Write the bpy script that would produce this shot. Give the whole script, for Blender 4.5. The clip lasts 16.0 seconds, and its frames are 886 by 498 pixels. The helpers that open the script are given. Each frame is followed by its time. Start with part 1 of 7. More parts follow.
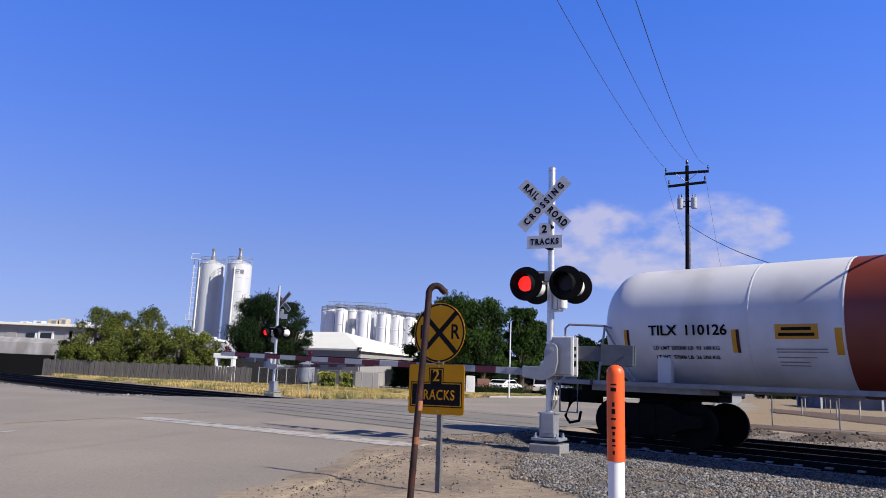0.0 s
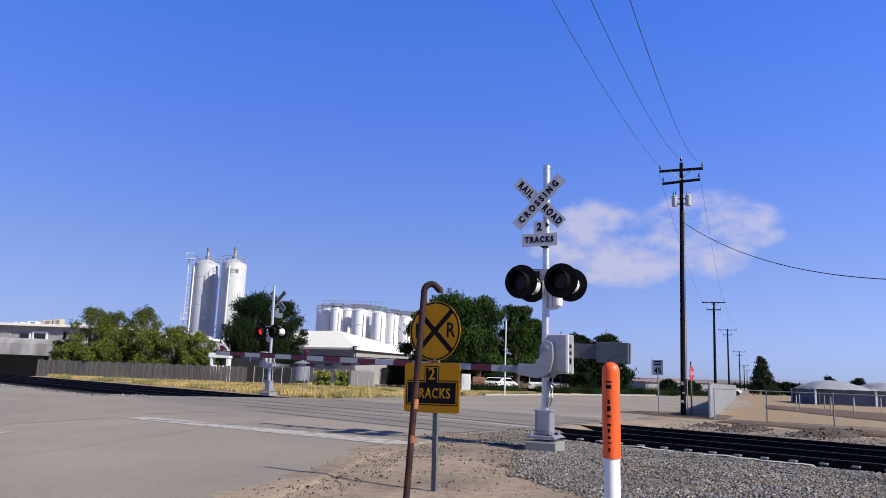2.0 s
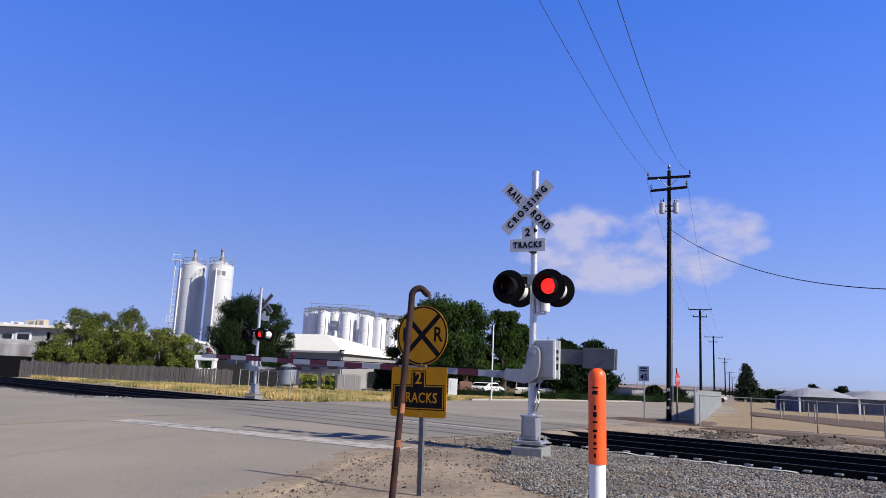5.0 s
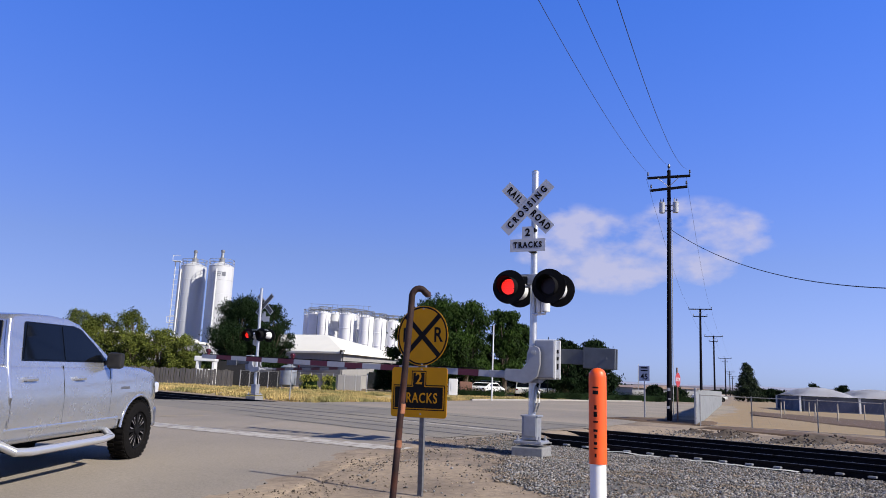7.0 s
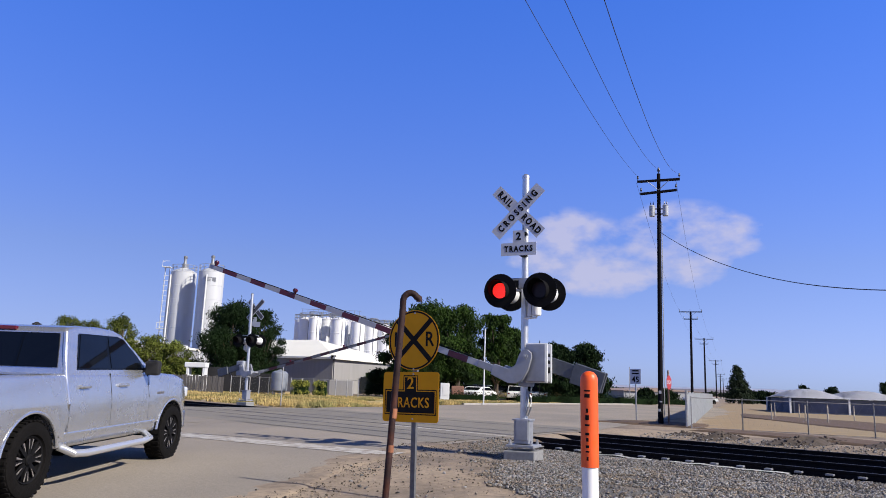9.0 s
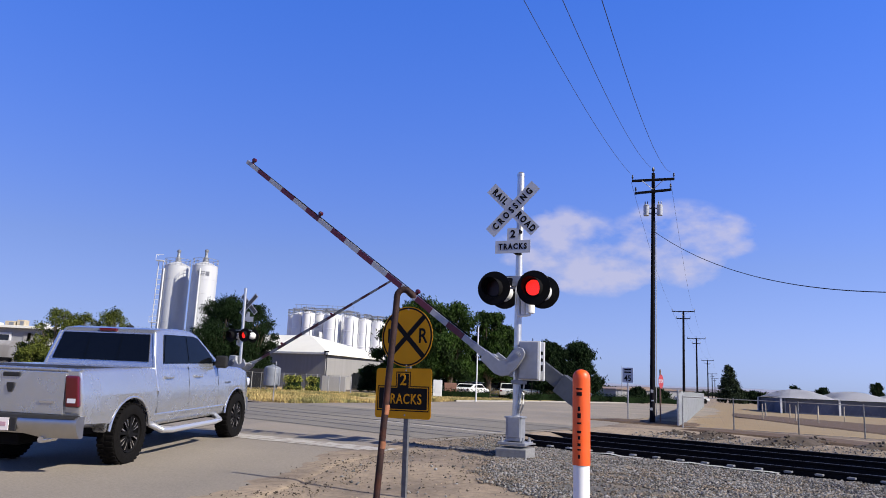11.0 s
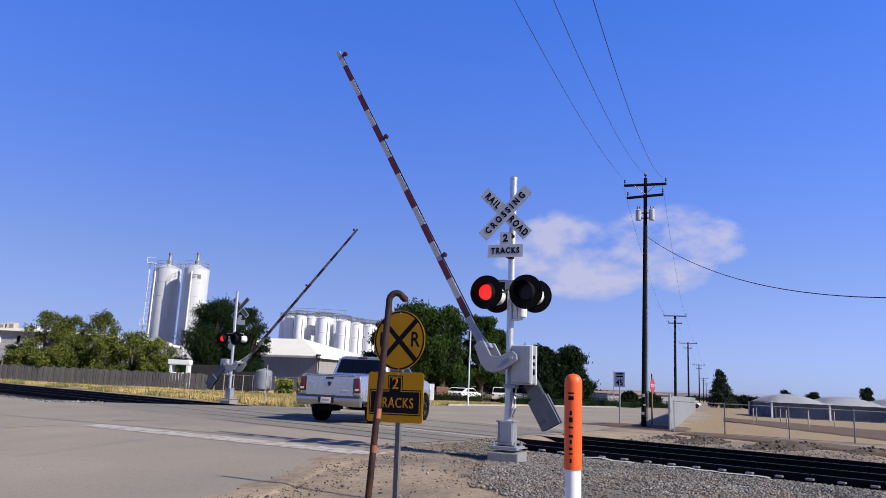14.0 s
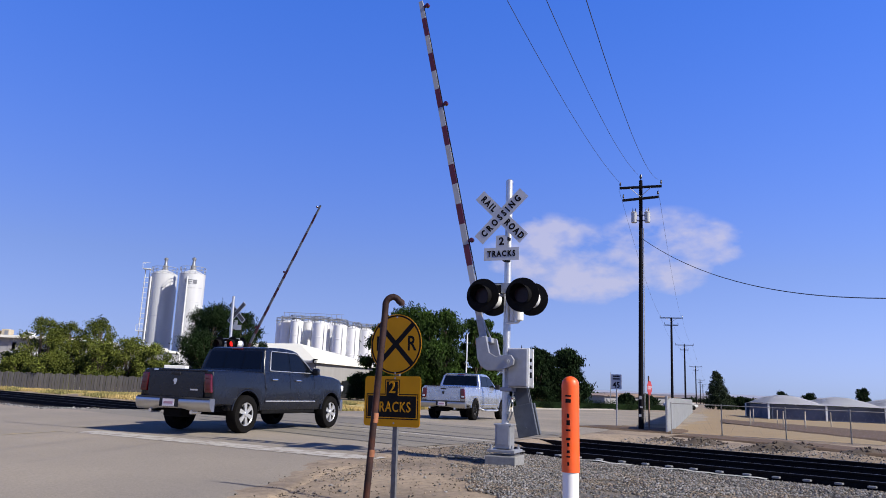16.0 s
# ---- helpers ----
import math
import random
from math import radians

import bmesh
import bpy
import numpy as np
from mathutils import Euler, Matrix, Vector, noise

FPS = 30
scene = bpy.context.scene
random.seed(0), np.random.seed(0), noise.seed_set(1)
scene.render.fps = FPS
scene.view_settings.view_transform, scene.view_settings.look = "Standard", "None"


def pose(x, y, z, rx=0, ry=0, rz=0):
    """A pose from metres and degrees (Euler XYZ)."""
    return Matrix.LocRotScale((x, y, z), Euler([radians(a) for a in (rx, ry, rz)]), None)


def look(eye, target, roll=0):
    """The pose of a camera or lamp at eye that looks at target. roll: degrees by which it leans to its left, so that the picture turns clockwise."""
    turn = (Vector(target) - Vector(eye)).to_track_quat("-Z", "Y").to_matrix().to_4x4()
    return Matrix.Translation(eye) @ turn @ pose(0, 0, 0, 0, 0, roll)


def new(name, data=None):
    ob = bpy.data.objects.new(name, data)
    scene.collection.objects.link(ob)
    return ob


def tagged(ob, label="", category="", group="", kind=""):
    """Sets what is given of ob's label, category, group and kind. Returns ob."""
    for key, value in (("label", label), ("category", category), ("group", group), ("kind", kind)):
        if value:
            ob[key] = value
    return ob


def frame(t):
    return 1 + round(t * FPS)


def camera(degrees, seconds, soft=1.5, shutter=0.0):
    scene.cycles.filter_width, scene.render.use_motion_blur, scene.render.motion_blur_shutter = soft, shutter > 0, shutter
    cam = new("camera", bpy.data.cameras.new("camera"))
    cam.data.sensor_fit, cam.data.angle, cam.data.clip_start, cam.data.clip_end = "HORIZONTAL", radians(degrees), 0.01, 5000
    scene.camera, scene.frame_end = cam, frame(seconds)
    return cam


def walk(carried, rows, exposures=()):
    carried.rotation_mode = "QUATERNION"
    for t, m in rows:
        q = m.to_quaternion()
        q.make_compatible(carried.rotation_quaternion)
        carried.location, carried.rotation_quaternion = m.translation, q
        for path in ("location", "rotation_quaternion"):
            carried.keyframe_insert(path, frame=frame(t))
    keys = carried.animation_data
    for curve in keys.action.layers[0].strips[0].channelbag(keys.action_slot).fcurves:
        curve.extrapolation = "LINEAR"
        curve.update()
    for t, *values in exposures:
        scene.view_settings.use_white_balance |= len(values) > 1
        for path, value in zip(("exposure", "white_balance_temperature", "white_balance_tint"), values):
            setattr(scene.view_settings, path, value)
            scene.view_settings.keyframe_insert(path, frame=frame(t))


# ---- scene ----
FOV = 62.5
EYE = (0.0, 0.0, 1.38)
EXPO, KELV, TINT = 0.42, 6500, 10
cam = camera(FOV, 16.0, soft=0.9)

# seconds, yaw, pitch, roll of the hand-held camera
PATH = [
    (0.0, 0.00, 9.92, -2.38),
    (0.5, 0.13, 10.10, -2.50),
    (1.0, -0.07, 9.76, -2.12),
    (1.5, 0.00, 9.70, -1.90),
    (2.0, -0.34, 9.80, -2.05),
    (2.5, -0.51, 9.64, -2.09),
    (3.0, -0.44, 9.51, -2.13),
    (3.5, -0.82, 9.58, -1.91),
    (4.0, -1.42, 10.02, -2.52),
    (6.5, -1.27, 10.23, -2.47),
    (7.0, -1.33, 10.20, -2.39),
    (7.5, -1.53, 10.44, -2.60),
    (8.0, -1.58, 10.48, -2.52),
    (8.5, -1.67, 10.43, -2.43),
    (9.0, -1.97, 10.56, -1.97),
    (11.5, -2.60, 10.31, -2.62),
    (12.0, -2.76, 10.41, -2.08),
    (12.5, -3.07, 10.37, -2.29),
    (13.0, -3.15, 10.52, -2.42),
    (13.5, -3.05, 10.59, -2.47),
    (14.0, -3.15, 10.66, -2.67),
    (14.5, -3.29, 10.61, -2.48),
    (15.0, -3.37, 10.84, -2.49),
    (15.5, -3.49, 10.89, -2.60),
    (16.0, -3.38, 10.95, -2.25),
]
walk(cam, [(t, pose(*EYE, 90 + p, r, y)) for t, y, p, r in PATH], exposures=[(0, EXPO, KELV, TINT), (16, EXPO, KELV, TINT)])

# ---- light ----
SUN_AZ, SUN_EL = 122.5, 36.5
sky_world = bpy.data.worlds.new("sky")
scene.world = sky_world
sky_world.use_nodes = True
wn, wl = sky_world.node_tree.nodes, sky_world.node_tree.links
for nd in list(wn):
    wn.remove(nd)
w_out, w_bg, w_sky = wn.new("ShaderNodeOutputWorld"), wn.new("ShaderNodeBackground"), wn.new("ShaderNodeTexSky")
w_sky.sky_type, w_sky.sun_disc = "NISHITA", False
w_sky.sun_elevation, w_sky.sun_rotation = radians(SUN_EL), radians(SUN_AZ)
w_sky.air_density, w_sky.dust_density, w_sky.ozone_density = 1.0, 0.2, 3.0
w_bg.inputs["Strength"].default_value = 0.0715
# fair-weather cloud bank low in the sky: two noises inside a soft window of directions
w_tc = wn.new("ShaderNodeTexCoord")


def w_math(op, a, b=None, c=None):
    m = wn.new("ShaderNodeMath")
    m.operation = op
    for k, v in enumerate((a, b, c)):
        if v is None:
            continue
        if isinstance(v, (int, float)):
            m.inputs[k].default_value = v
        else:
            wl.new(v, m.inputs[k])
    return m.outputs[0]


def cloud_window(az, el, wa, we):
    """A soft elliptical window round a direction of the sky."""
    sep = wn.new("ShaderNodeSeparateXYZ")
    wl.new(w_tc.outputs["Generated"], sep.inputs[0])
    a = w_math("ARCTAN2", sep.outputs["X"], sep.outputs["Y"])
    e = w_math("ARCSINE", sep.outputs["Z"])
    da = w_math("DIVIDE", w_math("SUBTRACT", a, radians(az)), radians(wa))
    de = w_math("DIVIDE", w_math("SUBTRACT", e, radians(el)), radians(we))
    r2 = w_math("ADD", w_math("MULTIPLY", da, da), w_math("MULTIPLY", de, de))
    return w_math("MAXIMUM", w_math("SUBTRACT", 1.0, r2), 0.0)


w_map = wn.new("ShaderNodeMapping")
w_map.inputs["Scale"].default_value = (1, 1, 1.7)
wl.new(w_tc.outputs["Generated"], w_map.inputs[0])
w_noise = wn.new("ShaderNodeTexNoise")
w_noise.inputs["Scale"].default_value, w_noise.inputs["Detail"].default_value, w_noise.inputs["Roughness"].default_value = 17.0, 9.0, 0.52
wl.new(w_map.outputs[0], w_noise.inputs[0])
win = cloud_window(11.5, 10.5, 5.5, 3.6)
for cw in ((20.0, 11.1, 5.6, 3.4), (15.5, 8.6, 8.5, 1.8), (22.8, 11.4, 3.6, 2.0)):
    win = w_math("MAXIMUM", win, w_math("MULTIPLY", cloud_window(*cw), 1.0 if cw[1] > 11 or cw[0] == 15.5 else 0.55))
dens = w_math("ADD", w_math("MULTIPLY", win, 1.0), w_math("MULTIPLY", w_math("SUBTRACT", w_noise.outputs["Fac"], 0.55), 4.2))
dens = w_math("MULTIPLY", w_math("MULTIPLY", w_math("MINIMUM", w_math("MAXIMUM", dens, 0.0), 1.0), w_math("MINIMUM", w_math("MULTIPLY", win, 3.0), 1.0)), 0.72)
w_mix = wn.new("ShaderNodeMix")
w_mix.data_type = "RGBA"
wl.new(dens, w_mix.inputs["Factor"])
# the deep clear blue of the day: the sky's brightness carried by a blue that pales to the horizon
# brightness by height alone, as a little haze evens the sky out sideways
w_hz = wn.new("ShaderNodeSeparateXYZ")
wl.new(w_tc.outputs["Generated"], w_hz.inputs[0])
w_flat = w_math("SQRT", w_math("MAXIMUM", w_math("SUBTRACT", 1.0, w_math("MULTIPLY", w_hz.outputs["Z"], w_hz.outputs["Z"])), 0.0))
w_dir = wn.new("ShaderNodeCombineXYZ")
wl.new(w_math("MULTIPLY", w_flat, math.sin(radians(-30))), w_dir.inputs[0])
wl.new(w_math("MULTIPLY", w_flat, math.cos(radians(-30))), w_dir.inputs[1])
wl.new(w_hz.outputs["Z"], w_dir.inputs[2])
wl.new(w_dir.outputs[0], w_sky.inputs["Vector"])
w_bw = wn.new("ShaderNodeRGBToBW")
wl.new(w_sky.outputs[0], w_bw.inputs[0])
w_sep = wn.new("ShaderNodeSeparateXYZ")
wl.new(w_tc.outputs["Generated"], w_sep.inputs[0])
w_ramp = wn.new("ShaderNodeValToRGB")
wl.new(w_sep.outputs["Z"], w_ramp.inputs[0])
w_ramp.color_ramp.elements[0].position, w_ramp.color_ramp.elements[0].color = 0.0, (0.41, 0.503, 0.755, 1)
w_ramp.color_ramp.elements.new(0.16).color = (0.432, 0.695, 1.60, 1)
w_ramp.color_ramp.elements[2].position, w_ramp.color_ramp.elements[2].color = 0.50, (0.352, 1.095, 4.44, 1)
w_ramp.color_ramp.elements.new(0.68).color = (0.14, 0.42, 1.50, 1)
w_ramp.color_ramp.elements.new(1.0).color = (0.10, 0.24, 0.80, 1)
w_mul = wn.new("ShaderNodeMix")
w_mul.data_type, w_mul.blend_type, w_mul.clamp_result = "RGBA", "MULTIPLY", False
w_mul.inputs["Factor"].default_value = 1.0
wl.new(w_ramp.outputs[0], w_mul.inputs[6])
w_wide = w_math("ADD", w_math("MULTIPLY", w_hz.outputs["X"], 0.10), w_math("MULTIPLY", w_math("MULTIPLY", w_hz.outputs["X"], w_hz.outputs["X"]), 0.40))
wl.new(w_math("MULTIPLY", w_bw.outputs[0], w_math("ADD", w_wide, 1.02)), w_mul.inputs[7])
wl.new(w_mul.outputs[2], w_mix.inputs[6])
w_mix.inputs[7].default_value = (6.4, 6.2, 7.9, 1)
wl.new(w_mix.outputs[2], w_bg.inputs["Color"])
wl.new(w_bg.outputs[0], w_out.inputs["Surface"])

sun_dir = Vector((math.sin(radians(SUN_AZ)) * math.cos(radians(SUN_EL)), math.cos(radians(SUN_AZ)) * math.cos(radians(SUN_EL)), math.sin(radians(SUN_EL))))
sun = new("sun", bpy.data.lights.new("sun", "SUN"))
sun.data.energy, sun.data.angle, sun.data.color = 5.3, radians(0.53), (1.0, 0.93, 0.81)
sun.matrix_world = look(sun_dir * 200, (0, 0, 0))


# ---- materials ----
def material(name, color, rough=0.6, metal=0.0, vary=0.15, scale=6.0, bump=0.0, bump_scale=40.0, tint=None, tint_scale=1.2, tint_at=(0.45, 0.65), coat=0.0, glow=0.0, per_object=0.0, island=0.0, stretch=None, spec=0.5):
    """A surface with variation at two scales: broad patches of tint and fine grain, with relief."""
    m = bpy.data.materials.new(name)
    m.use_nodes = True
    n, l = m.node_tree.nodes, m.node_tree.links
    b = n["Principled BSDF"]
    b.inputs["Roughness"].default_value, b.inputs["Metallic"].default_value = rough, metal
    b.inputs["Coat Weight"].default_value, b.inputs["Coat Roughness"].default_value = coat, 0.06
    b.inputs["Specular IOR Level"].default_value = spec
    tc = n.new("ShaderNodeTexCoord")
    src = tc.outputs["Object"]
    if stretch:
        mp = n.new("ShaderNodeMapping")
        mp.inputs["Scale"].default_value = stretch
        l.new(src, mp.inputs[0])
        src = mp.outputs[0]

    def noise_tex(sc, detail=4.0):
        t = n.new("ShaderNodeTexNoise")
        t.inputs["Scale"].default_value, t.inputs["Detail"].default_value = sc, detail
        l.new(src, t.inputs[0])
        return t.outputs["Fac"]

    def ramp(fac, lo, hi, c0, c1):
        r = n.new("ShaderNodeMapRange")
        r.inputs[1].default_value, r.inputs[2].default_value, r.inputs[3].default_value, r.inputs[4].default_value = lo, hi, c0, c1
        l.new(fac, r.inputs[0])
        return r.outputs[0]

    rgb = n.new("ShaderNodeRGB")
    rgb.outputs[0].default_value = (*color, 1)
    col = rgb.outputs[0]
    if tint:
        mx = n.new("ShaderNodeMix")
        mx.data_type = "RGBA"
        l.new(ramp(noise_tex(tint_scale, 6.0), *tint_at, 0, 1), mx.inputs["Factor"])
        l.new(col, mx.inputs[6])
        mx.inputs[7].default_value = (*tint, 1)
        col = mx.outputs[2]
    if vary or per_object or island:
        hsv = n.new("ShaderNodeHueSaturation")
        l.new(col, hsv.inputs["Color"])
        val = ramp(noise_tex(scale, 5.0), 0.3, 0.7, 1 - vary, 1 + vary)
        if per_object or island:
            pick = n.new("ShaderNodeObjectInfo").outputs["Random"] if per_object else n.new("ShaderNodeNewGeometry").outputs["Random Per Island"]
            am = per_object or island
            mul = n.new("ShaderNodeMath")
            mul.operation = "MULTIPLY"
            l.new(val, mul.inputs[0])
            l.new(ramp(pick, 0, 1, 1 - am, 1 + am), mul.inputs[1])
            val = mul.outputs[0]
        l.new(val, hsv.inputs["Value"])
        col = hsv.outputs[0]
    l.new(col, b.inputs["Base Color"])
    if rough > 0.12 and vary:
        l.new(ramp(noise_tex(scale * 2.3), 0.3, 0.7, max(0.02, rough - 0.08), min(1, rough + 0.08)), b.inputs["Roughness"])
    if bump:
        bp = n.new("ShaderNodeBump")
        bp.inputs["Strength"].default_value, bp.inputs["Distance"].default_value = bump, 0.02
        l.new(noise_tex(bump_scale, 6.0), bp.inputs["Height"])
        l.new(bp.outputs[0], b.inputs["Normal"])
    if glow:
        b.inputs["Emission Color"].default_value, b.inputs["Emission Strength"].default_value = (*color, 1), glow
    return m


ASPHALT = material("asphalt", (0.212, 0.187, 0.160), 0.9, vary=0.14, scale=30, bump=0.35, bump_scale=140, tint=(0.275, 0.237, 0.194), tint_scale=0.22, tint_at=(0.38, 0.66))
CROSSING = material("crossing_asphalt", (0.165, 0.152, 0.135), 0.9, vary=0.12, scale=24, bump=0.35, bump_scale=120, tint=(0.205, 0.185, 0.155), tint_scale=0.3, tint_at=(0.4, 0.64))
GRAVEL_BED = material("gravel_bed", (0.105, 0.10, 0.096), 0.95, vary=0.5, scale=50, bump=1.0, bump_scale=42, tint=(0.20, 0.155, 0.112), tint_scale=0.8, tint_at=(0.5, 0.66))
HOUSING = material("cast_aluminium", (0.66, 0.67, 0.69), 0.5, 0.1, vary=0.06, scale=9)
POST_STEEL = material("dull_post_steel", (0.13, 0.13, 0.135), 0.6, 0.4, vary=0.2, scale=14)
WEIGHT = material("counterweight_steel", (0.085, 0.095, 0.115), 0.55, 0.3, vary=0.12, scale=8)
TAN_STONE = material("tan_stone", (0.175, 0.142, 0.112), 0.9, vary=0.2, scale=30, island=0.6)
KERB = material("kerb_concrete", (0.27, 0.255, 0.235), 0.85, vary=0.12, scale=3, bump=0.2)
PATCH = material("tar_patch", (0.055, 0.055, 0.058), 0.75, vary=0.25, scale=12, bump=0.3, bump_scale=90)
ROAD_PAINT = material("road_paint", (0.40, 0.38, 0.35), 0.8, vary=0.12, scale=25, tint=(0.25, 0.22, 0.19), tint_scale=5, tint_at=(0.46, 0.62))
YELLOW_PAINT = material("yellow_paint_worn", (0.34, 0.27, 0.14), 0.85, vary=0.12, scale=20, tint=(0.26, 0.235, 0.20), tint_scale=4, tint_at=(0.4, 0.6))
DIRT = material("dirt", (0.275, 0.215, 0.155), 0.95, vary=0.22, scale=9, bump=0.7, bump_scale=22, tint=(0.155, 0.121, 0.092), tint_scale=0.5, tint_at=(0.42, 0.62))
SAND = material("sand", (0.25, 0.19, 0.108), 0.95, vary=0.10, scale=3, bump=0.4, bump_scale=10, tint=(0.25, 0.175, 0.10), tint_scale=0.12)
SOIL_BROWN = material("dug_soil", (0.095, 0.060, 0.036), 0.9, vary=0.22, scale=4, bump=0.7, bump_scale=9)
MUD = material("damp_soil", (0.075, 0.058, 0.046), 0.9, vary=0.25, scale=5, bump=0.8, bump_scale=9)
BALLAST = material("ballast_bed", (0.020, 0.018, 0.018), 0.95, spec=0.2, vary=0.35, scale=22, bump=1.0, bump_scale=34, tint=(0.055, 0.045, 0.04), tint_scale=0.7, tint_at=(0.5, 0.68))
STONE = material("crushed_stone", (0.155, 0.152, 0.152), 0.9, vary=0.2, scale=30, island=0.8)
LITTER = material("leaf_litter", (0.045, 0.034, 0.024), 0.95, vary=0.2, scale=30, island=0.6)
PEBBLE = material("pebble", (0.27, 0.215, 0.16), 0.9, vary=0.2, scale=30, island=0.4)
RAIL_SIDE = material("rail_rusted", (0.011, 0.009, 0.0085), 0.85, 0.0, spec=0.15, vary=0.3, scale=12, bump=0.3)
RAIL_TOP = material("rail_head", (0.075, 0.072, 0.075), 0.5, 0.6, vary=0.12, scale=30)
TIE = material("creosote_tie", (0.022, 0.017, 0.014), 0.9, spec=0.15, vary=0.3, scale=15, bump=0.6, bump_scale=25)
CONCRETE = material("concrete", (0.20, 0.20, 0.205), 0.85, vary=0.12, scale=14, bump=0.3, bump_scale=60)
ALU = material("brushed_aluminium", (0.56, 0.57, 0.58), 0.42, 0.85, vary=0.08, scale=18)
ALU_PAINT = material("aluminium_paint", (0.285, 0.298, 0.335), 0.45, 0.35, vary=0.10, scale=7, bump=0.08, bump_scale=60, tint=(0.27, 0.275, 0.29), tint_scale=1.6)
BLACK = material("black_paint", (0.006, 0.006, 0.007), 0.75, spec=0.10, vary=0.2, scale=15)
DARK = material("dark_cavity", (0.006, 0.006, 0.007), 0.9, spec=0.1, vary=0.0)
SIGN_WHITE = material("sign_sheeting_white", (0.44, 0.465, 0.53), 0.55, spec=0.3, vary=0.04, scale=5)
STEEL_DULL = material("dull_sheet_steel", (0.075, 0.08, 0.095), 0.7, spec=0.3, vary=0.3, scale=9)
SIGN_YELLOW = material("sign_sheeting_yellow", (0.63, 0.285, 0.006), 0.6, spec=0.15, vary=0.06, scale=4)
SIGN_BLACK = material("sign_black", (0.007, 0.006, 0.006), 0.7, spec=0.15, vary=0.1)
STRIPE_RED = material("reflective_red", (0.085, 0.008, 0.020), 0.45, vary=0.1, scale=9)
# far gate's stripes: the same red and white with shade put into the colour
SHADED_RED = material("shaded_stripe_red", (0.045, 0.006, 0.010), 0.5, vary=0.1, scale=9)
SHADED_WHITE = material("shaded_stripe_white", (0.11, 0.115, 0.135), 0.5, vary=0.1, scale=9)
STRIPE_WHITE = material("reflective_white", (0.32, 0.33, 0.37), 0.45, vary=0.06, scale=9)
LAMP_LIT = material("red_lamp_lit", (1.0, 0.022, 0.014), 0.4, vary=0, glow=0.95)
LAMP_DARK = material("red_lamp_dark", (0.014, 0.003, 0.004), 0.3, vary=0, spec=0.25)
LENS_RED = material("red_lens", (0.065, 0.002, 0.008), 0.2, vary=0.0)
ORANGE = material("orange_plastic", (0.86, 0.105, 0.012), 0.42, vary=0.07, scale=6, tint=(0.74, 0.10, 0.02), tint_scale=3)
WHITE_PLASTIC = material("white_plastic", (0.78, 0.79, 0.80), 0.4, vary=0.04)
RUST = material("rusted_pipe", (0.032, 0.017, 0.016), 0.7, 0.1, spec=0.25, vary=0.35, scale=10, bump=0.3, bump_scale=50, tint=(0.075, 0.025, 0.015), tint_scale=3.5, tint_at=(0.5, 0.62))
RUST_BARE = material("bare_rust_band", (0.30, 0.12, 0.06), 0.6, 0.2, vary=0.3, scale=16)
GALV = material("galvanised_steel", (0.36, 0.36, 0.36), 0.5, 0.6, vary=0.2, scale=14)
POLE_WOOD = material("creosoted_pole", (0.006, 0.0055, 0.008), 0.9, spec=0.15, vary=0.3, scale=8, bump=0.5, bump_scale=20, stretch=(1, 1, 0.08))
WIRE = material("wire", (0.03, 0.03, 0.035), 0.6, vary=0)
CERAMIC = material("insulator", (0.022, 0.020, 0.026), 0.4, vary=0)
TRANSFORMER = material("transformer_grey", (0.36, 0.38, 0.42), 0.45, 0.1, vary=0.06)
PALE_TAG = material("pale_tag", (0.40, 0.40, 0.42), 0.6, vary=0.2)
SILO = material("silo_steel_white", (0.50, 0.515, 0.54), 0.45, 0.0, vary=0.05, scale=0.6, tint=(0.42, 0.435, 0.455), tint_scale=0.25, stretch=(1, 1, 0.15))
TANK_WHITE = material("tank_white", (0.74, 0.75, 0.77), 0.4, vary=0.04, scale=0.7, stretch=(1, 1, 0.2))
STEEL_GREY = material("steel_grey", (0.22, 0.23, 0.25), 0.5, 0.4, vary=0.12)
ROOF_WHITE = material("roof_white", (0.70, 0.69, 0.63), 0.6, vary=0.04, scale=0.5)
WALL_GREY = material("wall_grey", (0.25, 0.245, 0.245), 0.8, vary=0.06, scale=0.8, stretch=(4, 4, 0.3))
WALL_DARK = material("wall_panel_grey", (0.24, 0.245, 0.26), 0.8, vary=0.08, scale=0.8)
WALL_WHITE = material("wall_white", (0.60, 0.61, 0.62), 0.8, vary=0.05, scale=0.8)
GLASS_DARK = material("dark_glass", (0.012, 0.014, 0.017), 0.06, vary=0)
FENCE_WOOD = material("weathered_board", (0.105, 0.098, 0.095), 0.9, vary=0.2, scale=5, per_object=0.14, stretch=(3, 3, 0.4))
FENCE_METAL = material("corrugated_fence", (0.42, 0.44, 0.46), 0.6, 0.2, vary=0.10, scale=1.5)
BARK = material("bark", (0.10, 0.075, 0.055), 0.95, vary=0.3, scale=6, bump=0.7, bump_scale=14, stretch=(1, 1, 0.3))
LEAF = material("leaf", (0.025, 0.050, 0.008), 0.8, spec=0.12, vary=0.25, scale=0.8, island=0.45, tint=(0.007, 0.015, 0.004), tint_scale=0.5)
LEAF_DARK = material("leaf_dark", (0.009, 0.020, 0.006), 0.8, spec=0.10, vary=0.25, scale=0.8, island=0.45)
LEAF_GREY = material("leaf_grey_green", (0.020, 0.031, 0.016), 0.8, spec=0.12, vary=0.25, scale=0.8, island=0.45)
LEAF_OLIVE = material("leaf_olive", (0.092, 0.110, 0.020), 0.8, spec=0.12, vary=0.25, scale=0.8, island=0.4, tint=(0.022, 0.036, 0.010), tint_scale=0.35)
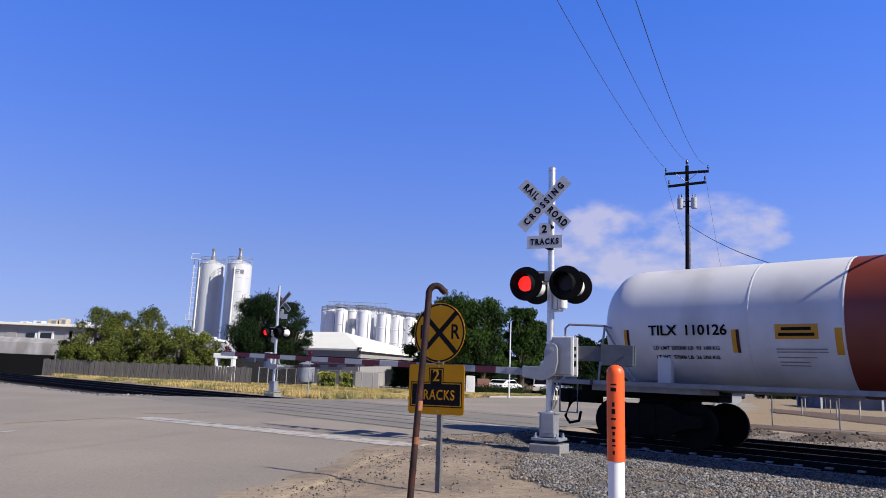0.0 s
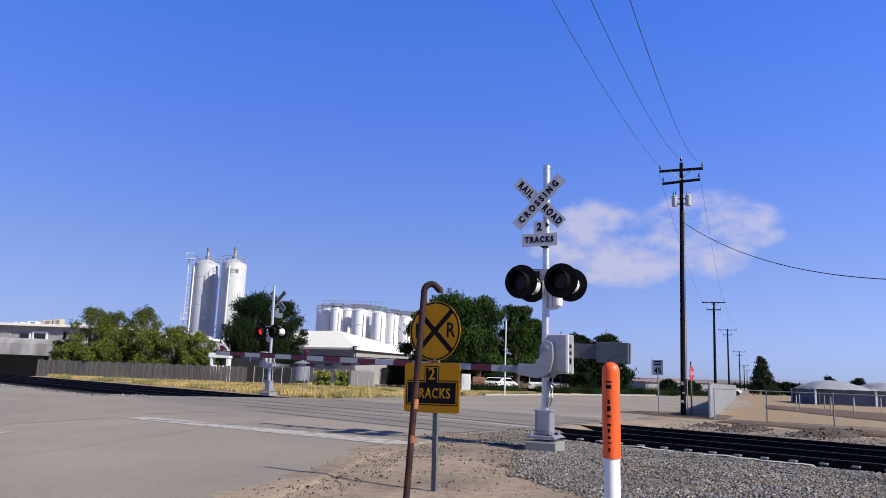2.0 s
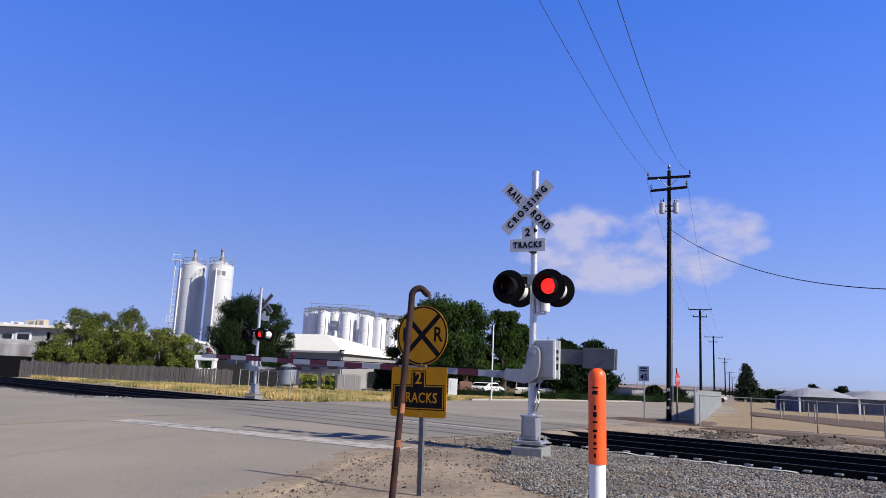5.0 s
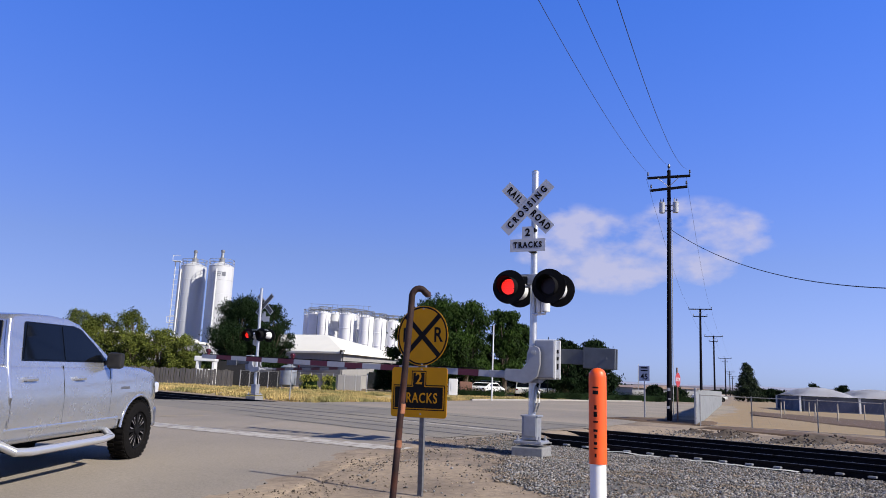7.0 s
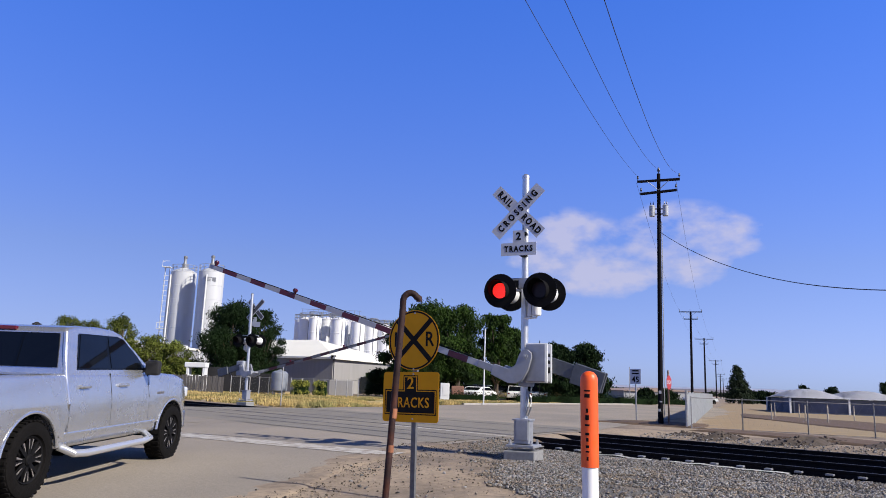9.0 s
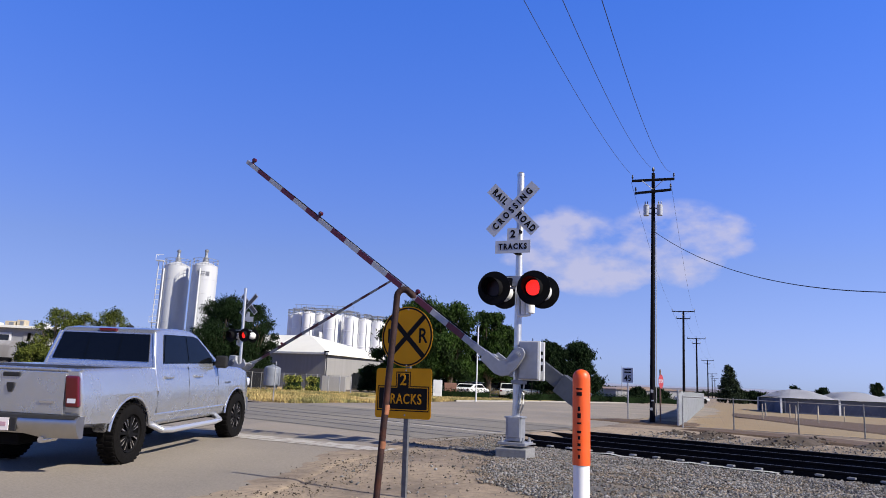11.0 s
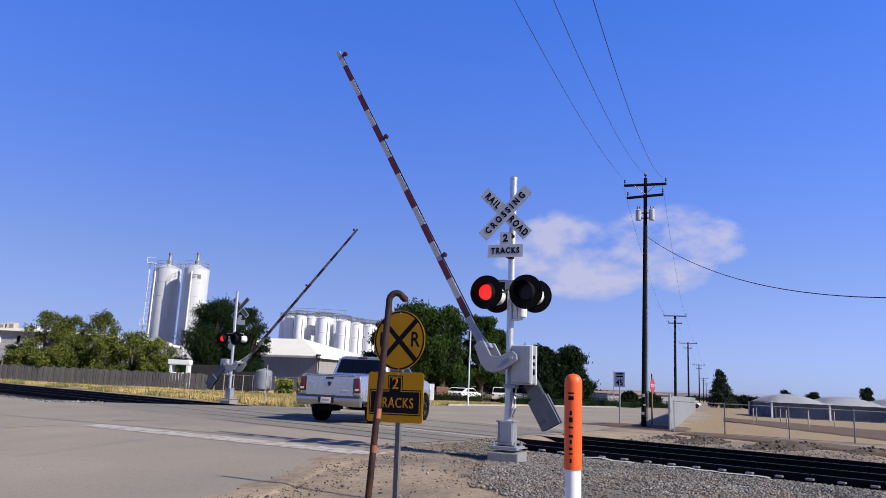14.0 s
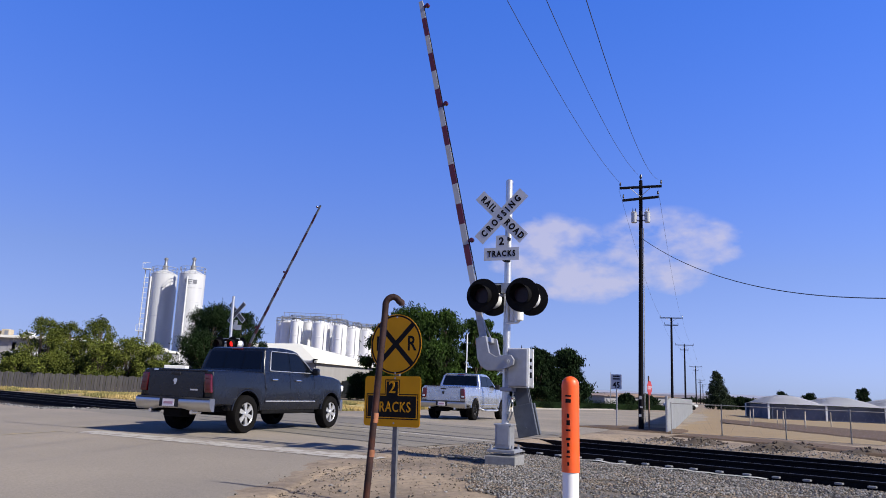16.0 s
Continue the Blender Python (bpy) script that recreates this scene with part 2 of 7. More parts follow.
LEAF_HEDGE = material("leaf_hedge", (0.26, 0.27, 0.055), 0.8, spec=0.12, vary=0.25, scale=1.2, island=0.4)
DRY_GRASS = material("dry_grass", (0.43, 0.32, 0.125), 0.9, vary=0.2, scale=1.0, island=0.35, tint=(0.20, 0.185, 0.065), tint_scale=0.35, tint_at=(0.46, 0.58))
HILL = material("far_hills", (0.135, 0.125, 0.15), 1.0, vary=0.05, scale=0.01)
# distance haze is put into this colour: paler and bluer than HILL
HILL_FAR = material("haze_tinted_hills", (0.24, 0.26, 0.36), 1.0, vary=0.04, scale=0.01)
SILVER = material("silver_car_paint", (0.47, 0.485, 0.52), 0.24, 0.75, vary=0.02, scale=2, coat=0.5)
GRANITE = material("granite_grey_car_paint", (0.006, 0.0075, 0.013), 0.26, 0.0, vary=0.02, scale=2, coat=0.10, spec=0.40)
CHROME = material("chrome", (0.72, 0.73, 0.76), 0.15, 1.0, vary=0.0)
BUMPER_CHROME = material("bumper_chrome", (0.47, 0.46, 0.45), 0.36, 1.0, vary=0.06, scale=5)
RUBBER = material("tyre_rubber", (0.0065, 0.006, 0.006), 0.85, spec=0.08, vary=0.2, scale=20, bump=0.3, bump_scale=60)
PLASTIC_DARK = material("dark_trim", (0.022, 0.022, 0.024), 0.6, spec=0.2, vary=0.1)
WINDOW = material("tinted_glass", (0.003, 0.004, 0.006), 0.04, vary=0, spec=0.19)
WINDOW_BAR = material("glass_divider", (0.003, 0.004, 0.006), 0.12, vary=0, spec=0.16)
TAIL_RED = material("tail_lamp", (0.085, 0.002, 0.004), 0.18, vary=0, coat=0.4)
TAIL_LIT = material("tail_lamp_glow", (0.55, 0.012, 0.012), 0.3, vary=0, glow=0.9)
ALLOY = material("bright_alloy", (0.55, 0.56, 0.58), 0.22, 0.6, vary=0)
HEAD_LENS = material("head_lamp", (0.62, 0.64, 0.68), 0.08, vary=0, coat=1.0)
PLATE = material("plate", (0.72, 0.66, 0.66), 0.5, vary=0.03)
TANK_PAINT = material("tank_car_white", (0.66, 0.66, 0.67), 0.45, vary=0.05, scale=0.7, tint=(0.44, 0.43, 0.42), tint_scale=0.5, tint_at=(0.5, 0.7), stretch=(1, 1, 0.6))
TANK_RED = material("tank_car_red_band", (0.19, 0.035, 0.02), 0.5, vary=0.12, scale=1.2)
BOGIE_BLACK = material("bogie_grime", (0.005, 0.0045, 0.0045), 0.85, spec=0.15, vary=0.3, scale=9)
AMBER_REFL = material("reflector_yellow", (0.55, 0.25, 0.015), 0.4, vary=0.05)


# ---- building helpers ----
T_AX, N_AX = Vector((-0.719, 0.695, 0)), Vector((0.695, 0.719, 0))  # along the tracks (away to the west), across them
rng = np.random.default_rng(7)


def smooth(a, b, x):
    t = min(1.0, max(0.0, (x - a) / (b - a)))
    return t * t * (3 - 2 * t)


def sn(x, y):
    return -0.719 * x + 0.695 * y, 0.695 * x + 0.719 * y


def tn(s, n, z=0.0):
    v = T_AX * s + N_AX * n
    return Vector((v.x, v.y, z))


def grade(x, y):
    """Height of the finished surface: the road climbs to the crossing and falls away behind it."""
    n = 0.695 * x + 0.719 * y
    return 0.25 * smooth(2, 11, n) - 0.08 - 0.07 * smooth(21, 30, n)


def right_edge(n):
    return float(np.interp(n, (-30, 0, 4.3, 5.7, 7.4, 9.0, 10.6, 12.5, 14.2, 16.5, 20.6, 25, 30, 70), (2.0, 5.4, 7.0, 7.7, 8.8, 9.4, 10.2, 10.6, 10.7, 11.4, 12.0, 13.4, 16, 21)))


def left_edge(n):
    return float(np.interp(n, (-30, 10.3, 10.8, 20.5, 21.5, 27, 39, 51, 70), (70, 60, 29, 26.5, 26.8, 29.0, 33.2, 35.0, 36)))


def soil(x, y):
    """Height of the bare ground: lower than the road beside the rails."""
    s, n = sn(x, y)
    out = max(smooth(0, 1.0, right_edge(n) - s - 0.1), smooth(0, 1.0, s - left_edge(n) - 0.1))
    bed = smooth(10.8, 12.6, n) * (1 - smooth(20.5, 22.5, n))
    return grade(x, y) - 0.23 * bed * out


def part(name, bm, mat, parent=None, label="", smoothed=False):
    me = bpy.data.meshes.new(name)
    bm.normal_update()
    bm.to_mesh(me)
    bm.free()
    me.materials.append(mat)
    if smoothed:
        me.polygons.foreach_set("use_smooth", [True] * len(me.polygons))
        me.set_sharp_from_angle(angle=radians(38))
    ob = new(name, me)
    ob.parent = parent
    if smoothed:
        wm = ob.modifiers.new("even_shading", "WEIGHTED_NORMAL")
        wm.keep_sharp = True
    if label:
        ob["label"] = label
    return ob


def thing(name, label, category, m, group="", kind=""):
    e = new(name)
    e.empty_display_size = 0.2
    e.matrix_basis = m
    return tagged(e, label, category, group, kind)


def box(bm, c, size, m=None, bevel=0.0):
    r = bmesh.ops.create_cube(bm, size=1.0)
    mm = Matrix.Translation(c) @ Matrix.Diagonal((*size, 1))
    bmesh.ops.transform(bm, matrix=(m or Matrix()) @ mm, verts=r["verts"])
    if bevel:
        es = list({e for v in r["verts"] for e in v.link_edges})
        bmesh.ops.bevel(bm, geom=es, offset=bevel, segments=2, affect="EDGES", profile=0.5)
    return bm


def cyl(bm, p0, p1, r0, r1=None, seg=16, caps=True):
    p0, p1 = Vector(p0), Vector(p1)
    d = p1 - p0
    r = bmesh.ops.create_cone(bm, cap_ends=caps, segments=seg, radius1=r0, radius2=r0 if r1 is None else r1, depth=d.length)
    m = Matrix.Translation((p0 + p1) / 2) @ d.to_track_quat("Z", "Y").to_matrix().to_4x4()
    bmesh.ops.transform(bm, matrix=m, verts=r["verts"])
    return bm


def tube(bm, pts, r, seg=8):
    """A bent round bar through the points."""
    pts = [Vector(p) for p in pts]
    rings = []
    up = Vector((0.013, 0.021, 1))
    for k, p in enumerate(pts):
        d = (pts[min(k + 1, len(pts) - 1)] - pts[max(k - 1, 0)]).normalized()
        a = d.cross(up)
        a = a.normalized() if a.length > 1e-4 else d.orthogonal().normalized()
        b = d.cross(a)
        rr = r[k] if isinstance(r, (list, tuple)) else r
        rings.append([bm.verts.new(p + (a * math.cos(2 * math.pi * i / seg) + b * math.sin(2 * math.pi * i / seg)) * rr) for i in range(seg)])
    for q0, q1 in zip(rings, rings[1:]):
        for i in range(seg):
            bm.faces.new((q0[i], q0[(i + 1) % seg], q1[(i + 1) % seg], q1[i]))
    bm.faces.new(rings[0])
    bm.faces.new(rings[-1][::-1])
    bmesh.ops.recalc_face_normals(bm, faces=bm.faces)
    return bm


def prism(bm, outline, y0, y1, axis="y"):
    """A flat outline (x, z) pulled along y."""
    a = [bm.verts.new((x, y0, z)) for x, z in outline]
    b = [bm.verts.new((x, y1, z)) for x, z in outline]
    bm.faces.new(a)
    bm.faces.new(b[::-1])
    for i in range(len(a)):
        j = (i + 1) % len(a)
        bm.faces.new((a[j], a[i], b[i], b[j]))
    bmesh.ops.recalc_face_normals(bm, faces=bm.faces)
    return bm


def arc(cx, cz, r, a0, a1, n):
    return [(cx + r * math.cos(radians(a0 + (a1 - a0) * i / n)), cz + r * math.sin(radians(a0 + (a1 - a0) * i / n))) for i in range(n + 1)]


def lathe(bm, prof, seg=24, m=None):
    """Radius and height pairs turned about z."""
    rings = []
    made = []
    for r, z in prof:
        if r < 1e-5:
            v = [bm.verts.new((0, 0, z))]
        else:
            v = [bm.verts.new((r * math.cos(2 * math.pi * i / seg), r * math.sin(2 * math.pi * i / seg), z)) for i in range(seg)]
        rings.append(v)
        made += v
    for a, b in zip(rings, rings[1:]):
        for i in range(seg):
            j = (i + 1) % seg
            q = [a[i % len(a)], a[j % len(a)], b[j % len(b)], b[i % len(b)]]
            q = list(dict.fromkeys(q))
            if len(q) > 2:
                bm.faces.new(q)
    if m:
        bmesh.ops.transform(bm, matrix=m, verts=made)
    bmesh.ops.recalc_face_normals(bm, faces=bm.faces)
    return bm


def mesh_of(name, verts, faces, mat, parent=None):
    me = bpy.data.meshes.new(name)
    me.from_pydata(verts, [], faces)
    me.update()
    me.materials.append(mat)
    ob = new(name, me)
    ob.parent = parent
    return ob


def sheet(name, rows, mat, label, category, kind="structure", parent=None):
    """A surface from rows of points with equal lengths."""
    w = len(rows[0])
    verts = [tuple(p) for r in rows for p in r]
    faces = [(i * w + j, i * w + j + 1, (i + 1) * w + j + 1, (i + 1) * w + j) for i in range(len(rows) - 1) for j in range(w - 1)]
    ob = mesh_of(name, verts, faces, mat, parent)
    me = ob.data
    if me.polygons[0].normal.z < 0:
        me.flip_normals()
    me.polygons.foreach_set("use_smooth", [True] * len(me.polygons))
    return tagged(ob, label, category, kind=kind) if label else ob


def letters(text, size, mat, parent, m, name="lettering", thick=0.0015, wide=1.0, bold=0.0, space=1.0):
    """Raised lettering from the built-in font, as a mesh part."""
    cu = bpy.data.curves.new(name, "FONT")
    cu.body, cu.size, cu.align_x, cu.align_y, cu.extrude, cu.offset = text, size, "CENTER", "CENTER", thick, bold
    cu.resolution_u, cu.space_character = 3, space
    tmp = bpy.data.objects.new(name, cu)
    me = bpy.data.meshes.new_from_object(tmp)
    bpy.data.objects.remove(tmp)
    me.transform(m @ Matrix.Diagonal((wide, 1, 1, 1)))
    me.materials.append(mat)
    ob = new(name, me)
    ob.parent = parent
    return ob


FACE_Y = pose(0, 0, 0, 90, 0, 180)  # lettering that faces +y


# ---- ground, road, rails ----
def build_ground():
    near = np.concatenate([-np.geomspace(3000, 26, 26), np.arange(-25, 46, 0.5), np.geomspace(47, 3000, 26)])
    far = np.concatenate([-np.geomspace(3000, 26, 16), np.arange(-25, 62, 0.5), np.geomspace(63, 3500, 28)])
    rows = []
    for y in far:
        row = []
        for x in near:
            z = soil(x, y)
            s, n = sn(x, y)
            inside = right_edge(n) < s < left_edge(n) and -30 < n < 70
            if abs(x) < 40 and -25 < y < 60:
                z += 0.035 * (noise.fractal(Vector((x * 0.5, y * 0.5, 0)), 1.0, 2.0, 3)) * (0 if inside else smooth(0.0, 1.2, max(right_edge(n) - s, s - left_edge(n))))
            if inside:
                z -= 0.09 * smooth(0.5, 1.3, min(s - right_edge(n), left_edge(n) - s))
            row.append((x, y, z))
        rows.append(row)
    sheet("ground", rows, DIRT, "flat bare brown dirt ground beside the crossing", "ground")


def build_road():
    rows = []
    for n in np.concatenate([np.arange(-30, 0, 3.0), np.arange(0, 30, 0.5), np.arange(30, 70.1, 2.5)]):
        s0, s1 = right_edge(n), left_edge(n)
        row = []
        for k in range(60):
            u = (k / 59) ** 2.2
            s = s0 + (s1 - s0) * u
            if k == 0:
                s += 0.10 * noise.noise(Vector((n * 0.9, 3, 0))) + 0.12 * noise.noise(Vector((n * 3.1, 8, 0)))
            p = tn(s, n)
            e = smooth(0.0, 0.7, min(s - s0, s1 - s))
            row.append((p.x, p.y, grade(p.x, p.y) + 0.008 + 0.012 * e))
        rows.append(row)
    road = sheet("road", rows, ASPHALT, "sun-bleached asphalt road climbing over the rail crossing", "road")

    def strip(name, pts, width, mat, lift=0.026, seg=24):
        """A painted or tarred strip on the road along (s, n) points."""
        rows2 = []
        pts = [tn(*p) for p in pts]
        lens = np.cumsum([0] + [(b - a).length for a, b in zip(pts, pts[1:])])
        for u in np.linspace(0, lens[-1], seg):
            k = min(int(np.searchsorted(lens, u, side="right")) - 1, len(pts) - 2)
            a, b = pts[k], pts[k + 1]
            p = a.lerp(b, (u - lens[k]) / (lens[k + 1] - lens[k]))
            d = (b - a).normalized()
            side = Vector((-d.y, d.x, 0)) * width / 2
            j = 0.12 * width * noise.noise(Vector((u * 2.2, 1.7, len(rows2) * 0.01)))
            row = []
            for q in (p - side * (1 + j), p + side * (1 - j)):
                row.append((q.x, q.y, grade(q.x, q.y) + lift))
            rows2.append(row)
        return sheet(name, rows2, mat, "", "", parent=road)

    # greyer asphalt laid between and beside the rails
    rows3 = []
    for n in np.arange(11.6, 20.71, 0.35):
        s0, s1 = right_edge(n) + 0.25, left_edge(n) - 0.4
        row = []
        for k in range(40):
            s = s0 + (s1 - s0) * k / 39
            q = tn(s, n + (0.12 * noise.noise(Vector((s * 0.8, n, 4))) if n < 11.7 or n > 20.5 else 0))
            row.append((q.x, q.y, grade(q.x, q.y) + 0.0235))
        rows3.append(row)
    sheet("crossing_surface", rows3, CROSSING, "", "", parent=road)
    strip("stop_line", [(9.38, 9.23), (17.54, 7.86)], 0.60, ROAD_PAINT)
    strip("edge_line", [(11.0, 14.9), (16.0, 15.15)], 0.22, ROAD_PAINT)
    strip("edge_line", [(15.85, 4.05), (16.1, 4.8)], 0.20, ROAD_PAINT)
    strip("centre_line", [(17.98, 7.47), (17.89, 5.04)], 0.16, YELLOW_PAINT)
    strip("centre_line", [(17.86, 4.94), (17.79, 4.45)], 0.14, ROAD_PAINT)
    strip("centre_line", [(18.1, 10.5), (18.73, 8.06)], 0.14, YELLOW_PAINT)
    # tarred joints along the rails in the crossing
    for n0, w, a, b in ((12.9, 0.10, 11.0, 21), (15.4, 0.14, 11.5, 24), (16.7, 0.08, 11.5, 25), (19.4, 0.12, 12, 25), (11.7, 0.07, 11.2, 18)):
        strip("tar_joint", [(a, n0), ((a + b) / 2, n0 + 0.05), (b, n0 - 0.04)], w, PATCH, 0.028)
    return road


def build_fringe():
    """Loose dirt washed over the broken edge of the asphalt: it shows where it lies higher than the road."""
    rows = []
    for n in np.arange(0.5, 11.6, 0.11):
        row = []
        for d in np.arange(-0.5, 1.9, 0.11):
            p = tn(right_edge(n) + d, n)
            v = 0.55 * noise.noise(Vector((p.x * 0.9, p.y * 0.9, 3))) + 0.35 * noise.noise(Vector((p.x * 3.1, p.y * 3.1, 6))) + 0.25 * noise.noise(Vector((p.x * 8.3, p.y * 8.3, 1)))
            row.append((p.x, p.y, grade(p.x, p.y) + 0.020 + 0.030 * (0.30 + v - 0.75 * max(0.0, d)) - 0.16 * smooth(0.0, 0.42, -d - 0.08)))
        rows.append(row)
    sheet("dirt_fringe", rows, DIRT, "loose brown dirt over the broken road edge", "dirt", kind="stuff")




def build_tracks():
    prof = [(-0.070, -0.18), (0.070, -0.18), (0.070, -0.165), (0.012, -0.145), (0.012, -0.045), (0.036, -0.035), (0.036, -0.004), (0.030, 0.0), (-0.030, 0.0), (-0.036, -0.004), (-0.036, -0.035), (-0.012, -0.045), (-0.012, -0.145), (-0.070, -0.165)]
    for pair, name in (((14.0, 15.5), "near"), ((17.4, 18.9), "far")):
        tr = thing("railway_track", "dark rusted steel rails with worn bright heads on timber sleepers", "railway track", Matrix(), "rails over the crossing", "structure")
        for n0 in pair:
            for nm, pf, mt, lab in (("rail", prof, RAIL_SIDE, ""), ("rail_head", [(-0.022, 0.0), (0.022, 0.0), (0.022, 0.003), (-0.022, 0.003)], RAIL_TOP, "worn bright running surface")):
                bm = bmesh.new()
                rings = []
                for s in (-420, 420):
                    rings.append([bm.verts.new(tn(s, n0 + a, (0.195 if name == "near" else 0.175) + z)) for a, z in pf])
                m = len(pf)
                for i in range(m):
                    bm.faces.new((rings[0][i], rings[0][(i + 1) % m], rings[1][(i + 1) % m], rings[1][i]))
                bm.faces.new(rings[0]), bm.faces.new(rings[1][::-1])
                bmesh.ops.recalc_face_normals(bm, faces=bm.faces)
                part(nm, bm, mt, tr, lab)
        # sleepers: those beside the camera are pieces
        bm = bmesh.new()
        box(bm, (0, 0, 0), (0.22, 2.6, 0.16), bevel=0.012)
        me = bpy.data.meshes.new("sleeper")
        bm.to_mesh(me)
        bm.free()
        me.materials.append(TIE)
        mid = sum(pair) / 2
        for k in range(70):
            s = -28 + k * 0.55
            if s > 10.2:
                continue
            ob = new("sleeper", me)
            ob.parent = tr
            p = tn(s, mid + 0.03 * math.sin(k * 7.1), -0.062)
            ob.matrix_basis = Matrix.Translation(p) @ pose(0, 0, 0, 0, 0, math.degrees(math.atan2(T_AX.y, T_AX.x)) + 1.2 * math.sin(k * 3.3))
        if name == "near":
            fines = [[tuple(tn(s, pair[0] - 0.20 + d + 0.09 * noise.noise(Vector((s * 1.7, d * 0.2, 5))), 0.096 + 0.03 * noise.noise(Vector((s * 2.3, 4, 5))) - 0.02 * abs(d) / 0.12)) for d in (-0.08, 0.0, 0.09)] for s in np.arange(4.3, 8.5, 0.12)]
            sheet("ballast_fines", fines, material("pale_fines", (0.34, 0.34, 0.35), 0.9, vary=0.3, scale=20, bump=0.6, bump_scale=40), "pale fines packed along the rail foot", "ballast", kind="stuff")
            for k in range(44):
                bm = bmesh.new()
                box(bm, (0, 0, 0), (0.13, 0.11, 0.035), bevel=0.012)
                cl = part("tie_plate", bm, STEEL_GREY, tr)
                cl.matrix_basis = Matrix.Translation(tn(-11.5 + k * 0.49, pair[0] - 0.13 + 0.03 * math.sin(k * 5.3), 0.118)) @ pose(0, 0, 0, 0, 0, -44)
        rows = []
        for s in np.arange(-150, 251, 2.0):
            if 10.4 < s < 27:
                z = -0.2
            else:
                z = 0.0
            rows.append([tuple(tn(s, mid + d, zz + z + 0.02 * noise.noise(Vector((s * 0.9, d, 0))))) for d, zz in ((-2.3, -0.12), (-1.5, -0.02), (-0.8, -0.01), (0, -0.015), (0.8, -0.01), (1.5, -0.02), (2.3, -0.12))])
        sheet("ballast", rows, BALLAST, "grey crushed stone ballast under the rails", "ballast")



build_ground()
build_road()
build_fringe()
build_tracks()


# ---- crossing signal: mast, crossbuck, lamps, gate ----
def build_signal(name, label, m, backs=True):
    """Local axes: +x along the gate over the road, +y to the approaching traffic, z up from the mast's foot."""
    sg = thing("crossing_signal", label, "crossing signal", m, "crossing signals")
    bm = bmesh.new()
    box(bm, (0, 0, -0.14), (0.56, 0.56, 0.50), bevel=0.02)
    part("foundation", bm, CONCRETE, sg, "pale concrete footing")
    bm = bmesh.new()
    box(bm, (0, 0, 0.185), (0.50, 0.50, 0.05), bevel=0.01)
    for sx in (-1, 1):
        for sy in (-1, 1):
            cyl(bm, (sx * 0.19, sy * 0.19, 0.15), (sx * 0.19, sy * 0.19, 0.29), 0.016, seg=8)
            cyl(bm, (sx * 0.19, sy * 0.19, 0.21), (sx * 0.19, sy * 0.19, 0.24), 0.032, seg=6)
    part("base_plate", bm, ALU_PAINT, sg)
    bm = bmesh.new()
    box(bm, (0, 0.02, 0.42), (0.28, 0.28, 0.40), bevel=0.02)
    box(bm, (0, 0.02, 0.63), (0.32, 0.32, 0.03), bevel=0.008)
    box(bm, (-0.02, 0.18, 0.46), (0.22, 0.025, 0.34), bevel=0.008)
    part("junction_box", bm, ALU_PAINT, sg, "cast aluminium junction box at the foot", True)
    bm = bmesh.new()
    cyl(bm, (0, 0, 0.62), (0, 0, 5.08), 0.066, seg=24)
    lathe(bm, [(0.070, 5.04), (0.070, 5.09), (0.045, 5.115), (0, 5.12)], 24)
    part("mast", bm, ALU, sg, "", True)
    for k, (dx, dy) in enumerate(((-0.10, 0.05), (-0.15, 0.03))):
        bm = bmesh.new()
        tube(bm, [(dx * 0.6, dy, 0.70), (dx, dy + 0.03, 0.86), (dx * 0.9, dy, 1.02), (dx * 0.35, 0.02, 1.16)], 0.018, 8)
        part("conduit", bm, GALV, sg, "", True)
    # crossbuck, carried in front of the mast
    for ang, off in ((-45, 0.205), (45, 0.215)):
        bm = bmesh.new()
        box(bm, (0.08, off, 4.365), (1.22, 0.006, 0.229))
        bmesh.ops.rotate(bm, verts=bm.verts, cent=(0.08, 0, 4.365), matrix=Matrix.Rotation(radians(ang), 3, "Y"))
        bl = part("crossbuck_blade", bm, SIGN_WHITE, sg, "white reflective blade with black letters")
        bm = bmesh.new()
        box(bm, (0.08, off - 0.005, 4.365), (1.14, 0.004, 0.165))
        bmesh.ops.rotate(bm, verts=bm.verts, cent=(0.08, 0, 4.365), matrix=Matrix.Rotation(radians(ang), 3, "Y"))
        part("blade_back", bm, STEEL_DULL, bl, "dull weathered back of the blade")
        for txt, along in ((("RAIL", 0.355), ("ROAD", -0.355)) if ang < 0 else (("CROSSING", 0.0),)):
            letters(txt, 0.168, SIGN_BLACK, bl, Matrix.Translation((0.08, 0, 4.365)) @ Matrix.Rotation(radians(ang), 4, "Y") @ Matrix.Translation((along, off + 0.005, 0)) @ FACE_Y, wide=0.80, bold=0.008, space=1.36 if ang < 0 else 1.72)
    for z in (4.365, 3.56, 3.96):
        bm = bmesh.new()
        box(bm, (0, 0.09, z), (0.11, 0.20, 0.05), bevel=0.006)
        part("sign_bracket", bm, BLACK, sg)
    bm = bmesh.new()
    prism(bm, [(0.405, 3.545), (-0.265, 3.545), (-0.265, 3.78), (-0.04, 3.78), (-0.04, 4.01), (0.18, 4.01), (0.18, 3.78), (0.405, 3.78)], 0.194, 0.200)
    pl = part("track_count_sign", bm, SIGN_WHITE, sg, "white plate reading 2 tracks")
    letters("2", 0.19, SIGN_BLACK, pl, Matrix.Translation((0.07, 0.202, 3.895)) @ FACE_Y, bold=0.007)
    letters("TRACKS", 0.145, SIGN_BLACK, pl, Matrix.Translation((0.07, 0.202, 3.665)) @ FACE_Y, bold=0.007, wide=0.80, space=1.36)
    # lamp heads
    bm = bmesh.new()
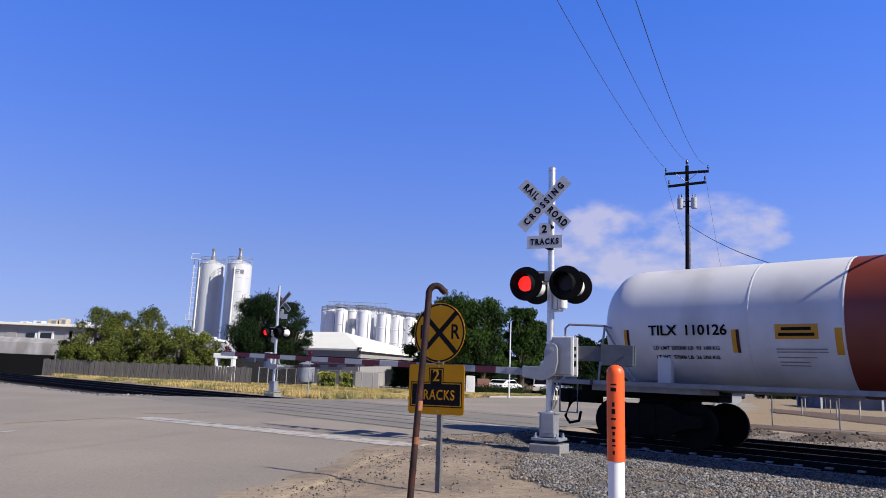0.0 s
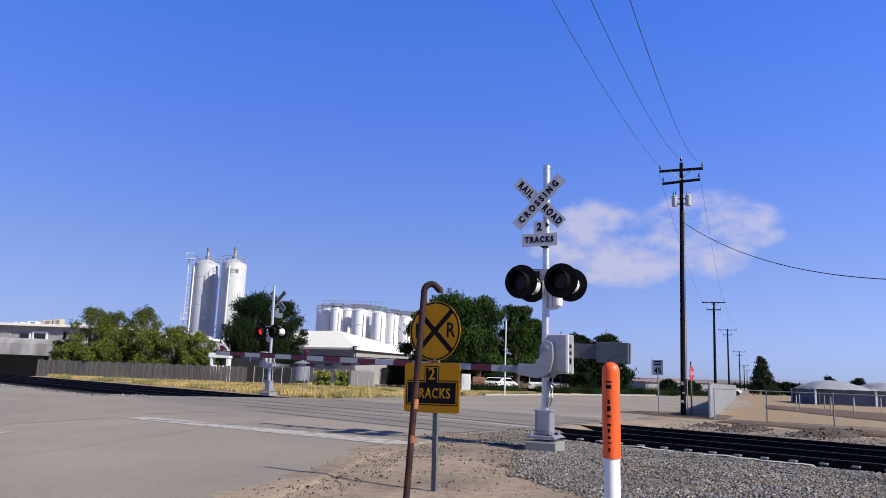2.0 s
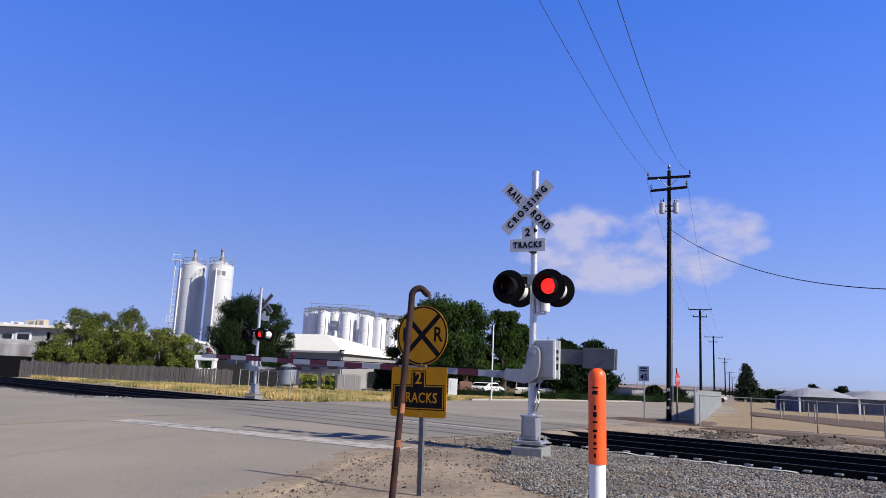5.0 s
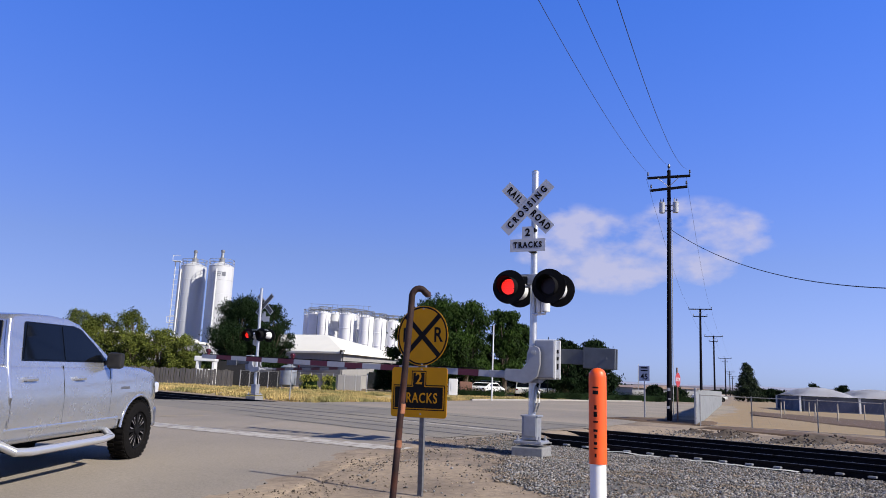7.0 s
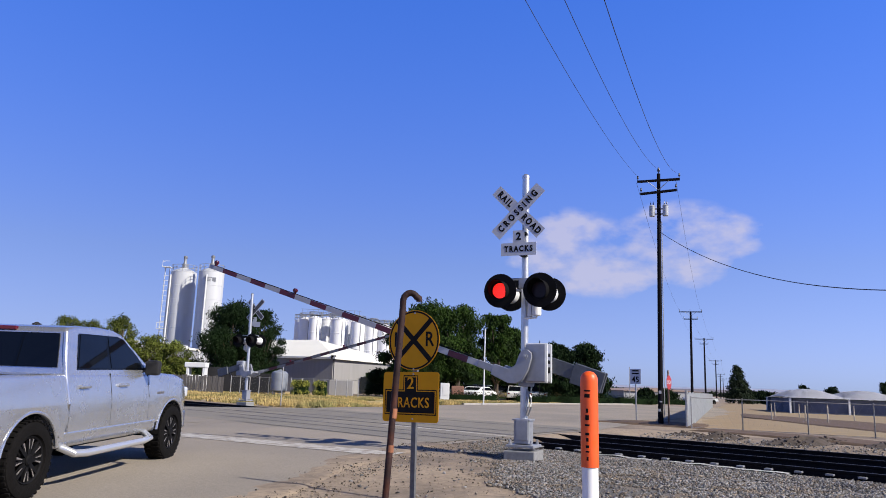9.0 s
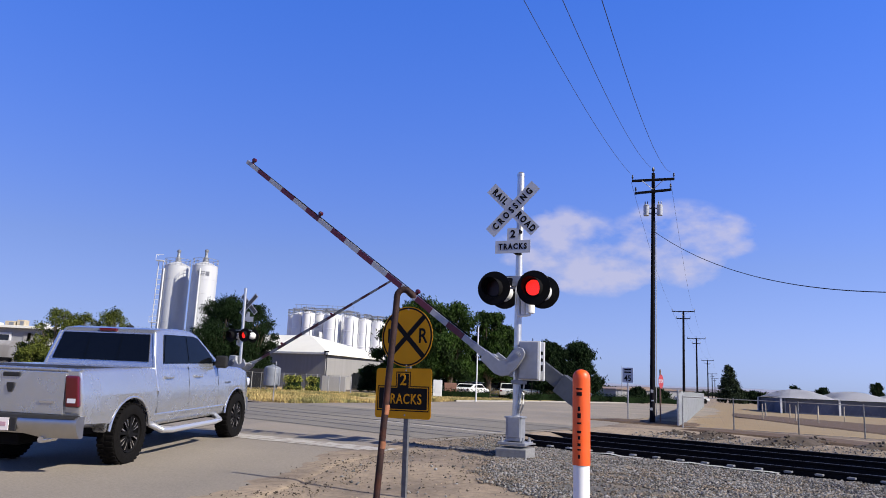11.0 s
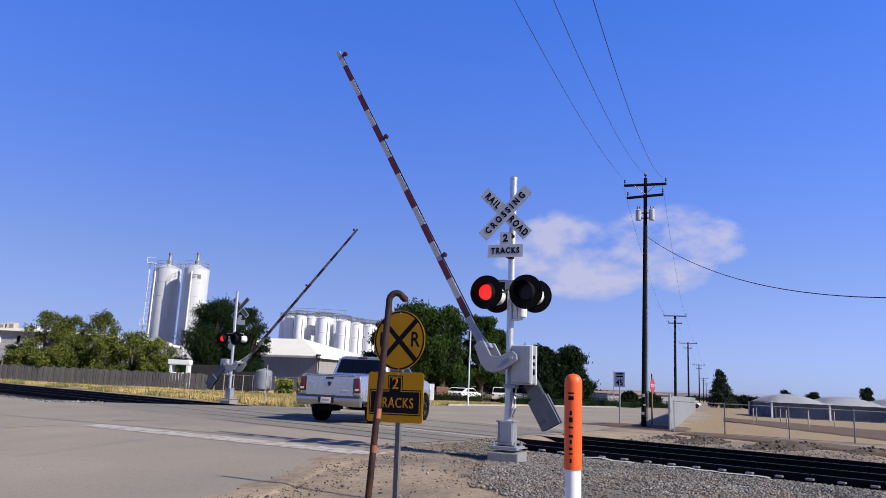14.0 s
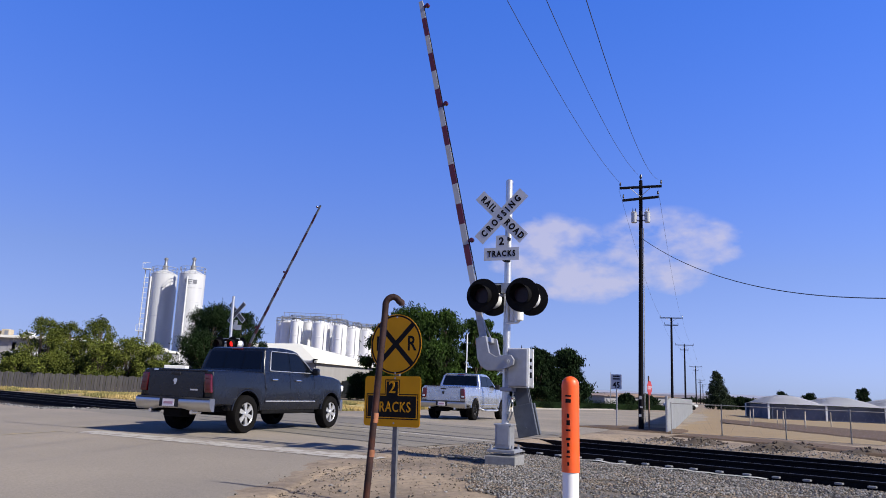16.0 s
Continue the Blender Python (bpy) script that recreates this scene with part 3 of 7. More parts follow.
    tube(bm, [(0.52, 0.0, 3.07), (0.52, 0.0, 3.12), (0.40, 0.0, 3.14), (-0.40, 0.0, 3.14), (-0.52, 0.0, 3.12), (-0.52, 0.0, 3.07)], 0.020, 8)
    box(bm, (0, 0, 3.05), (0.20, 0.18, 0.20), bevel=0.02)
    tube(bm, [(0.50, 0, 2.93), (-0.50, 0, 2.93)], 0.024, 8)
    part("lamp_crossarm", bm, ALU_PAINT, sg, "", True)
    rotors = []
    for front in (1, -1):
        for side in (1, -1):
            base = Matrix.Translation((side * 0.37, front * 0.30, 2.89)) @ pose(0, 0, 0, 0, 0, 0 if front > 0 else 180)
            # local +y of each head looks out
            bm = bmesh.new()
            rot = Matrix.Rotation(radians(-90), 4, "X")
            lathe(bm, [(0.152, 0.0), (0.298, 0.0), (0.308, 0.006), (0.308, 0.014), (0.176, 0.016), (0.174, 0.026), (0.139, 0.026), (0.139, 0.021), (0.152, 0.021)], 40, base @ rot)
            bd = part("background_disc", bm, BLACK, sg, "round matt black background", True)
            bm = bmesh.new()
            lathe(bm, [(0.0, -0.27), (0.07, -0.26), (0.13, -0.18), (0.160, -0.08), (0.168, 0.0), (0.160, 0.0), (0.150, -0.07), (0.0, -0.10)], 28, base @ rot)
            hs = part("lamp_housing", bm, HOUSING, sg, "bare aluminium lamp housing", True)
            # hood: half pipe over the lens
            bm = bmesh.new()
            seg = 20
            for rr, flip in ((0.172, False), (0.166, True)):
                ring0, ring1 = [], []
                for i in range(seg + 1):
                    a = radians(-50 + 280 * i / seg)
                    ln = 0.27 * (0.25 + 0.75 * max(0, math.sin(radians(180 * i / seg))) ** 0.7)
                    ring0.append(bm.verts.new(base @ Vector((rr * math.cos(a), 0.012, rr * math.sin(a)))))
                    ring1.append(bm.verts.new(base @ Vector((rr * math.cos(a), 0.012 + ln, rr * math.sin(a)))))
                for i in range(seg):
                    q = (ring0[i], ring0[i + 1], ring1[i + 1], ring1[i])
                    bm.faces.new(q[::-1] if flip else q)
            part("hood", bm, BLACK, bd, "", True)
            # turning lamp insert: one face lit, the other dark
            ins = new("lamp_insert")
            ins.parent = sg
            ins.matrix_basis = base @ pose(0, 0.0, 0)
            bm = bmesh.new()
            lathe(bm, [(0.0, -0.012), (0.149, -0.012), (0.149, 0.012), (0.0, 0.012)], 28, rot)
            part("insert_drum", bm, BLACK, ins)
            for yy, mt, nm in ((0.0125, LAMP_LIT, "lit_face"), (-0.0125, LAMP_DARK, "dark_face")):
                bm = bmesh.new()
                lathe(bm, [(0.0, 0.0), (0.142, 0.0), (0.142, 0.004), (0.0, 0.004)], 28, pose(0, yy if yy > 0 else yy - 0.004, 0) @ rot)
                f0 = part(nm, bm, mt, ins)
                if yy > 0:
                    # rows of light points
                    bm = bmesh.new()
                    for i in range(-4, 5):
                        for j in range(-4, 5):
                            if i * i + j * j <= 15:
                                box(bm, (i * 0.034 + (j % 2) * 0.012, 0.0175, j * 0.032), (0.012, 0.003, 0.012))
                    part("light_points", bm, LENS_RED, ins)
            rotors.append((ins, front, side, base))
    bm = bmesh.new()
    tube(bm, [(0.0, 0.05, 2.42), (-0.14, 0.05, 2.42), (-0.23, 0.05, 2.43), (-0.25, 0.05, 2.48)], 0.022, 8)
    lathe(bm, [(0, 0.0), (0.075, 0.0), (0.085, 0.02), (0.085, 0.20), (0.06, 0.235), (0.03, 0.245), (0.03, 0.28), (0, 0.285)], 20, Matrix.Translation((-0.235, 0.05, 2.46)))
    part("bell", bm, HOUSING, sg, "bell on a bracket under the lamps", True)
    bm = bmesh.new()
    box(bm, (-0.115, 0.05, 2.57), (0.075, 0.10, 0.25), bevel=0.01)
    part("bell_box", bm, HOUSING, sg, "", True)
    # gate mechanism
    bm = bmesh.new()
    box(bm, (-0.26, -0.04, 1.62), (0.36, 0.46, 0.66), bevel=0.025)
    mech = part("gate_mechanism", bm, ALU_PAINT, sg, "grey gate motor cabinet", True)
    for yy in (-0.14, 0.14):
        bm = bmesh.new()
        box(bm, (-0.26, yy - 0.04, 1.62), (0.39, 0.035, 0.69), bevel=0.008)
        part("door_rim", bm, HOUSING, mech)
    for zz, hh in ((1.76, 0.06), (1.64, 0.06), (1.50, 0.10)):
        bm = bmesh.new()
        box(bm, (-0.445, -0.03, zz), (0.02, 0.08, hh))
        part("hinge", bm, BLACK, mech)
    bm = bmesh.new()
    box(bm, (-0.04, 0.0, 1.24), (0.22, 0.24, 0.07), bevel=0.01), box(bm, (-0.05, 0, 1.40), (0.10, 0.20, 0.30), bevel=0.01)
    part("mechanism_bracket", bm, ALU_PAINT, sg)
    # moving gate arm, turning about the mechanism's shaft
    piv = Vector((-0.12, 0.30, 1.72))
    arm = new("gate_arm")
    arm.parent = sg
    arm.matrix_basis = Matrix.Translation(piv)
    for yy in (0.0, -0.60):
        bm = bmesh.new()
        outl = [(-0.11, 0.02), (-0.08, 0.09), (0.0, 0.125), (0.09, 0.09), (0.12, 0.0), (0.13, -0.20), (0.22, -0.30), (0.50, -0.30), (0.52, -0.32), (0.52, -0.48), (0.50, -0.50), (0.16, -0.54), (0.02, -0.50), (-0.08, -0.40), (-0.12, -0.20)]
        prism(bm, outl, yy - 0.035, yy + 0.035)
        es = [e for e in bm.edges if abs(e.verts[0].co.y - e.verts[1].co.y) < 1e-6]
        bmesh.ops.bevel(bm, geom=es, offset=0.012, segments=2, affect="EDGES", profile=0.5)
        sa = part("support_arm", bm, ALU_PAINT, arm, "curved grey casting", True)
        bm = bmesh.new()
        cyl(bm, (0, yy - 0.05, 0), (0, yy + 0.05, 0), 0.045, seg=16)
        cyl(bm, (0, yy - 0.062, 0), (0, yy + 0.062, 0), 0.018, seg=6)
        part("pivot_bolt", bm, GALV, arm, "", True)
    bm = bmesh.new()
    box(bm, (0.49, -0.30, -0.40), (0.10, 0.66, 0.09), bevel=0.012)
    box(bm, (0.66, -0.12, -0.40), (0.40, 0.07, 0.13), bevel=0.010)
    tube(bm, [(0.50, -0.56, -0.40), (0.62, -0.40, -0.38), (1.05, -0.16, -0.40)], 0.018, 6)
    part("arm_adapter", bm, ALU_PAINT, arm)
    for yy in (-0.52, -0.62):
        bm = bmesh.new()
        box(bm, (-0.50, yy, -0.02), (0.95, 0.03, 0.26), bevel=0.006)
        part("counterweight_arm", bm, WEIGHT, arm)
    for yy in (-0.52, -0.62):
        bm = bmesh.new()
        box(bm, (-1.03, yy + (0.035 if yy > -0.6 else -0.035), -0.03), (0.56, 0.07, 0.36), bevel=0.008)
        cyl(bm, (-1.16, yy - 0.09, -0.03), (-1.16, yy + 0.09, -0.03), 0.018, seg=8)
        part("counterweight", bm, WEIGHT, arm, "dark steel counterweight plate")
    bm = bmesh.new()
    cyl(bm, (0, -0.70, 0), (0, -0.45, 0), 0.05, seg=12)
    part("shaft_end", bm, GALV, arm)
    # the arm itself: alternate red and white sheeted boards, tapering to the tip
    L0, L1, cnt = 0.66, (7.60 if name == "near" else 8.70), 17
    for k in range(cnt):
        a, b = L0 + (L1 - L0) * k / cnt, L0 + (L1 - L0) * (k + 1) / cnt
        h0, h1 = 0.116 - 0.030 * k / cnt, 0.116 - 0.030 * (k + 1) / cnt
        bm = bmesh.new()
        prism(bm, [(a, -0.40 - h0 / 2), (b, -0.40 - h1 / 2), (b, -0.40 + h1 / 2), (a, -0.40 + h0 / 2)], -0.12 - 0.022, -0.12 + 0.022)
        # the far arm's boards take the stripe colours darkened for shade
        part("arm_board", bm, (STRIPE_WHITE, STRIPE_RED)[k % 2] if name == "near" else (SHADED_WHITE, SHADED_RED)[k % 2], arm)
    for x in (2.35, 5.2, L1 - 0.15):
        bm = bmesh.new()
        lathe(bm, [(0, -0.04), (0.036, -0.04), (0.044, -0.028), (0.044, 0.028), (0.036, 0.04), (0, 0.04)], 18, Matrix.Translation((x, -0.12, -0.275)) @ Matrix.Rotation(radians(90), 4, "X"))
        box(bm, (x, -0.12, -0.33), (0.05, 0.04, 0.08))
        part("arm_lamp", bm, LENS_RED, arm, "small round red lamp", True)
    bm = bmesh.new()
    tube(bm, [(0.95, -0.12, -0.315), (2.3, -0.12, -0.328), (5.2, -0.12, -0.340), (7.4, -0.12, -0.352)], 0.010, 6)
    part("lamp_cable", bm, BLACK, arm)
    return sg, arm, piv, rotors


MAST_AT = (1.905, 13.16)
near_signal, near_arm, near_piv, near_rotors = build_signal("near", "aluminium railroad crossing signal with crossbuck, red flashers and striped gate", pose(MAST_AT[0], MAST_AT[1], 0.20, 0, 0.3, 154))
far_signal, far_arm, far_piv, far_rotors = build_signal("far", "aluminium crossing signal seen from behind with its own gate", pose(-7.83, 34.4, 0.20, 0, -1.2, 334))


# ---- roadside signs, bollard and pipe ----
def build_advance_sign():
    sg = thing("advance_warning_sign", "yellow round railroad advance sign over a square two tracks plate", "road sign", pose(-0.005, 9.0, 0.07, 0, 1.0, 148))
    bm = bmesh.new()
    prism(bm, [(-0.030, -0.02), (-0.030, 0.02), (-0.010, 0.02), (-0.006, -0.008), (0.006, -0.008), (0.010, 0.02), (0.030, 0.02), (0.030, -0.02)], 0, 1)
    bmesh.ops.rotate(bm, verts=bm.verts, cent=(0, 0, 0), matrix=Matrix.Rotation(radians(90), 3, "X"))
    bmesh.ops.scale(bm, vec=(1, 1, 2.15), verts=bm.verts)
    bmesh.ops.translate(bm, vec=(0, 0, -0.15 if min(v.co.z for v in bm.verts) >= -0.01 else 2.0), verts=bm.verts)
    part("post", bm, POST_STEEL, sg)
    cz, r = 1.84, 0.366
    bm = bmesh.new()
    lathe(bm, [(0, 0), (r, 0), (r, 0.004), (0, 0.004)], 56, Matrix.Translation((0.02, 0.030, cz)) @ Matrix.Rotation(radians(-90), 4, "X"))
    disc = part("disc", bm, SIGN_YELLOW, sg, "faded yellow disc with black cross and letters")
    bm = bmesh.new()
    lathe(bm, [(r - 0.030, 0), (r - 0.010, 0), (r - 0.010, 0.002), (r - 0.030, 0.002)], 56, Matrix.Translation((0.02, 0.0345, cz)) @ Matrix.Rotation(radians(-90), 4, "X"))
    part("border", bm, SIGN_BLACK, disc)
    for a, y in ((45, 0.0350), (-45, 0.0355)):
        bm = bmesh.new()
        box(bm, (0, 0, 0), (0.67, 0.002, 0.062), Matrix.Translation((0.02, y, cz)) @ Matrix.Rotation(radians(a), 4, "Y"))
        part("cross_bar", bm, SIGN_BLACK, disc)
    for dx in (0.225, -0.225):
        letters("R", 0.25, SIGN_BLACK, disc, Matrix.Translation((0.02 + dx, 0.0355, cz)) @ FACE_Y, wide=0.85, bold=0.004)
    # square plate with a raised tab panel
    x0, x1, z0, z1 = -0.350, 0.445, 0.86, 1.455
    bm = bmesh.new()
    rc = 0.04
    prism(bm, arc(x1 - rc, z1 - rc, rc, 0, 90, 4) + arc(x0 + rc, z1 - rc, rc, 90, 180, 4) + arc(x0 + rc, z0 + rc, rc, 180, 270, 4) + arc(x1 - rc, z0 + rc, rc, 270, 360, 4), 0.0285, 0.0335)
    pl = part("plate", bm, SIGN_YELLOW, sg, "yellow plate with black two tracks panel")

    def panel(inset, y, mat, nm):
        i = inset
        bm = bmesh.new()
        xa, xb, za, zb, zc, tw = x0 + 0.03 + i, x1 - 0.03 - i, 0.945 + i, 1.245 - i, 1.415 - i, 0.105 - i
        xm = (x0 + x1) / 2
        prism(bm, [(xa, za), (xb, za), (xb, zb), (xm + tw, zb), (xm + tw, zc), (xm - tw, zc), (xm - tw, zb), (xa, zb)], y, y + 0.001)
        return part(nm, bm, mat, pl)

    panel(0.0, 0.0345, SIGN_BLACK, "panel_border"), panel(0.013, 0.0356, SIGN_YELLOW, "panel_line"), panel(0.024, 0.0367, SIGN_BLACK, "panel_field")
    xm = (x0 + x1) / 2
    letters("2", 0.20, SIGN_YELLOW, pl, Matrix.Translation((xm, 0.039, 1.315)) @ FACE_Y, bold=0.002)
    letters("TRACKS", 0.168, SIGN_YELLOW, pl, Matrix.Translation((xm, 0.039, 1.085)) @ FACE_Y, bold=0.002, wide=0.80, space=1.12)
    for z in (1.49, 2.17, 0.90, 1.43):
        bm = bmesh.new()
        cyl(bm, (0.01, 0.03, z), (0.01, 0.042, z), 0.010, seg=8)
        part("bolt", bm, GALV, sg)


build_advance_sign()


def build_pipe():
    tp = thing("vent_pipe", "leaning rusty steel vent pipe with a hooked top", "pipe", pose(-0.229, 5.47, 0.0))
    lean = 0.054
    bm = bmesh.new()
    pts = [(0, 0, -0.15), (lean, 0, 1.07), (lean * 1.78, 0, 1.93)]
    c = Vector((lean * 1.78 + 0.055, 0, 1.988))
    for a in range(170, 19, -20):
        pts.append((c.x + 0.055 * math.cos(radians(a)), 0, c.z + 0.065 * math.sin(radians(a))))
    tube(bm, pts, 0.0245, 14)
    part("pipe", bm, RUST, tp, "", True)
    bm = bmesh.new()
    e = pts[-1]
    tube(bm, [(e[0] - 0.009, 0, e[2] + 0.009), (e[0] + 0.017, 0, e[2] - 0.009), (e[0] + 0.019, 0, e[2] - 0.03)], [0.0255, 0.027, 0.022], 14)
    part("collar", bm, RUST, tp, "ragged rusted pipe end", True)
    for z0, z1 in ((1.13, 1.20), (0.89, 0.94)):
        bm = bmesh.new()
        tube(bm, [(lean * z / 1.07 + (0.0045 if z < 1 else 0.005), 0, z) for z in (z0, z1)], 0.0258, 14)
        part("bare_band", bm, RUST_BARE, tp, "patch of bare orange metal", True)


build_pipe()


def build_bollard():
    b = thing("utility_marker", "orange topped white plastic utility marker post", "marker post", pose(1.44, 6.13, 0.0, 0, -0.6, 0))
    bm = bmesh.new()
    cyl(bm, (0, 0, -0.3), (0, 0, 0.80), 0.066, seg=28)
    part("tube", bm, WHITE_PLASTIC, b, "white tube", True)
    bm = bmesh.new()
    r = 0.0725
    lathe(bm, [(r, 0.765), (r, 1.455), (r * 0.95, 1.49), (r * 0.75, 1.515), (r * 0.4, 1.532), (0, 1.537)], 28)
    cap = part("sleeve", bm, ORANGE, b, "bright orange domed sleeve", True)
    # faded warning print, illegible: bars down the face towards the road
    for ang in (-118, 30):
        for z, h, w in ((1.375, 0.012, 0.050), (1.335, 0.030, 0.046), (1.215, 0.035, 0.020), (1.160, 0.040, 0.030), (1.100, 0.014, 0.038), (1.030, 0.020, 0.034), (0.985, 0.030, 0.020), (0.930, 0.022, 0.026), (0.890, 0.012, 0.030), (0.835, 0.030, 0.016)):
            bm = bmesh.new()
            k = int(3 + w * 60)
            for i in range(k):
                a0 = ang + (i - k / 2) * math.degrees(w / r) / k
                a1 = a0 + math.degrees(w / r) / k * 1.0
                q = [Vector(((r + 0.0012) * math.cos(radians(a)), (r + 0.0012) * math.sin(radians(a)), zz)) for a, zz in ((a0, z - h / 2), (a1, z - h / 2), (a1, z + h / 2), (a0, z + h / 2))]
                bm.faces.new([bm.verts.new(v) for v in q])
            part("print_bar", bm, SIGN_BLACK, cap)


build_bollard()


# ---- poles and wires ----
def build_pole(x, y, z0, height, arms, rz, transformers=False, lean=0.0, r=0.15):
    p = thing("utility_pole", "dark creosoted timber power pole with crossarms" + (" and two grey transformers" if transformers else ""), "utility pole", pose(x, y, z0, 0, lean, rz), "line of power poles")
    bm = bmesh.new()
    cyl(bm, (0, 0, -0.5), (0, 0, height), r, r * 0.66, seg=16)
    part("pole", bm, POLE_WOOD, p, "", True)
    for z, half, tilt in arms:
        bm = bmesh.new()
        box(bm, (0, -0.14, z), (half * 2, 0.09, 0.10), Matrix.Translation((0, 0, z)) @ Matrix.Rotation(radians(tilt), 4, "Y") @ Matrix.Translation((0, 0, -z)), bevel=0.01)
        arm = part("crossarm", bm, POLE_WOOD, p)
        for dx in (-half * 0.95, half * 0.95) if half < 0.85 or z < arms[0][0] else (-half * 0.97, half * 0.97):
            zz = z - dx * math.sin(radians(tilt))
            bm = bmesh.new()
            lathe(bm, [(0.014, 0.04), (0.014, 0.11), (0.036, 0.12), (0.042, 0.16), (0.026, 0.20), (0.034, 0.23), (0.02, 0.26), (0, 0.27)], 10, Matrix.Translation((dx, -0.14, zz)))
            part("insulator", bm, CERAMIC, arm)
        for sx in (-1, 1):
            if half > 0.7 and z == arms[0][0]:
                bm = bmesh.new()
                tube(bm, [(sx * half * 0.5, -0.20, z - 0.04), (0, -0.17, z - 0.42)], 0.014, 6)
                part("brace", bm, GALV, arm)
    if transformers:
        for sx in (-0.27, 0.27):
            bm = bmesh.new()
            zc = height - 1.62
            lathe(bm, [(0, -0.22), (0.105, -0.22), (0.118, -0.20), (0.118, 0.19), (0.128, 0.20), (0.11, 0.23), (0.05, 0.26), (0, 0.27)], 20, Matrix.Translation((sx, -0.05, zc)))
            tr = part("transformer", bm, TRANSFORMER, p, "pale grey can transformer", True)
            for dx in (-0.05, 0.05):
                bm = bmesh.new()
                lathe(bm, [(0.016, 0), (0.026, 0.03), (0.016, 0.06), (0.024, 0.09), (0.014, 0.12), (0, 0.20)], 10, Matrix.Translation((sx + dx, -0.05, zc + 0.24)))
                part("bushing", bm, CERAMIC, tr)
            bm = bmesh.new()
            box(bm, (sx * 0.48, 0, zc + 0.1), (0.16, 0.06, 0.05)), box(bm, (sx * 0.48, 0, zc - 0.12), (0.16, 0.06, 0.05))
            part("hanger", bm, GALV, p)
        bm = bmesh.new()
        cyl(bm, (0, 0, height), (0, 0, height + 0.22), 0.02, seg=8), lathe(bm, [(0.05, 0.1), (0.06, 0.16), (0.03, 0.26), (0, 0.28)], 10, Matrix.Translation((0, 0, height)))
        part("top_pin", bm, CERAMIC, p)
        bm = bmesh.new()
        tube(bm, [(0.155, -0.02, 0.2), (0.115, -0.02, height * 0.8)], 0.018, 6)
        part("riser", bm, GALV, p)
        for z, hh, dx in ((0.62, 0.10, -0.03), (0.95, 0.05, 0.02), (1.32, 0.12, -0.01)):
            bm = bmesh.new()
            box(bm, (dx, -0.112, z), (0.10, 0.012, hh), bevel=0.003)
            part("tag", bm, PALE_TAG, p, "pale tag nailed low on the pole")
    return p


def hang(label, a, b, sag, r=0.009, n=28):
    """A hanging wire between two points."""
    a, b = Vector(a), Vector(b)
    bm = bmesh.new()
    pts = []
    for k in range(n + 1):
        u = k / n
        q = a.lerp(b, u)
        q.z -= sag * 4 * u * (1 - u)
        pts.append(q)
    tube(bm, pts, r, 5)
    return tagged(part("power_wire", bm, WIRE), label, "wire", "overhead wires")


P1 = (9.68, 29.35)
POLES = [(9.68, 29.35, 0.08, 10.35), (28.25, 75.6, 0.05, 9.8), (43.75, 111.5, 0.05, 9.8), (66.0, 162.0, 0, 8.9), (90.5, 219.0, 0, 7.6), (118, 283, 0, 7.6)]
build_pole(*POLES[0], ((10.02, 0.86, -0.5), (9.52, 0.74, -4.0)), -23, True, 0.6, 0.108)
build_pole(*POLES[1], ((9.75, 1.15, 0), (9.0, 0.7, 0)), -23, False, 0.4, 0.15)
for q in POLES[2:]:
    build_pole(*q, ((q[3] - 0.15, 1.35, 0), (q[3] - 0.9, 0.6, 0)), -23, False, 0.0, 0.15)
AX = Vector((math.cos(radians(-23)), math.sin(radians(-23)), 0))
for off, up, far_up in ((-0.81, 10.36, 10.15), (0.0, 10.62, 10.2), (0.81, 10.36, 10.15)):
    a = Vector((P1[0], P1[1], up + 0.08)) + AX * off
    back = Vector((-9.0, -16.5, 8.6)) + AX * (off * 1.0)
    hang("thin overhead power wire rising towards the camera", a, back, 2.36 + 0.74 * off, 0.0065, 40)
for off in (-0.8, 0.8):
    b0 = Vector((P1[0], P1[1], 10.1)) + AX * off
    hang("thin overhead power wire to the next pole", b0, Vector((28.25, 75.6, 10.0)) + AX * off * 1.3, 0.7, 0.006)
hang("sagging service cable from the pole", (P1[0] + 0.1, P1[1], 7.95), (11.2, -3.5, 5.75), 3.35, 0.012, 60)
for i in range(1, 5):
    for off in (-1.1, 0, 1.1):
        a, b = POLES[i], POLES[i + 1]
        hang("far thin power wire along the poles", Vector((a[0], a[1], a[3] + 0.3)) + AX * off, Vector((b[0], b[1], b[3] + 0.2)) + AX * off, 0.8, 0.006, 10)


# ---- small road signs beyond the crossing ----
def build_speed_sign():
    s = thing("speed_limit_sign", "small white 45 speed limit sign on a thin post", "road sign", pose(9.79, 33.0, 0.08, 0, 0, 136))
    bm = bmesh.new()
    box(bm, (0, 0, 1.07), (0.05, 0.04, 2.5))
    part("post", bm, GALV, s)
    bm = bmesh.new()
    box(bm, (0, 0.03, 1.98), (0.52, 0.01, 0.66))
    pl = part("plate", bm, SIGN_WHITE, s)
    letters("45", 0.36, SIGN_BLACK, pl, Matrix.Translation((0, 0.037, 1.83)) @ FACE_Y, bold=0.008)
    for z in (2.23, 2.11):
        bm = bmesh.new()
        box(bm, (0, 0.037, z), (0.34, 0.002, 0.06))
        part("print_bar", bm, SIGN_BLACK, pl)


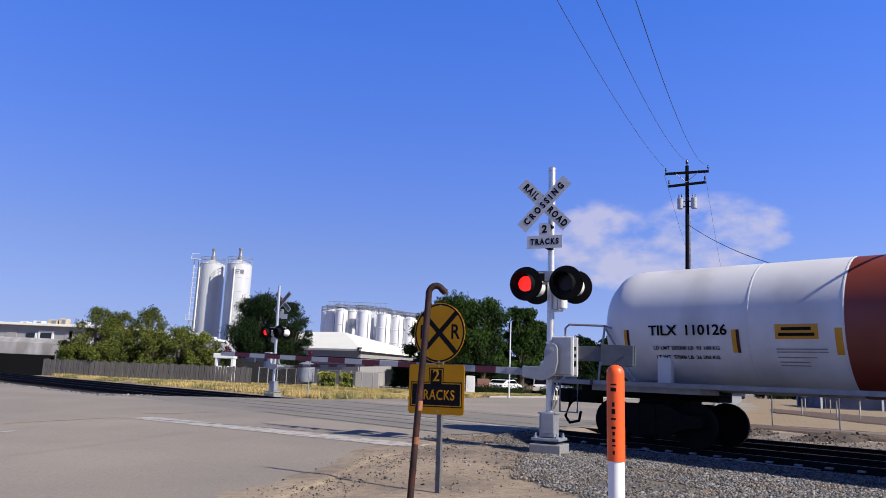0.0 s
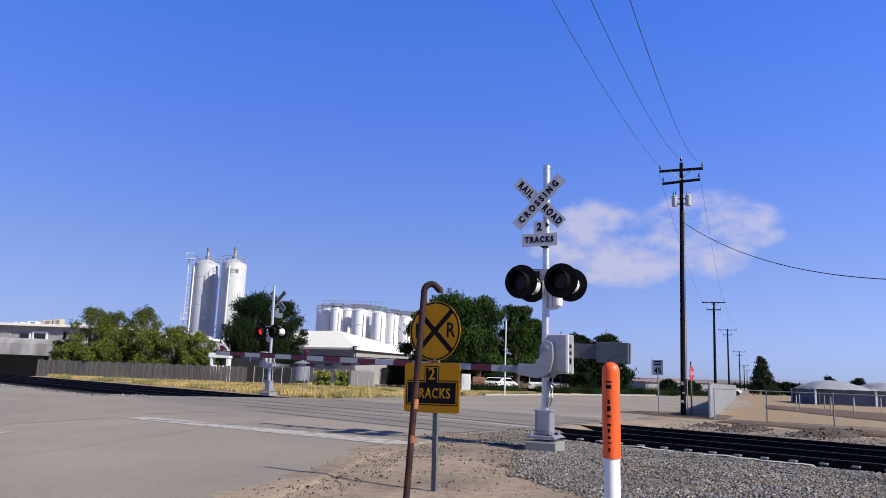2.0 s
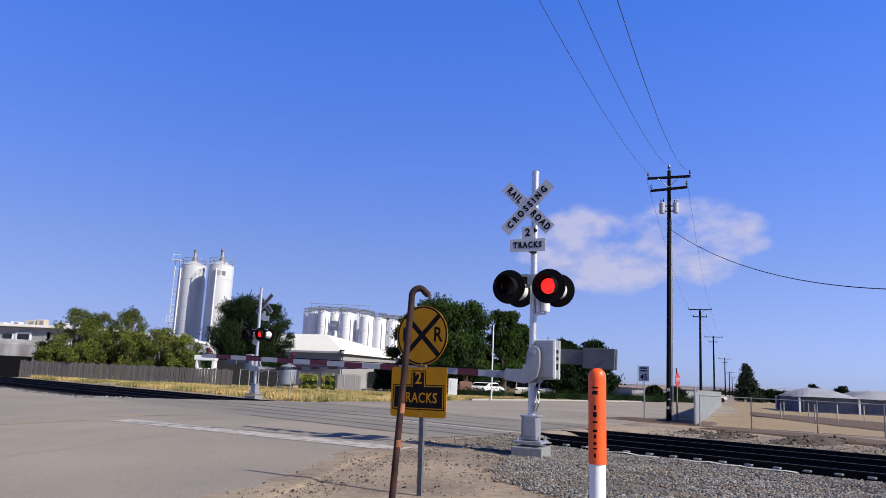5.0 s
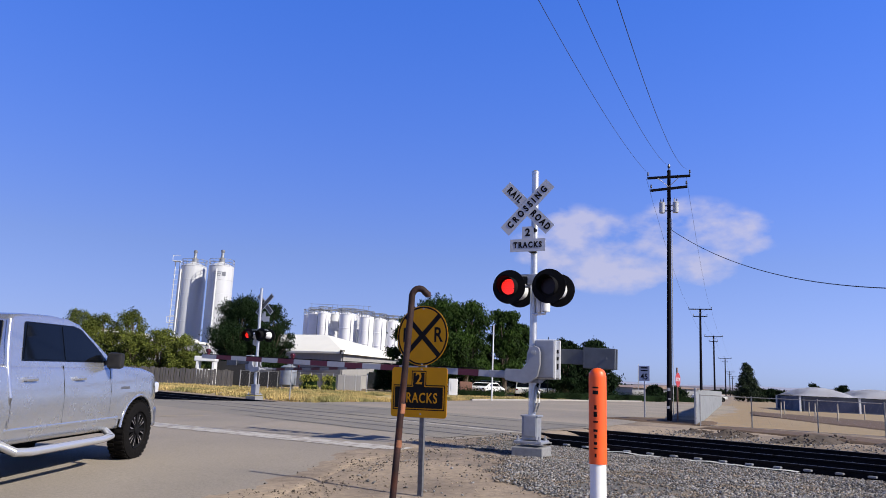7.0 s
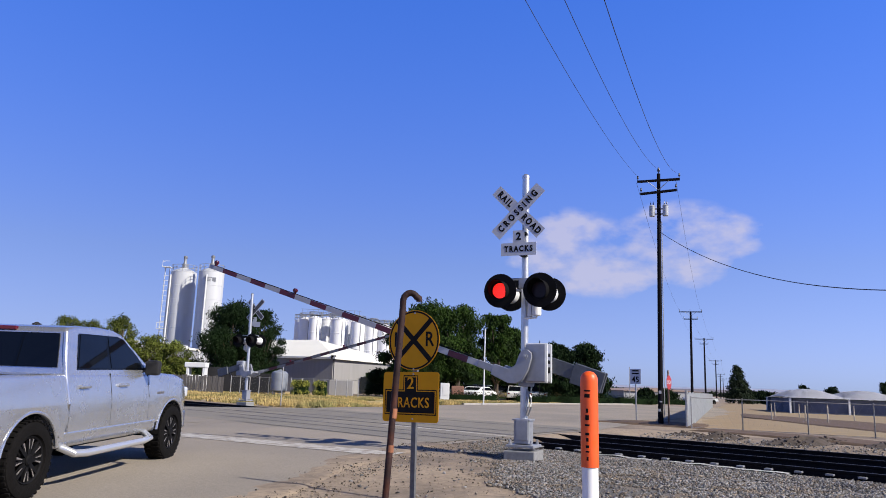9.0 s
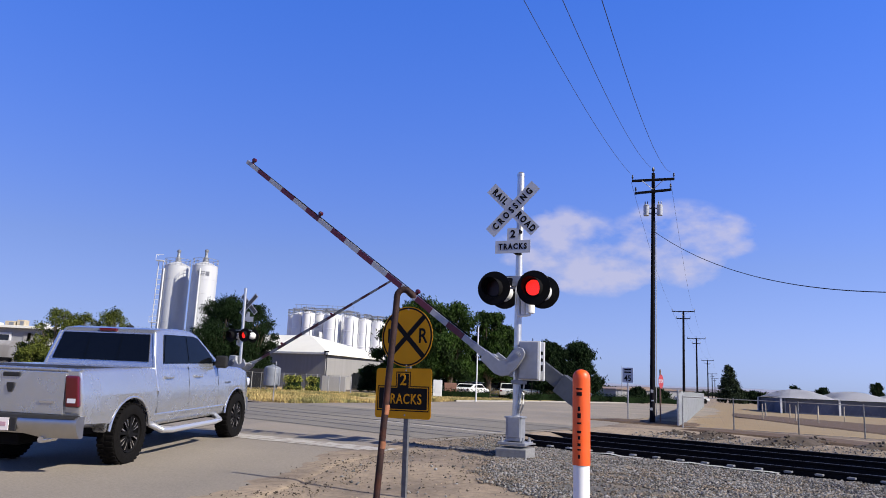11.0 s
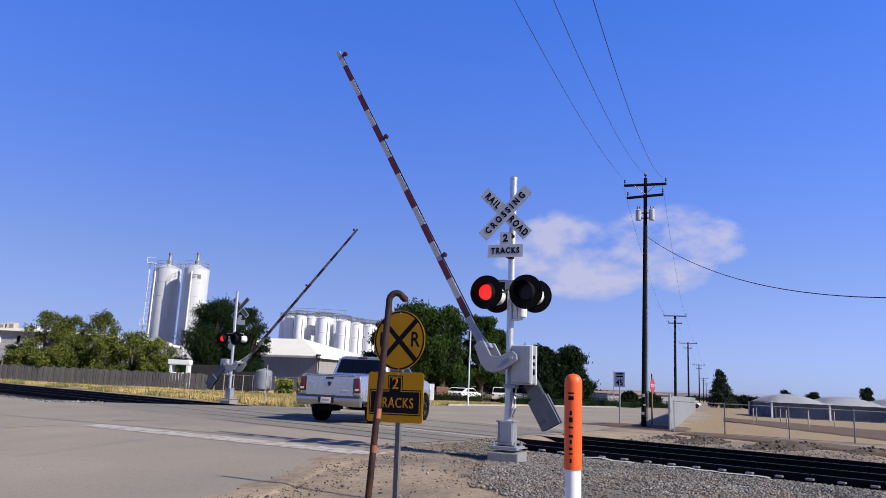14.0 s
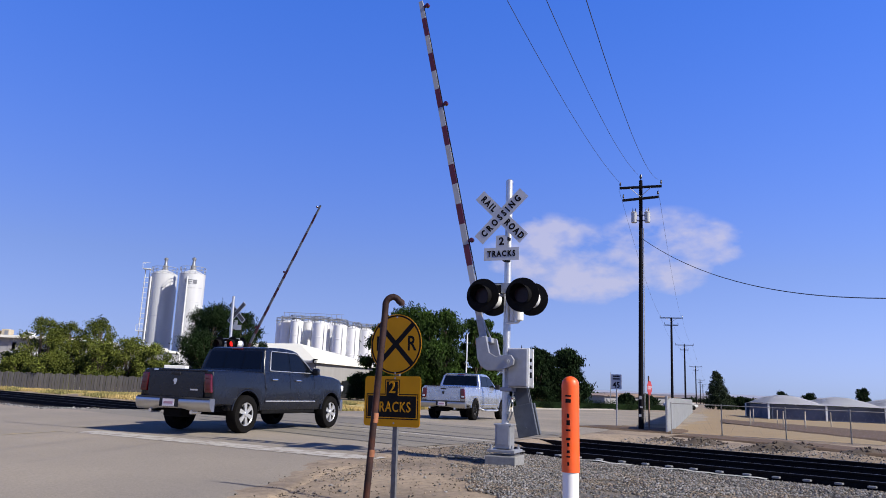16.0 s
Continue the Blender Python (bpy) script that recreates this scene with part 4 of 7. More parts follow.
def build_stop_sign():
    s = thing("stop_sign", "small red octagonal stop sign at the side street", "road sign", pose(10.13, 29.7, 0.08, 0, 0, 232))
    bm = bmesh.new()
    box(bm, (0, 0, 1.05), (0.05, 0.05, 2.3))
    part("post", bm, material("post_brown", (0.22, 0.13, 0.09), 0.8), s)
    bm = bmesh.new()
    lathe(bm, [(0, 0), (0.30, 0), (0.30, 0.006), (0, 0.006)], 8, Matrix.Translation((0, 0.03, 1.72)) @ Matrix.Rotation(radians(-90), 4, "X") @ Matrix.Rotation(radians(22.5), 4, "Z"))
    pl = part("plate", bm, material("stop_red", (0.34, 0.03, 0.035), 0.5), s)
    letters("STOP", 0.19, SIGN_WHITE, pl, Matrix.Translation((0, 0.039, 1.72)) @ FACE_Y, bold=0.004)


build_speed_sign()
build_stop_sign()


# ---- silos and tank farm ----
def build_silo(x, y, r, h, rz=0):
    s = thing("silo", "tall pale grey steel silo with railing on its roof", "silo", pose(x, y, 0, 0, 0, rz), "pair of tall silos")
    bm = bmesh.new()
    prof = [(r, 0)]
    for k in range(1, 9):
        z = h * k / 8
        prof += [(r, z - 0.06), (r + 0.03, z - 0.05), (r + 0.03, z - 0.01), (r, z)]
    prof += [(r * 0.5, h + 0.5), (0.25, h + 0.75), (0, h + 0.75)]
    lathe(bm, prof, 36)
    part("shell", bm, SILO, s, "", True)
    for z in (h + 0.55, h + 1.05):
        bm = bmesh.new()
        tube(bm, [(r * 0.98 * math.cos(a), r * 0.98 * math.sin(a), z) for a in np.linspace(0, 2 * math.pi, 28)], 0.035, 5)
        part("guard_rail", bm, GALV, s)
    for k in range(14):
        a = 2 * math.pi * k / 14
        bm = bmesh.new()
        cyl(bm, (r * 0.98 * math.cos(a), r * 0.98 * math.sin(a), h - 0.1), (r * 0.98 * math.cos(a), r * 0.98 * math.sin(a), h + 1.08), 0.03, seg=5)
        part("guard_post", bm, GALV, s)
    bm = bmesh.new()
    lathe(bm, [(0.42, h + 0.6), (0.42, h + 1.3), (0.25, h + 1.5), (0.22, h + 2.2), (0.30, h + 2.3), (0.30, h + 2.6), (0, h + 2.75)], 14)
    part("vent", bm, STEEL_GREY, s, "grey roof vent", True)
    bm = bmesh.new()
    cyl(bm, (-r * 0.35, -r * 1.04, 2), (-r * 0.35, -r * 1.04, h - 0.6), 0.13, seg=10)
    part("fill_pipe", bm, WALL_WHITE, s, "", True)
    return s


sa = build_silo(-37.85, 116.5, 1.95, 17.6, -30)
sb = build_silo(-32.7, 113.7, 1.92, 17.4, 15)
bm = bmesh.new()
for k in range(3):
    box(bm, (-0.45, -1.88, 16.35 - k * 0.26), (1.1 - 0.15 * k, 0.10, 0.14))
box(bm, (0.45, -1.88, 16.1), (0.55, 0.12, 0.6))
bmesh.ops.rotate(bm, verts=bm.verts, cent=(0, 0, 0), matrix=Matrix.Rotation(radians(0), 3, "Z"))
part("painted_mark", bm, STEEL_GREY, sb)


def build_ladder(x, y, h):
    l = thing("caged_ladder", "white caged ladder tower with landings beside the silo", "ladder", pose(x, y, 0))
    for sx in (-0.35, 0.35):
        bm = bmesh.new()
        cyl(bm, (sx, 0, 0), (sx, 0, h), 0.07, seg=6)
        part("stile", bm, WALL_WHITE, l)
    for k in range(int(h / 0.8)):
        bm = bmesh.new()
        tube(bm, [(-0.35, 0, k * 0.8), (-0.3, -0.6, k * 0.8), (0.3, -0.6, k * 0.8), (0.35, 0, k * 0.8)], 0.04, 5)
        part("hoop", bm, WALL_WHITE, l)
    for z in (8.5, h):
        bm = bmesh.new()
        box(bm, (0, -0.3, z), (1.2, 1.0, 0.10)), box(bm, (0, -0.78, z + 0.9), (1.2, 0.05, 0.05)), box(bm, (-0.58, -0.3, z + 0.9), (0.05, 1.0, 0.05)), box(bm, (-0.58, -0.78, z + 0.45), (0.05, 0.05, 0.9))
        part("landing", bm, WALL_WHITE, l)


build_ladder(-40.2, 115.6, 18.2)


def build_tank(x, y, r, h):
    s = thing("storage_tank", "white steel storage tank in a tank farm", "tank", pose(x, y, 0), "white tank farm")
    bm = bmesh.new()
    prof = [(r, 0)]
    for k in range(1, 6):
        z = h * k / 5
        prof += [(r, z - 0.12), (r + 0.04, z - 0.1), (r + 0.04, z - 0.03), (r, z)]
    prof += [(r * 0.3, h + 0.35), (0, h + 0.4)]
    lathe(bm, prof, 24)
    part("shell", bm, TANK_WHITE, s, "", True)
    for z in (h + 0.5, h + 1.0):
        bm = bmesh.new()
        tube(bm, [(r * math.cos(a), r * math.sin(a), z) for a in np.linspace(0, 2 * math.pi, 18)], 0.05, 4)
        part("guard_rail", bm, STEEL_GREY, s)
    for k in range(8):
        a = 2 * math.pi * k / 8
        bm = bmesh.new()
        cyl(bm, (r * math.cos(a), r * math.sin(a), h), (r * math.cos(a), r * math.sin(a), h + 1.05), 0.05, seg=4)
        part("guard_post", bm, STEEL_GREY, s)
    bm = bmesh.new()
    tube(bm, [(r * 0.45, -r * 0.93, 0), (r * 0.45, -r * 0.93, h * 0.9), (r * 0.40, -r * 0.80, h + 0.3)], 0.06, 6)
    part("riser_pipe", bm, GALV, s)
    return s


TANKS = [(-21.6, 133, 1.0, 12.0), (-15.2, 133, 1.2, 12.4), (-9.6, 131, 1.2, 11.6), (-7.2, 131, 1.2, 11.3), (-4.9, 132, 1.2, 11.0), (-2.8, 132, 1.2, 10.7), (-20.2, 131, 1.25, 12.1), (-18.2, 128, 1.1, 12.1), (-16.6, 132, 1.5, 12.3), (-13.9, 127, 1.55, 11.9), (-12.6, 134, 1.3, 12.4), (-10.6, 126, 1.25, 11.5), (-8.4, 126.5, 1.2, 11.2), (-6.1, 127, 1.2, 11.0), (-3.9, 127.5, 1.2, 10.7), (-1.7, 128, 1.2, 10.4)]
for q in TANKS:
    build_tank(*q)
bm = bmesh.new()
box(bm, (-15.5, 128.6, 12.7), (10.5, 1.2, 0.12)), box(bm, (-15.5, 128.0, 13.6), (10.5, 0.06, 0.06)), box(bm, (-5.5, 127.2, 11.6), (11, 1.2, 0.12))
for k in range(12):
    box(bm, (-20.5 + k * 0.9, 128.0, 13.2), (0.05, 0.05, 0.9))
tagged(part("catwalk", bm, STEEL_GREY), "grey steel catwalk across the tank tops", "catwalk")


# ---- buildings ----
def build_shed():
    """White-roofed packing shed with a low gable."""
    h = thing("packing_shed", "grey-walled shed with a bright white low gable roof", "building", pose(-9.2, 80.7, 0.0, 0, 0, 0))
    # corner at the origin; one wall runs away to the left, the other to the right and nearer
    A, B = Vector((0, 0, 0)), Vector((-15.5, 8.0, 0))
    C = Vector((6.5, -3.0, 0)) * 1.0
    D = B + C

    def wall(p, q, h0, h1, mat, nm="wall"):
        bm = bmesh.new()
        d = (q - p).normalized()
        nrm = Vector((d.y, -d.x, 0)) * 0.15
        vs = [p - nrm, q - nrm, q - nrm + Vector((0, 0, h1)), p - nrm + Vector((0, 0, h0)), p + nrm, q + nrm, q + nrm + Vector((0, 0, h1)), p + nrm + Vector((0, 0, h0))]
        v = [bm.verts.new(x) for x in vs]
        for f in ((0, 1, 2, 3), (7, 6, 5, 4), (0, 4, 5, 1), (3, 2, 6, 7), (1, 5, 6, 2), (0, 3, 7, 4)):
            bm.faces.new([v[i] for i in f])
        bmesh.ops.recalc_face_normals(bm, faces=bm.faces)
        return part(nm, bm, mat, h)

    C2 = Vector((7.5, 7.0, 0))
    wall(B, A, 3.75, 3.75, WALL_GREY)
    wall(A, C2, 3.75, 3.55, WALL_GREY)
    wall(B, B + C2, 3.75, 3.55, WALL_GREY)
    wall(B + C2, C2, 3.55, 3.55, WALL_GREY)
    # roof: ridge along the long side
    ridge0, ridge1 = B + C2 * 0.5 + Vector((-0.6, 0.3, 5.9)), A + C2 * 0.5 + Vector((-6.5, 3.3, 5.9))
    bm = bmesh.new()
    v = [bm.verts.new(x) for x in (B + Vector((-0.5, -0.2, 3.75)), A + Vector((0.2, -0.6, 3.75)), ridge1, ridge0, C2 + Vector((0.5, 0, 3.45)), B + C2 + Vector((-0.5, 0.5, 3.5)))]
    for f in ((0, 1, 2, 3), (3, 2, 4, 5), (1, 4, 2), (0, 3, 5)):
        bm.faces.new([v[i] for i in f])
    lo = bmesh.ops.extrude_face_region(bm, geom=list(bm.faces))
    bmesh.ops.translate(bm, vec=(0, 0, 0.22), verts=[g for g in lo["geom"] if isinstance(g, bmesh.types.BMVert)])
    bmesh.ops.recalc_face_normals(bm, faces=bm.faces)
    part("roof", bm, ROOF_WHITE, h, "sunlit white metal roof")
    bm = bmesh.new()
    box(bm, (3.4, 2.9, 1.1), (1.9, 0.1, 1.7), Matrix.Rotation(radians(0), 4, "Z"))
    bmesh.ops.rotate(bm, verts=bm.verts, cent=(3.4, 2.9, 1.1), matrix=Matrix.Rotation(math.atan2(7.0, 7.5), 3, "Z"))
    bmesh.ops.translate(bm, vec=(0.15, -0.15, 0), verts=bm.verts)
    part("window", bm, GLASS_DARK, h)
    bm = bmesh.new()
    box(bm, (0.0, -0.3, 3.95), (0.5, 0.3, 0.4)), cyl(bm, (0, -0.3, 3.6), (0, -0.3, 4.0), 0.06, seg=8)
    part("wall_lamp", bm, DARK, h)
    bm = bmesh.new()
    box(bm, (-13, 6.3, 4.7), (4.0, 1.0, 0.9))
    part("roof_unit", bm, WALL_WHITE, h)


build_shed()


def build_warehouse():
    w = thing("warehouse", "long low grey warehouse with white roof trim and rooftop units", "building", pose(-52, 97, 0, 0, 0, 0))
    for c, sz, mt, nm, lb in (((-5, 4, 2.9), (34, 8, 5.8), WALL_DARK, "wall", ""), ((-5, 3.8, 5.95), (35, 9.2, 0.32), ROOF_WHITE, "roof", ""), ((-5, -0.4, 3.25), (34.4, 0.8, 0.35), ROOF_WHITE, "awning", ""),
                              ((16, 8, 5.1), (9, 6, 0.3), ROOF_WHITE, "roof", ""), ((16, 8, 2.5), (8.6, 5.6, 5.0), WALL_DARK, "wall", "")):
        bm = bmesh.new()
        box(bm, c, sz, bevel=0.03)
        part(nm, bm, mt, w)
    UNIT_TAN = material("unit_tan", (0.42, 0.36, 0.27), 0.7)
    for k, (x, wd, ht) in enumerate(((-5.5, 1.0, 0.35), (-3.6, 1.2, 0.5), (-1.6, 1.3, 0.75), (-0.2, 1.0, 0.95), (2.6, 1.2, 0.65), (4.6, 0.8, 0.35), (12.6, 0.9, 0.5), (14.2, 1.2, 0.9), (15.8, 1.0, 0.6), (17.3, 1.4, 0.8), (18.9, 0.8, 0.4))):
        y0, z0 = (3.5, 6.1) if x < 10 else (8, 5.2)
        bm = bmesh.new()
        box(bm, (x, y0, z0 + ht / 2), (wd, 1.2, ht), bevel=0.04)
        ru = part("roof_unit", bm, UNIT_TAN if k in (2, 3, 8) else WALL_WHITE, w)
        bm = bmesh.new()
        box(bm, (x + wd * 0.15, y0 - 0.62, z0 + ht / 2), (wd * 0.45, 0.05, ht * 0.6))
        part("grille", bm, STEEL_GREY, ru)
    for x, z, wd, ht in ((-2.6, 4.25, 1.2, 1.1), (-0.6, 4.25, 1.6, 1.3)):
        bm = bmesh.new()
        box(bm, (x, -0.05, z), (wd, 0.14, ht))
        wi = part("window", bm, GLASS_DARK, w)
        bm = bmesh.new()
        for dx in (-wd / 2 - 0.10, wd / 2 + 0.10) if wd > 1.3 else (wd / 2 + 0.10,):
            box(bm, (x + dx, -0.08, z), (0.24, 0.2, ht + 0.1))
        if wd > 1.3:
            box(bm, (x, -0.08, z + ht / 2 + 0.14), (wd + 0.44, 0.2, 0.26), bevel=0.05)
        part("window_frame", bm, WALL_WHITE, wi)
    for x, wd in ((-9.0, 3.0), (-5.2, 1.4), (2.4, 1.0), (4.0, 3.2)):
        bm = bmesh.new()
        box(bm, (x, -0.02, 4.5), (wd, 0.1, 1.5), bevel=0.02)
        part("wall_panel", bm, WALL_GREY, w)


build_warehouse()


def build_hopper():
    """Pale covered hopper car standing on a siding by the warehouse."""
    c = thing("freight_car", "pale grey covered hopper car parked by the warehouse", "freight car", pose(-44.5, 74, 0.0, 0, 0, 3))
    bm = bmesh.new()
    prism(bm, [(-1.5, 1.5), (-1.62, 2.2), (-1.5, 3.0), (-0.9, 3.5), (0.9, 3.5), (1.5, 3.0), (1.62, 2.2), (1.5, 1.5), (0.8, 1.2), (-0.8, 1.2)], -9, 9)
    bmesh.ops.rotate(bm, verts=bm.verts, cent=(0, 0, 0), matrix=Matrix.Rotation(radians(90), 3, "Z"))
    part("body", bm, material("hopper_grey", (0.38, 0.39, 0.42), 0.7, vary=0.12, scale=0.7, tint=(0.20, 0.19, 0.19), tint_scale=0.5, stretch=(1, 1, 0.3)), c, "", True)
    for x in (-7, -5.4, 5.4, 7):
        for sy in (-0.75, 0.75):
            bm = bmesh.new()
            cyl(bm, (x, sy - 0.06, 0.45), (x, sy + 0.06, 0.45), 0.45, seg=18)
            part("wheel", bm, BOGIE_BLACK, c)
    bm = bmesh.new()
    box(bm, (0, 0, 0.95), (17.5, 1.0, 0.35)), box(bm, (-6.2, 0, 0.6), (3, 2.2, 0.4)), box(bm, (6.2, 0, 0.6), (3, 2.2, 0.4))
    part("underframe", bm, BOGIE_BLACK, c)


build_hopper()
# added black sheet standing for the dark void under the hopper car
bm = bmesh.new()
box(bm, (0, 0, 0.9), (10.0, 0.12, 1.8))
scr = part("dark_screen", bm, DARK)
scr.matrix_basis = pose(-38.6, 63.5, 0, 0, 0, 3)
tagged(scr, "flat black panel filling the dark void beside the siding", "screen")


# ---- trees, bushes, grass ----
def leaf_cloud(name, blobs, count, size, mat, parent, seed=1, flat=0.75, droop=0.0):
    """Many small leaves scattered through overlapping uneven clumps."""
    g = np.random.default_rng(seed)
    vol = np.array([b[3] ** 2 for b in blobs])
    pick = g.choice(len(blobs), count, p=vol / vol.sum())
    cen = np.array([b[:3] for b in blobs])[pick]
    rad = np.array([b[3] for b in blobs])[pick]
    d = g.normal(size=(count, 3))
    d /= np.linalg.norm(d, axis=1)[:, None]
    rr = rad * (0.25 + 0.80 * g.random(count) ** 0.6) * np.where(g.random(count) < 0.14, 1.0 + 0.45 * g.random(count), 1.0)
    # ragged outline: sub-clumps push out or sink in
    wob = np.array([noise.noise(Vector(tuple(v * 2.4 + c * 0.7))) for v, c in zip(d, cen)])
    rr *= 1 + 0.60 * wob
    c = cen + d * rr[:, None] * np.array([1, 1, flat])
    a = g.normal(size=(count, 3)) + d * 0.5
    a /= np.linalg.norm(a, axis=1)[:, None]
    t = np.cross(a, g.normal(size=(count, 3)))
    t /= np.linalg.norm(t, axis=1)[:, None]
    t += np.array([0, 0, -droop])
    t /= np.linalg.norm(t, axis=1)[:, None]
    b = np.cross(a, t)
    b /= np.linalg.norm(b, axis=1)[:, None]
    s = size * (0.6 + 0.8 * g.random(count))[:, None]
    w = 0.45 / (1 + 0.5 * droop)
    v = np.stack([c - t * s, c + b * s * w, c + t * s, c - b * s * w], 1).reshape(-1, 3)
    me = bpy.data.meshes.new(name)
    me.vertices.add(len(v))
    me.vertices.foreach_set("co", v.ravel())
    me.loops.add(count * 4)
    me.loops.foreach_set("vertex_index", np.arange(count * 4))
    me.polygons.add(count)
    me.polygons.foreach_set("loop_start", np.arange(count) * 4)
    me.update(calc_edges=True)
    me.validate()
    me.materials.append(mat)
    ob = new(name, me)
    ob.parent = parent
    return ob


def build_tree(x, y, height, spread, mat, label, seed, crown_base=0.22, count=7000, leaf=0.26, group="roadside trees", kind_name="tree"):
    g = np.random.default_rng(seed)
    tr = thing(kind_name, label, "tree" if kind_name == "tree" else "bush", pose(x, y, 0.05), group)
    bm = bmesh.new()
    hb = height * crown_base
    lean = g.normal(0, 0.03, 2) * height
    tube(bm, [(0, 0, -0.3), (lean[0] * 0.3, lean[1] * 0.3, hb), (lean[0], lean[1], height * 0.72)], [height * 0.035, height * 0.024, height * 0.008], 8)
    blobs = []
    wispy = kind_name == "bush"
    for k in range(24):
        a = k * 2.4 + g.random()
        u = (k + g.random()) / 24
        ph = hb + (height - hb) * (0.05 + 0.79 * u)
        rad = spread * 0.82 * math.sqrt(max(0.04, 1 - ((u - 0.36) / 0.68) ** 2)) * (0.35 + 0.65 * g.random())
        e = (rad * math.cos(a), rad * math.sin(a), ph)
        tube(bm, [(lean[0] * 0.4, lean[1] * 0.4, hb * (0.8 + 0.4 * g.random())), (e[0] * 0.5, e[1] * 0.5, hb + (ph - hb) * 0.6), e], [height * 0.014, height * 0.009, height * 0.003], 6)
        blobs.append((*e, spread * ((0.18 + 0.20 * g.random()) if wispy else (0.18 + 0.20 * g.random()))))
    blobs.append((lean[0], lean[1], height * 0.82, spread * (0.22 if wispy else 0.32)))
    blobs.append((0, 0, hb + (height - hb) * (0.28 if wispy else 0.42), spread * (0.40 if wispy else 0.55)))
    if not wispy:
        # low skirt of foliage
        for k in range(5):
            blobs.append((spread * 0.6 * math.cos(k * 1.26), spread * 0.6 * math.sin(k * 1.26), hb + height * 0.10, spread * 0.34))
    part("trunk", bm, BARK, tr, "", True)
    leaf_cloud("crown", blobs, count, leaf, mat, tr, seed, 0.75, 0.0 if wispy else 1.1)
    return tr


# dark round tree behind the far signal
build_tree(-19.2, 74.5, 9.5, 3.9, LEAF_DARK, "dense dark green round tree behind the far signal", 3, 0.06, 62000, 0.12)
build_tree(-16.4, 77, 9.3, 2.8, LEAF_DARK, "dense dark green tree", 4, 0.1, 26000, 0.12)
# broad trees in the middle distance
for x, y, h, sp, sd, mt, cb in ((-1.5, 72, 8.3, 2.4, 11, LEAF, 0.16), (0.8, 69, 9.6, 3.3, 12, LEAF, 0.17), (3.6, 70, 9.8, 3.1, 13, LEAF, 0.17), (7.6, 72, 9.3, 2.4, 14, LEAF, 0.18), (9.4, 76, 8.0, 2.0, 15, LEAF, 0.18), (14.2, 75, 6.5, 2.2, 16, LEAF_DARK, 0.12), (17.2, 76, 6.7, 2.5, 17, LEAF_DARK, 0.10), (12.2, 80, 5.2, 1.8, 18, LEAF, 0.12)):
    build_tree(x, y, h, sp, mt, "leafy green roadside tree" if h > 7 else "rounded dark green roadside tree", sd, cb, 26000, 0.15)
# olive bushes by the warehouse
for x, y, h, sp, sd in ((-33.4, 66, 3.5, 1.8, 21), (-30.6, 65, 7.0, 2.3, 22), (-29.0, 66, 6.6, 2.2, 23), (-26.8, 66.5, 7.2, 2.3, 24), (-25.2, 64, 4.6, 2.2, 25), (-22.8, 64, 5.2, 2.1, 26), (-21.0, 63.5, 4.6, 2.0, 27), (-19.9, 63, 3.0, 1.4, 28), (-31.6, 64, 3.2, 1.8, 29), (-28.6, 62.8, 3.6, 2.2, 30)):
    build_tree(x, y, h, sp, LEAF_OLIVE, "shrubby olive green bush along the siding fence", sd, 0.05, 12000, 0.085, "bushes by the siding", "bush")
# far right trees
def build_conifer(x, y, h, r, seed):
    tr = thing("tree", "dark broad conifer by the fence", "tree", pose(x, y, 0.0), "far trees")
    bm = bmesh.new()
    tube(bm, [(0, 0, -0.2), (0, 0, h * 0.9)], [0.16, 0.03], 8)
    part("trunk", bm, BARK, tr, "", True)
    g = np.random.default_rng(seed)
    blobs = []
    for k in range(26):
        u = k / 25
        a, q = k * 2.4, r * (1.0 - 0.80 * u) * (0.55 + 0.35 * g.random())
        blobs.append((q * math.cos(a), q * math.sin(a), h * (0.10 + 0.84 * u), 0.22 + r * 0.34 * (1 - 0.7 * u)))
    leaf_cloud("crown", blobs, 8500, 0.15, LEAF_GREY, tr, seed, 0.8, 0.4)


build_conifer(49.0, 112, 6.0, 2.1, 31)
build_tree(-4.0, 73, 2.9, 1.3, LEAF_DARK, "dark shrub beside the shed window", 41, 0.05, 5000, 0.10, "shrubs", "bush")
for x, y, h, sp, sd in ((56.5, 118, 1.9, 1.3, 32), (33.5, 108, 1.8, 1.6, 33), (38.0, 112, 1.7, 1.6, 34), (61, 130, 2.2, 1.6, 35), (92.4, 175, 4.6, 1.9, 36), (99.2, 175, 4.4, 2.2, 37), (112.8, 175, 6.4, 2.2, 38), (53, 118, 2.4, 1.5, 39), (64, 135, 1.9, 2.0, 40)):
    build_tree(x, y, h, sp, LEAF_DARK, "small dark tree in the distance", sd, 0.15, 2400, 0.30, "far trees")


def build_hedge(x, y, w, d, h, mat, label, seed):
    g = np.random.default_rng(seed)
    e = thing("hedge", label, "hedge", pose(x, y, 0.0), "hedges")
    blobs = [(dx, (g.random() - 0.5) * d * 0.3, h * z, min(d, h) * 0.55) for dx in np.arange(-w / 2, w / 2 + 0.01, 0.45) for z in (0.28, 0.68)]
    leaf_cloud("leaves", blobs, int(1400 + w * 700), 0.06, mat, e, seed, 0.95)
    bm = bmesh.new()
    box(bm, (0, 0, h * 0.42), (w * 0.96, d * 0.5, h * 0.8))
    part("core", bm, LEAF_DARK, e)


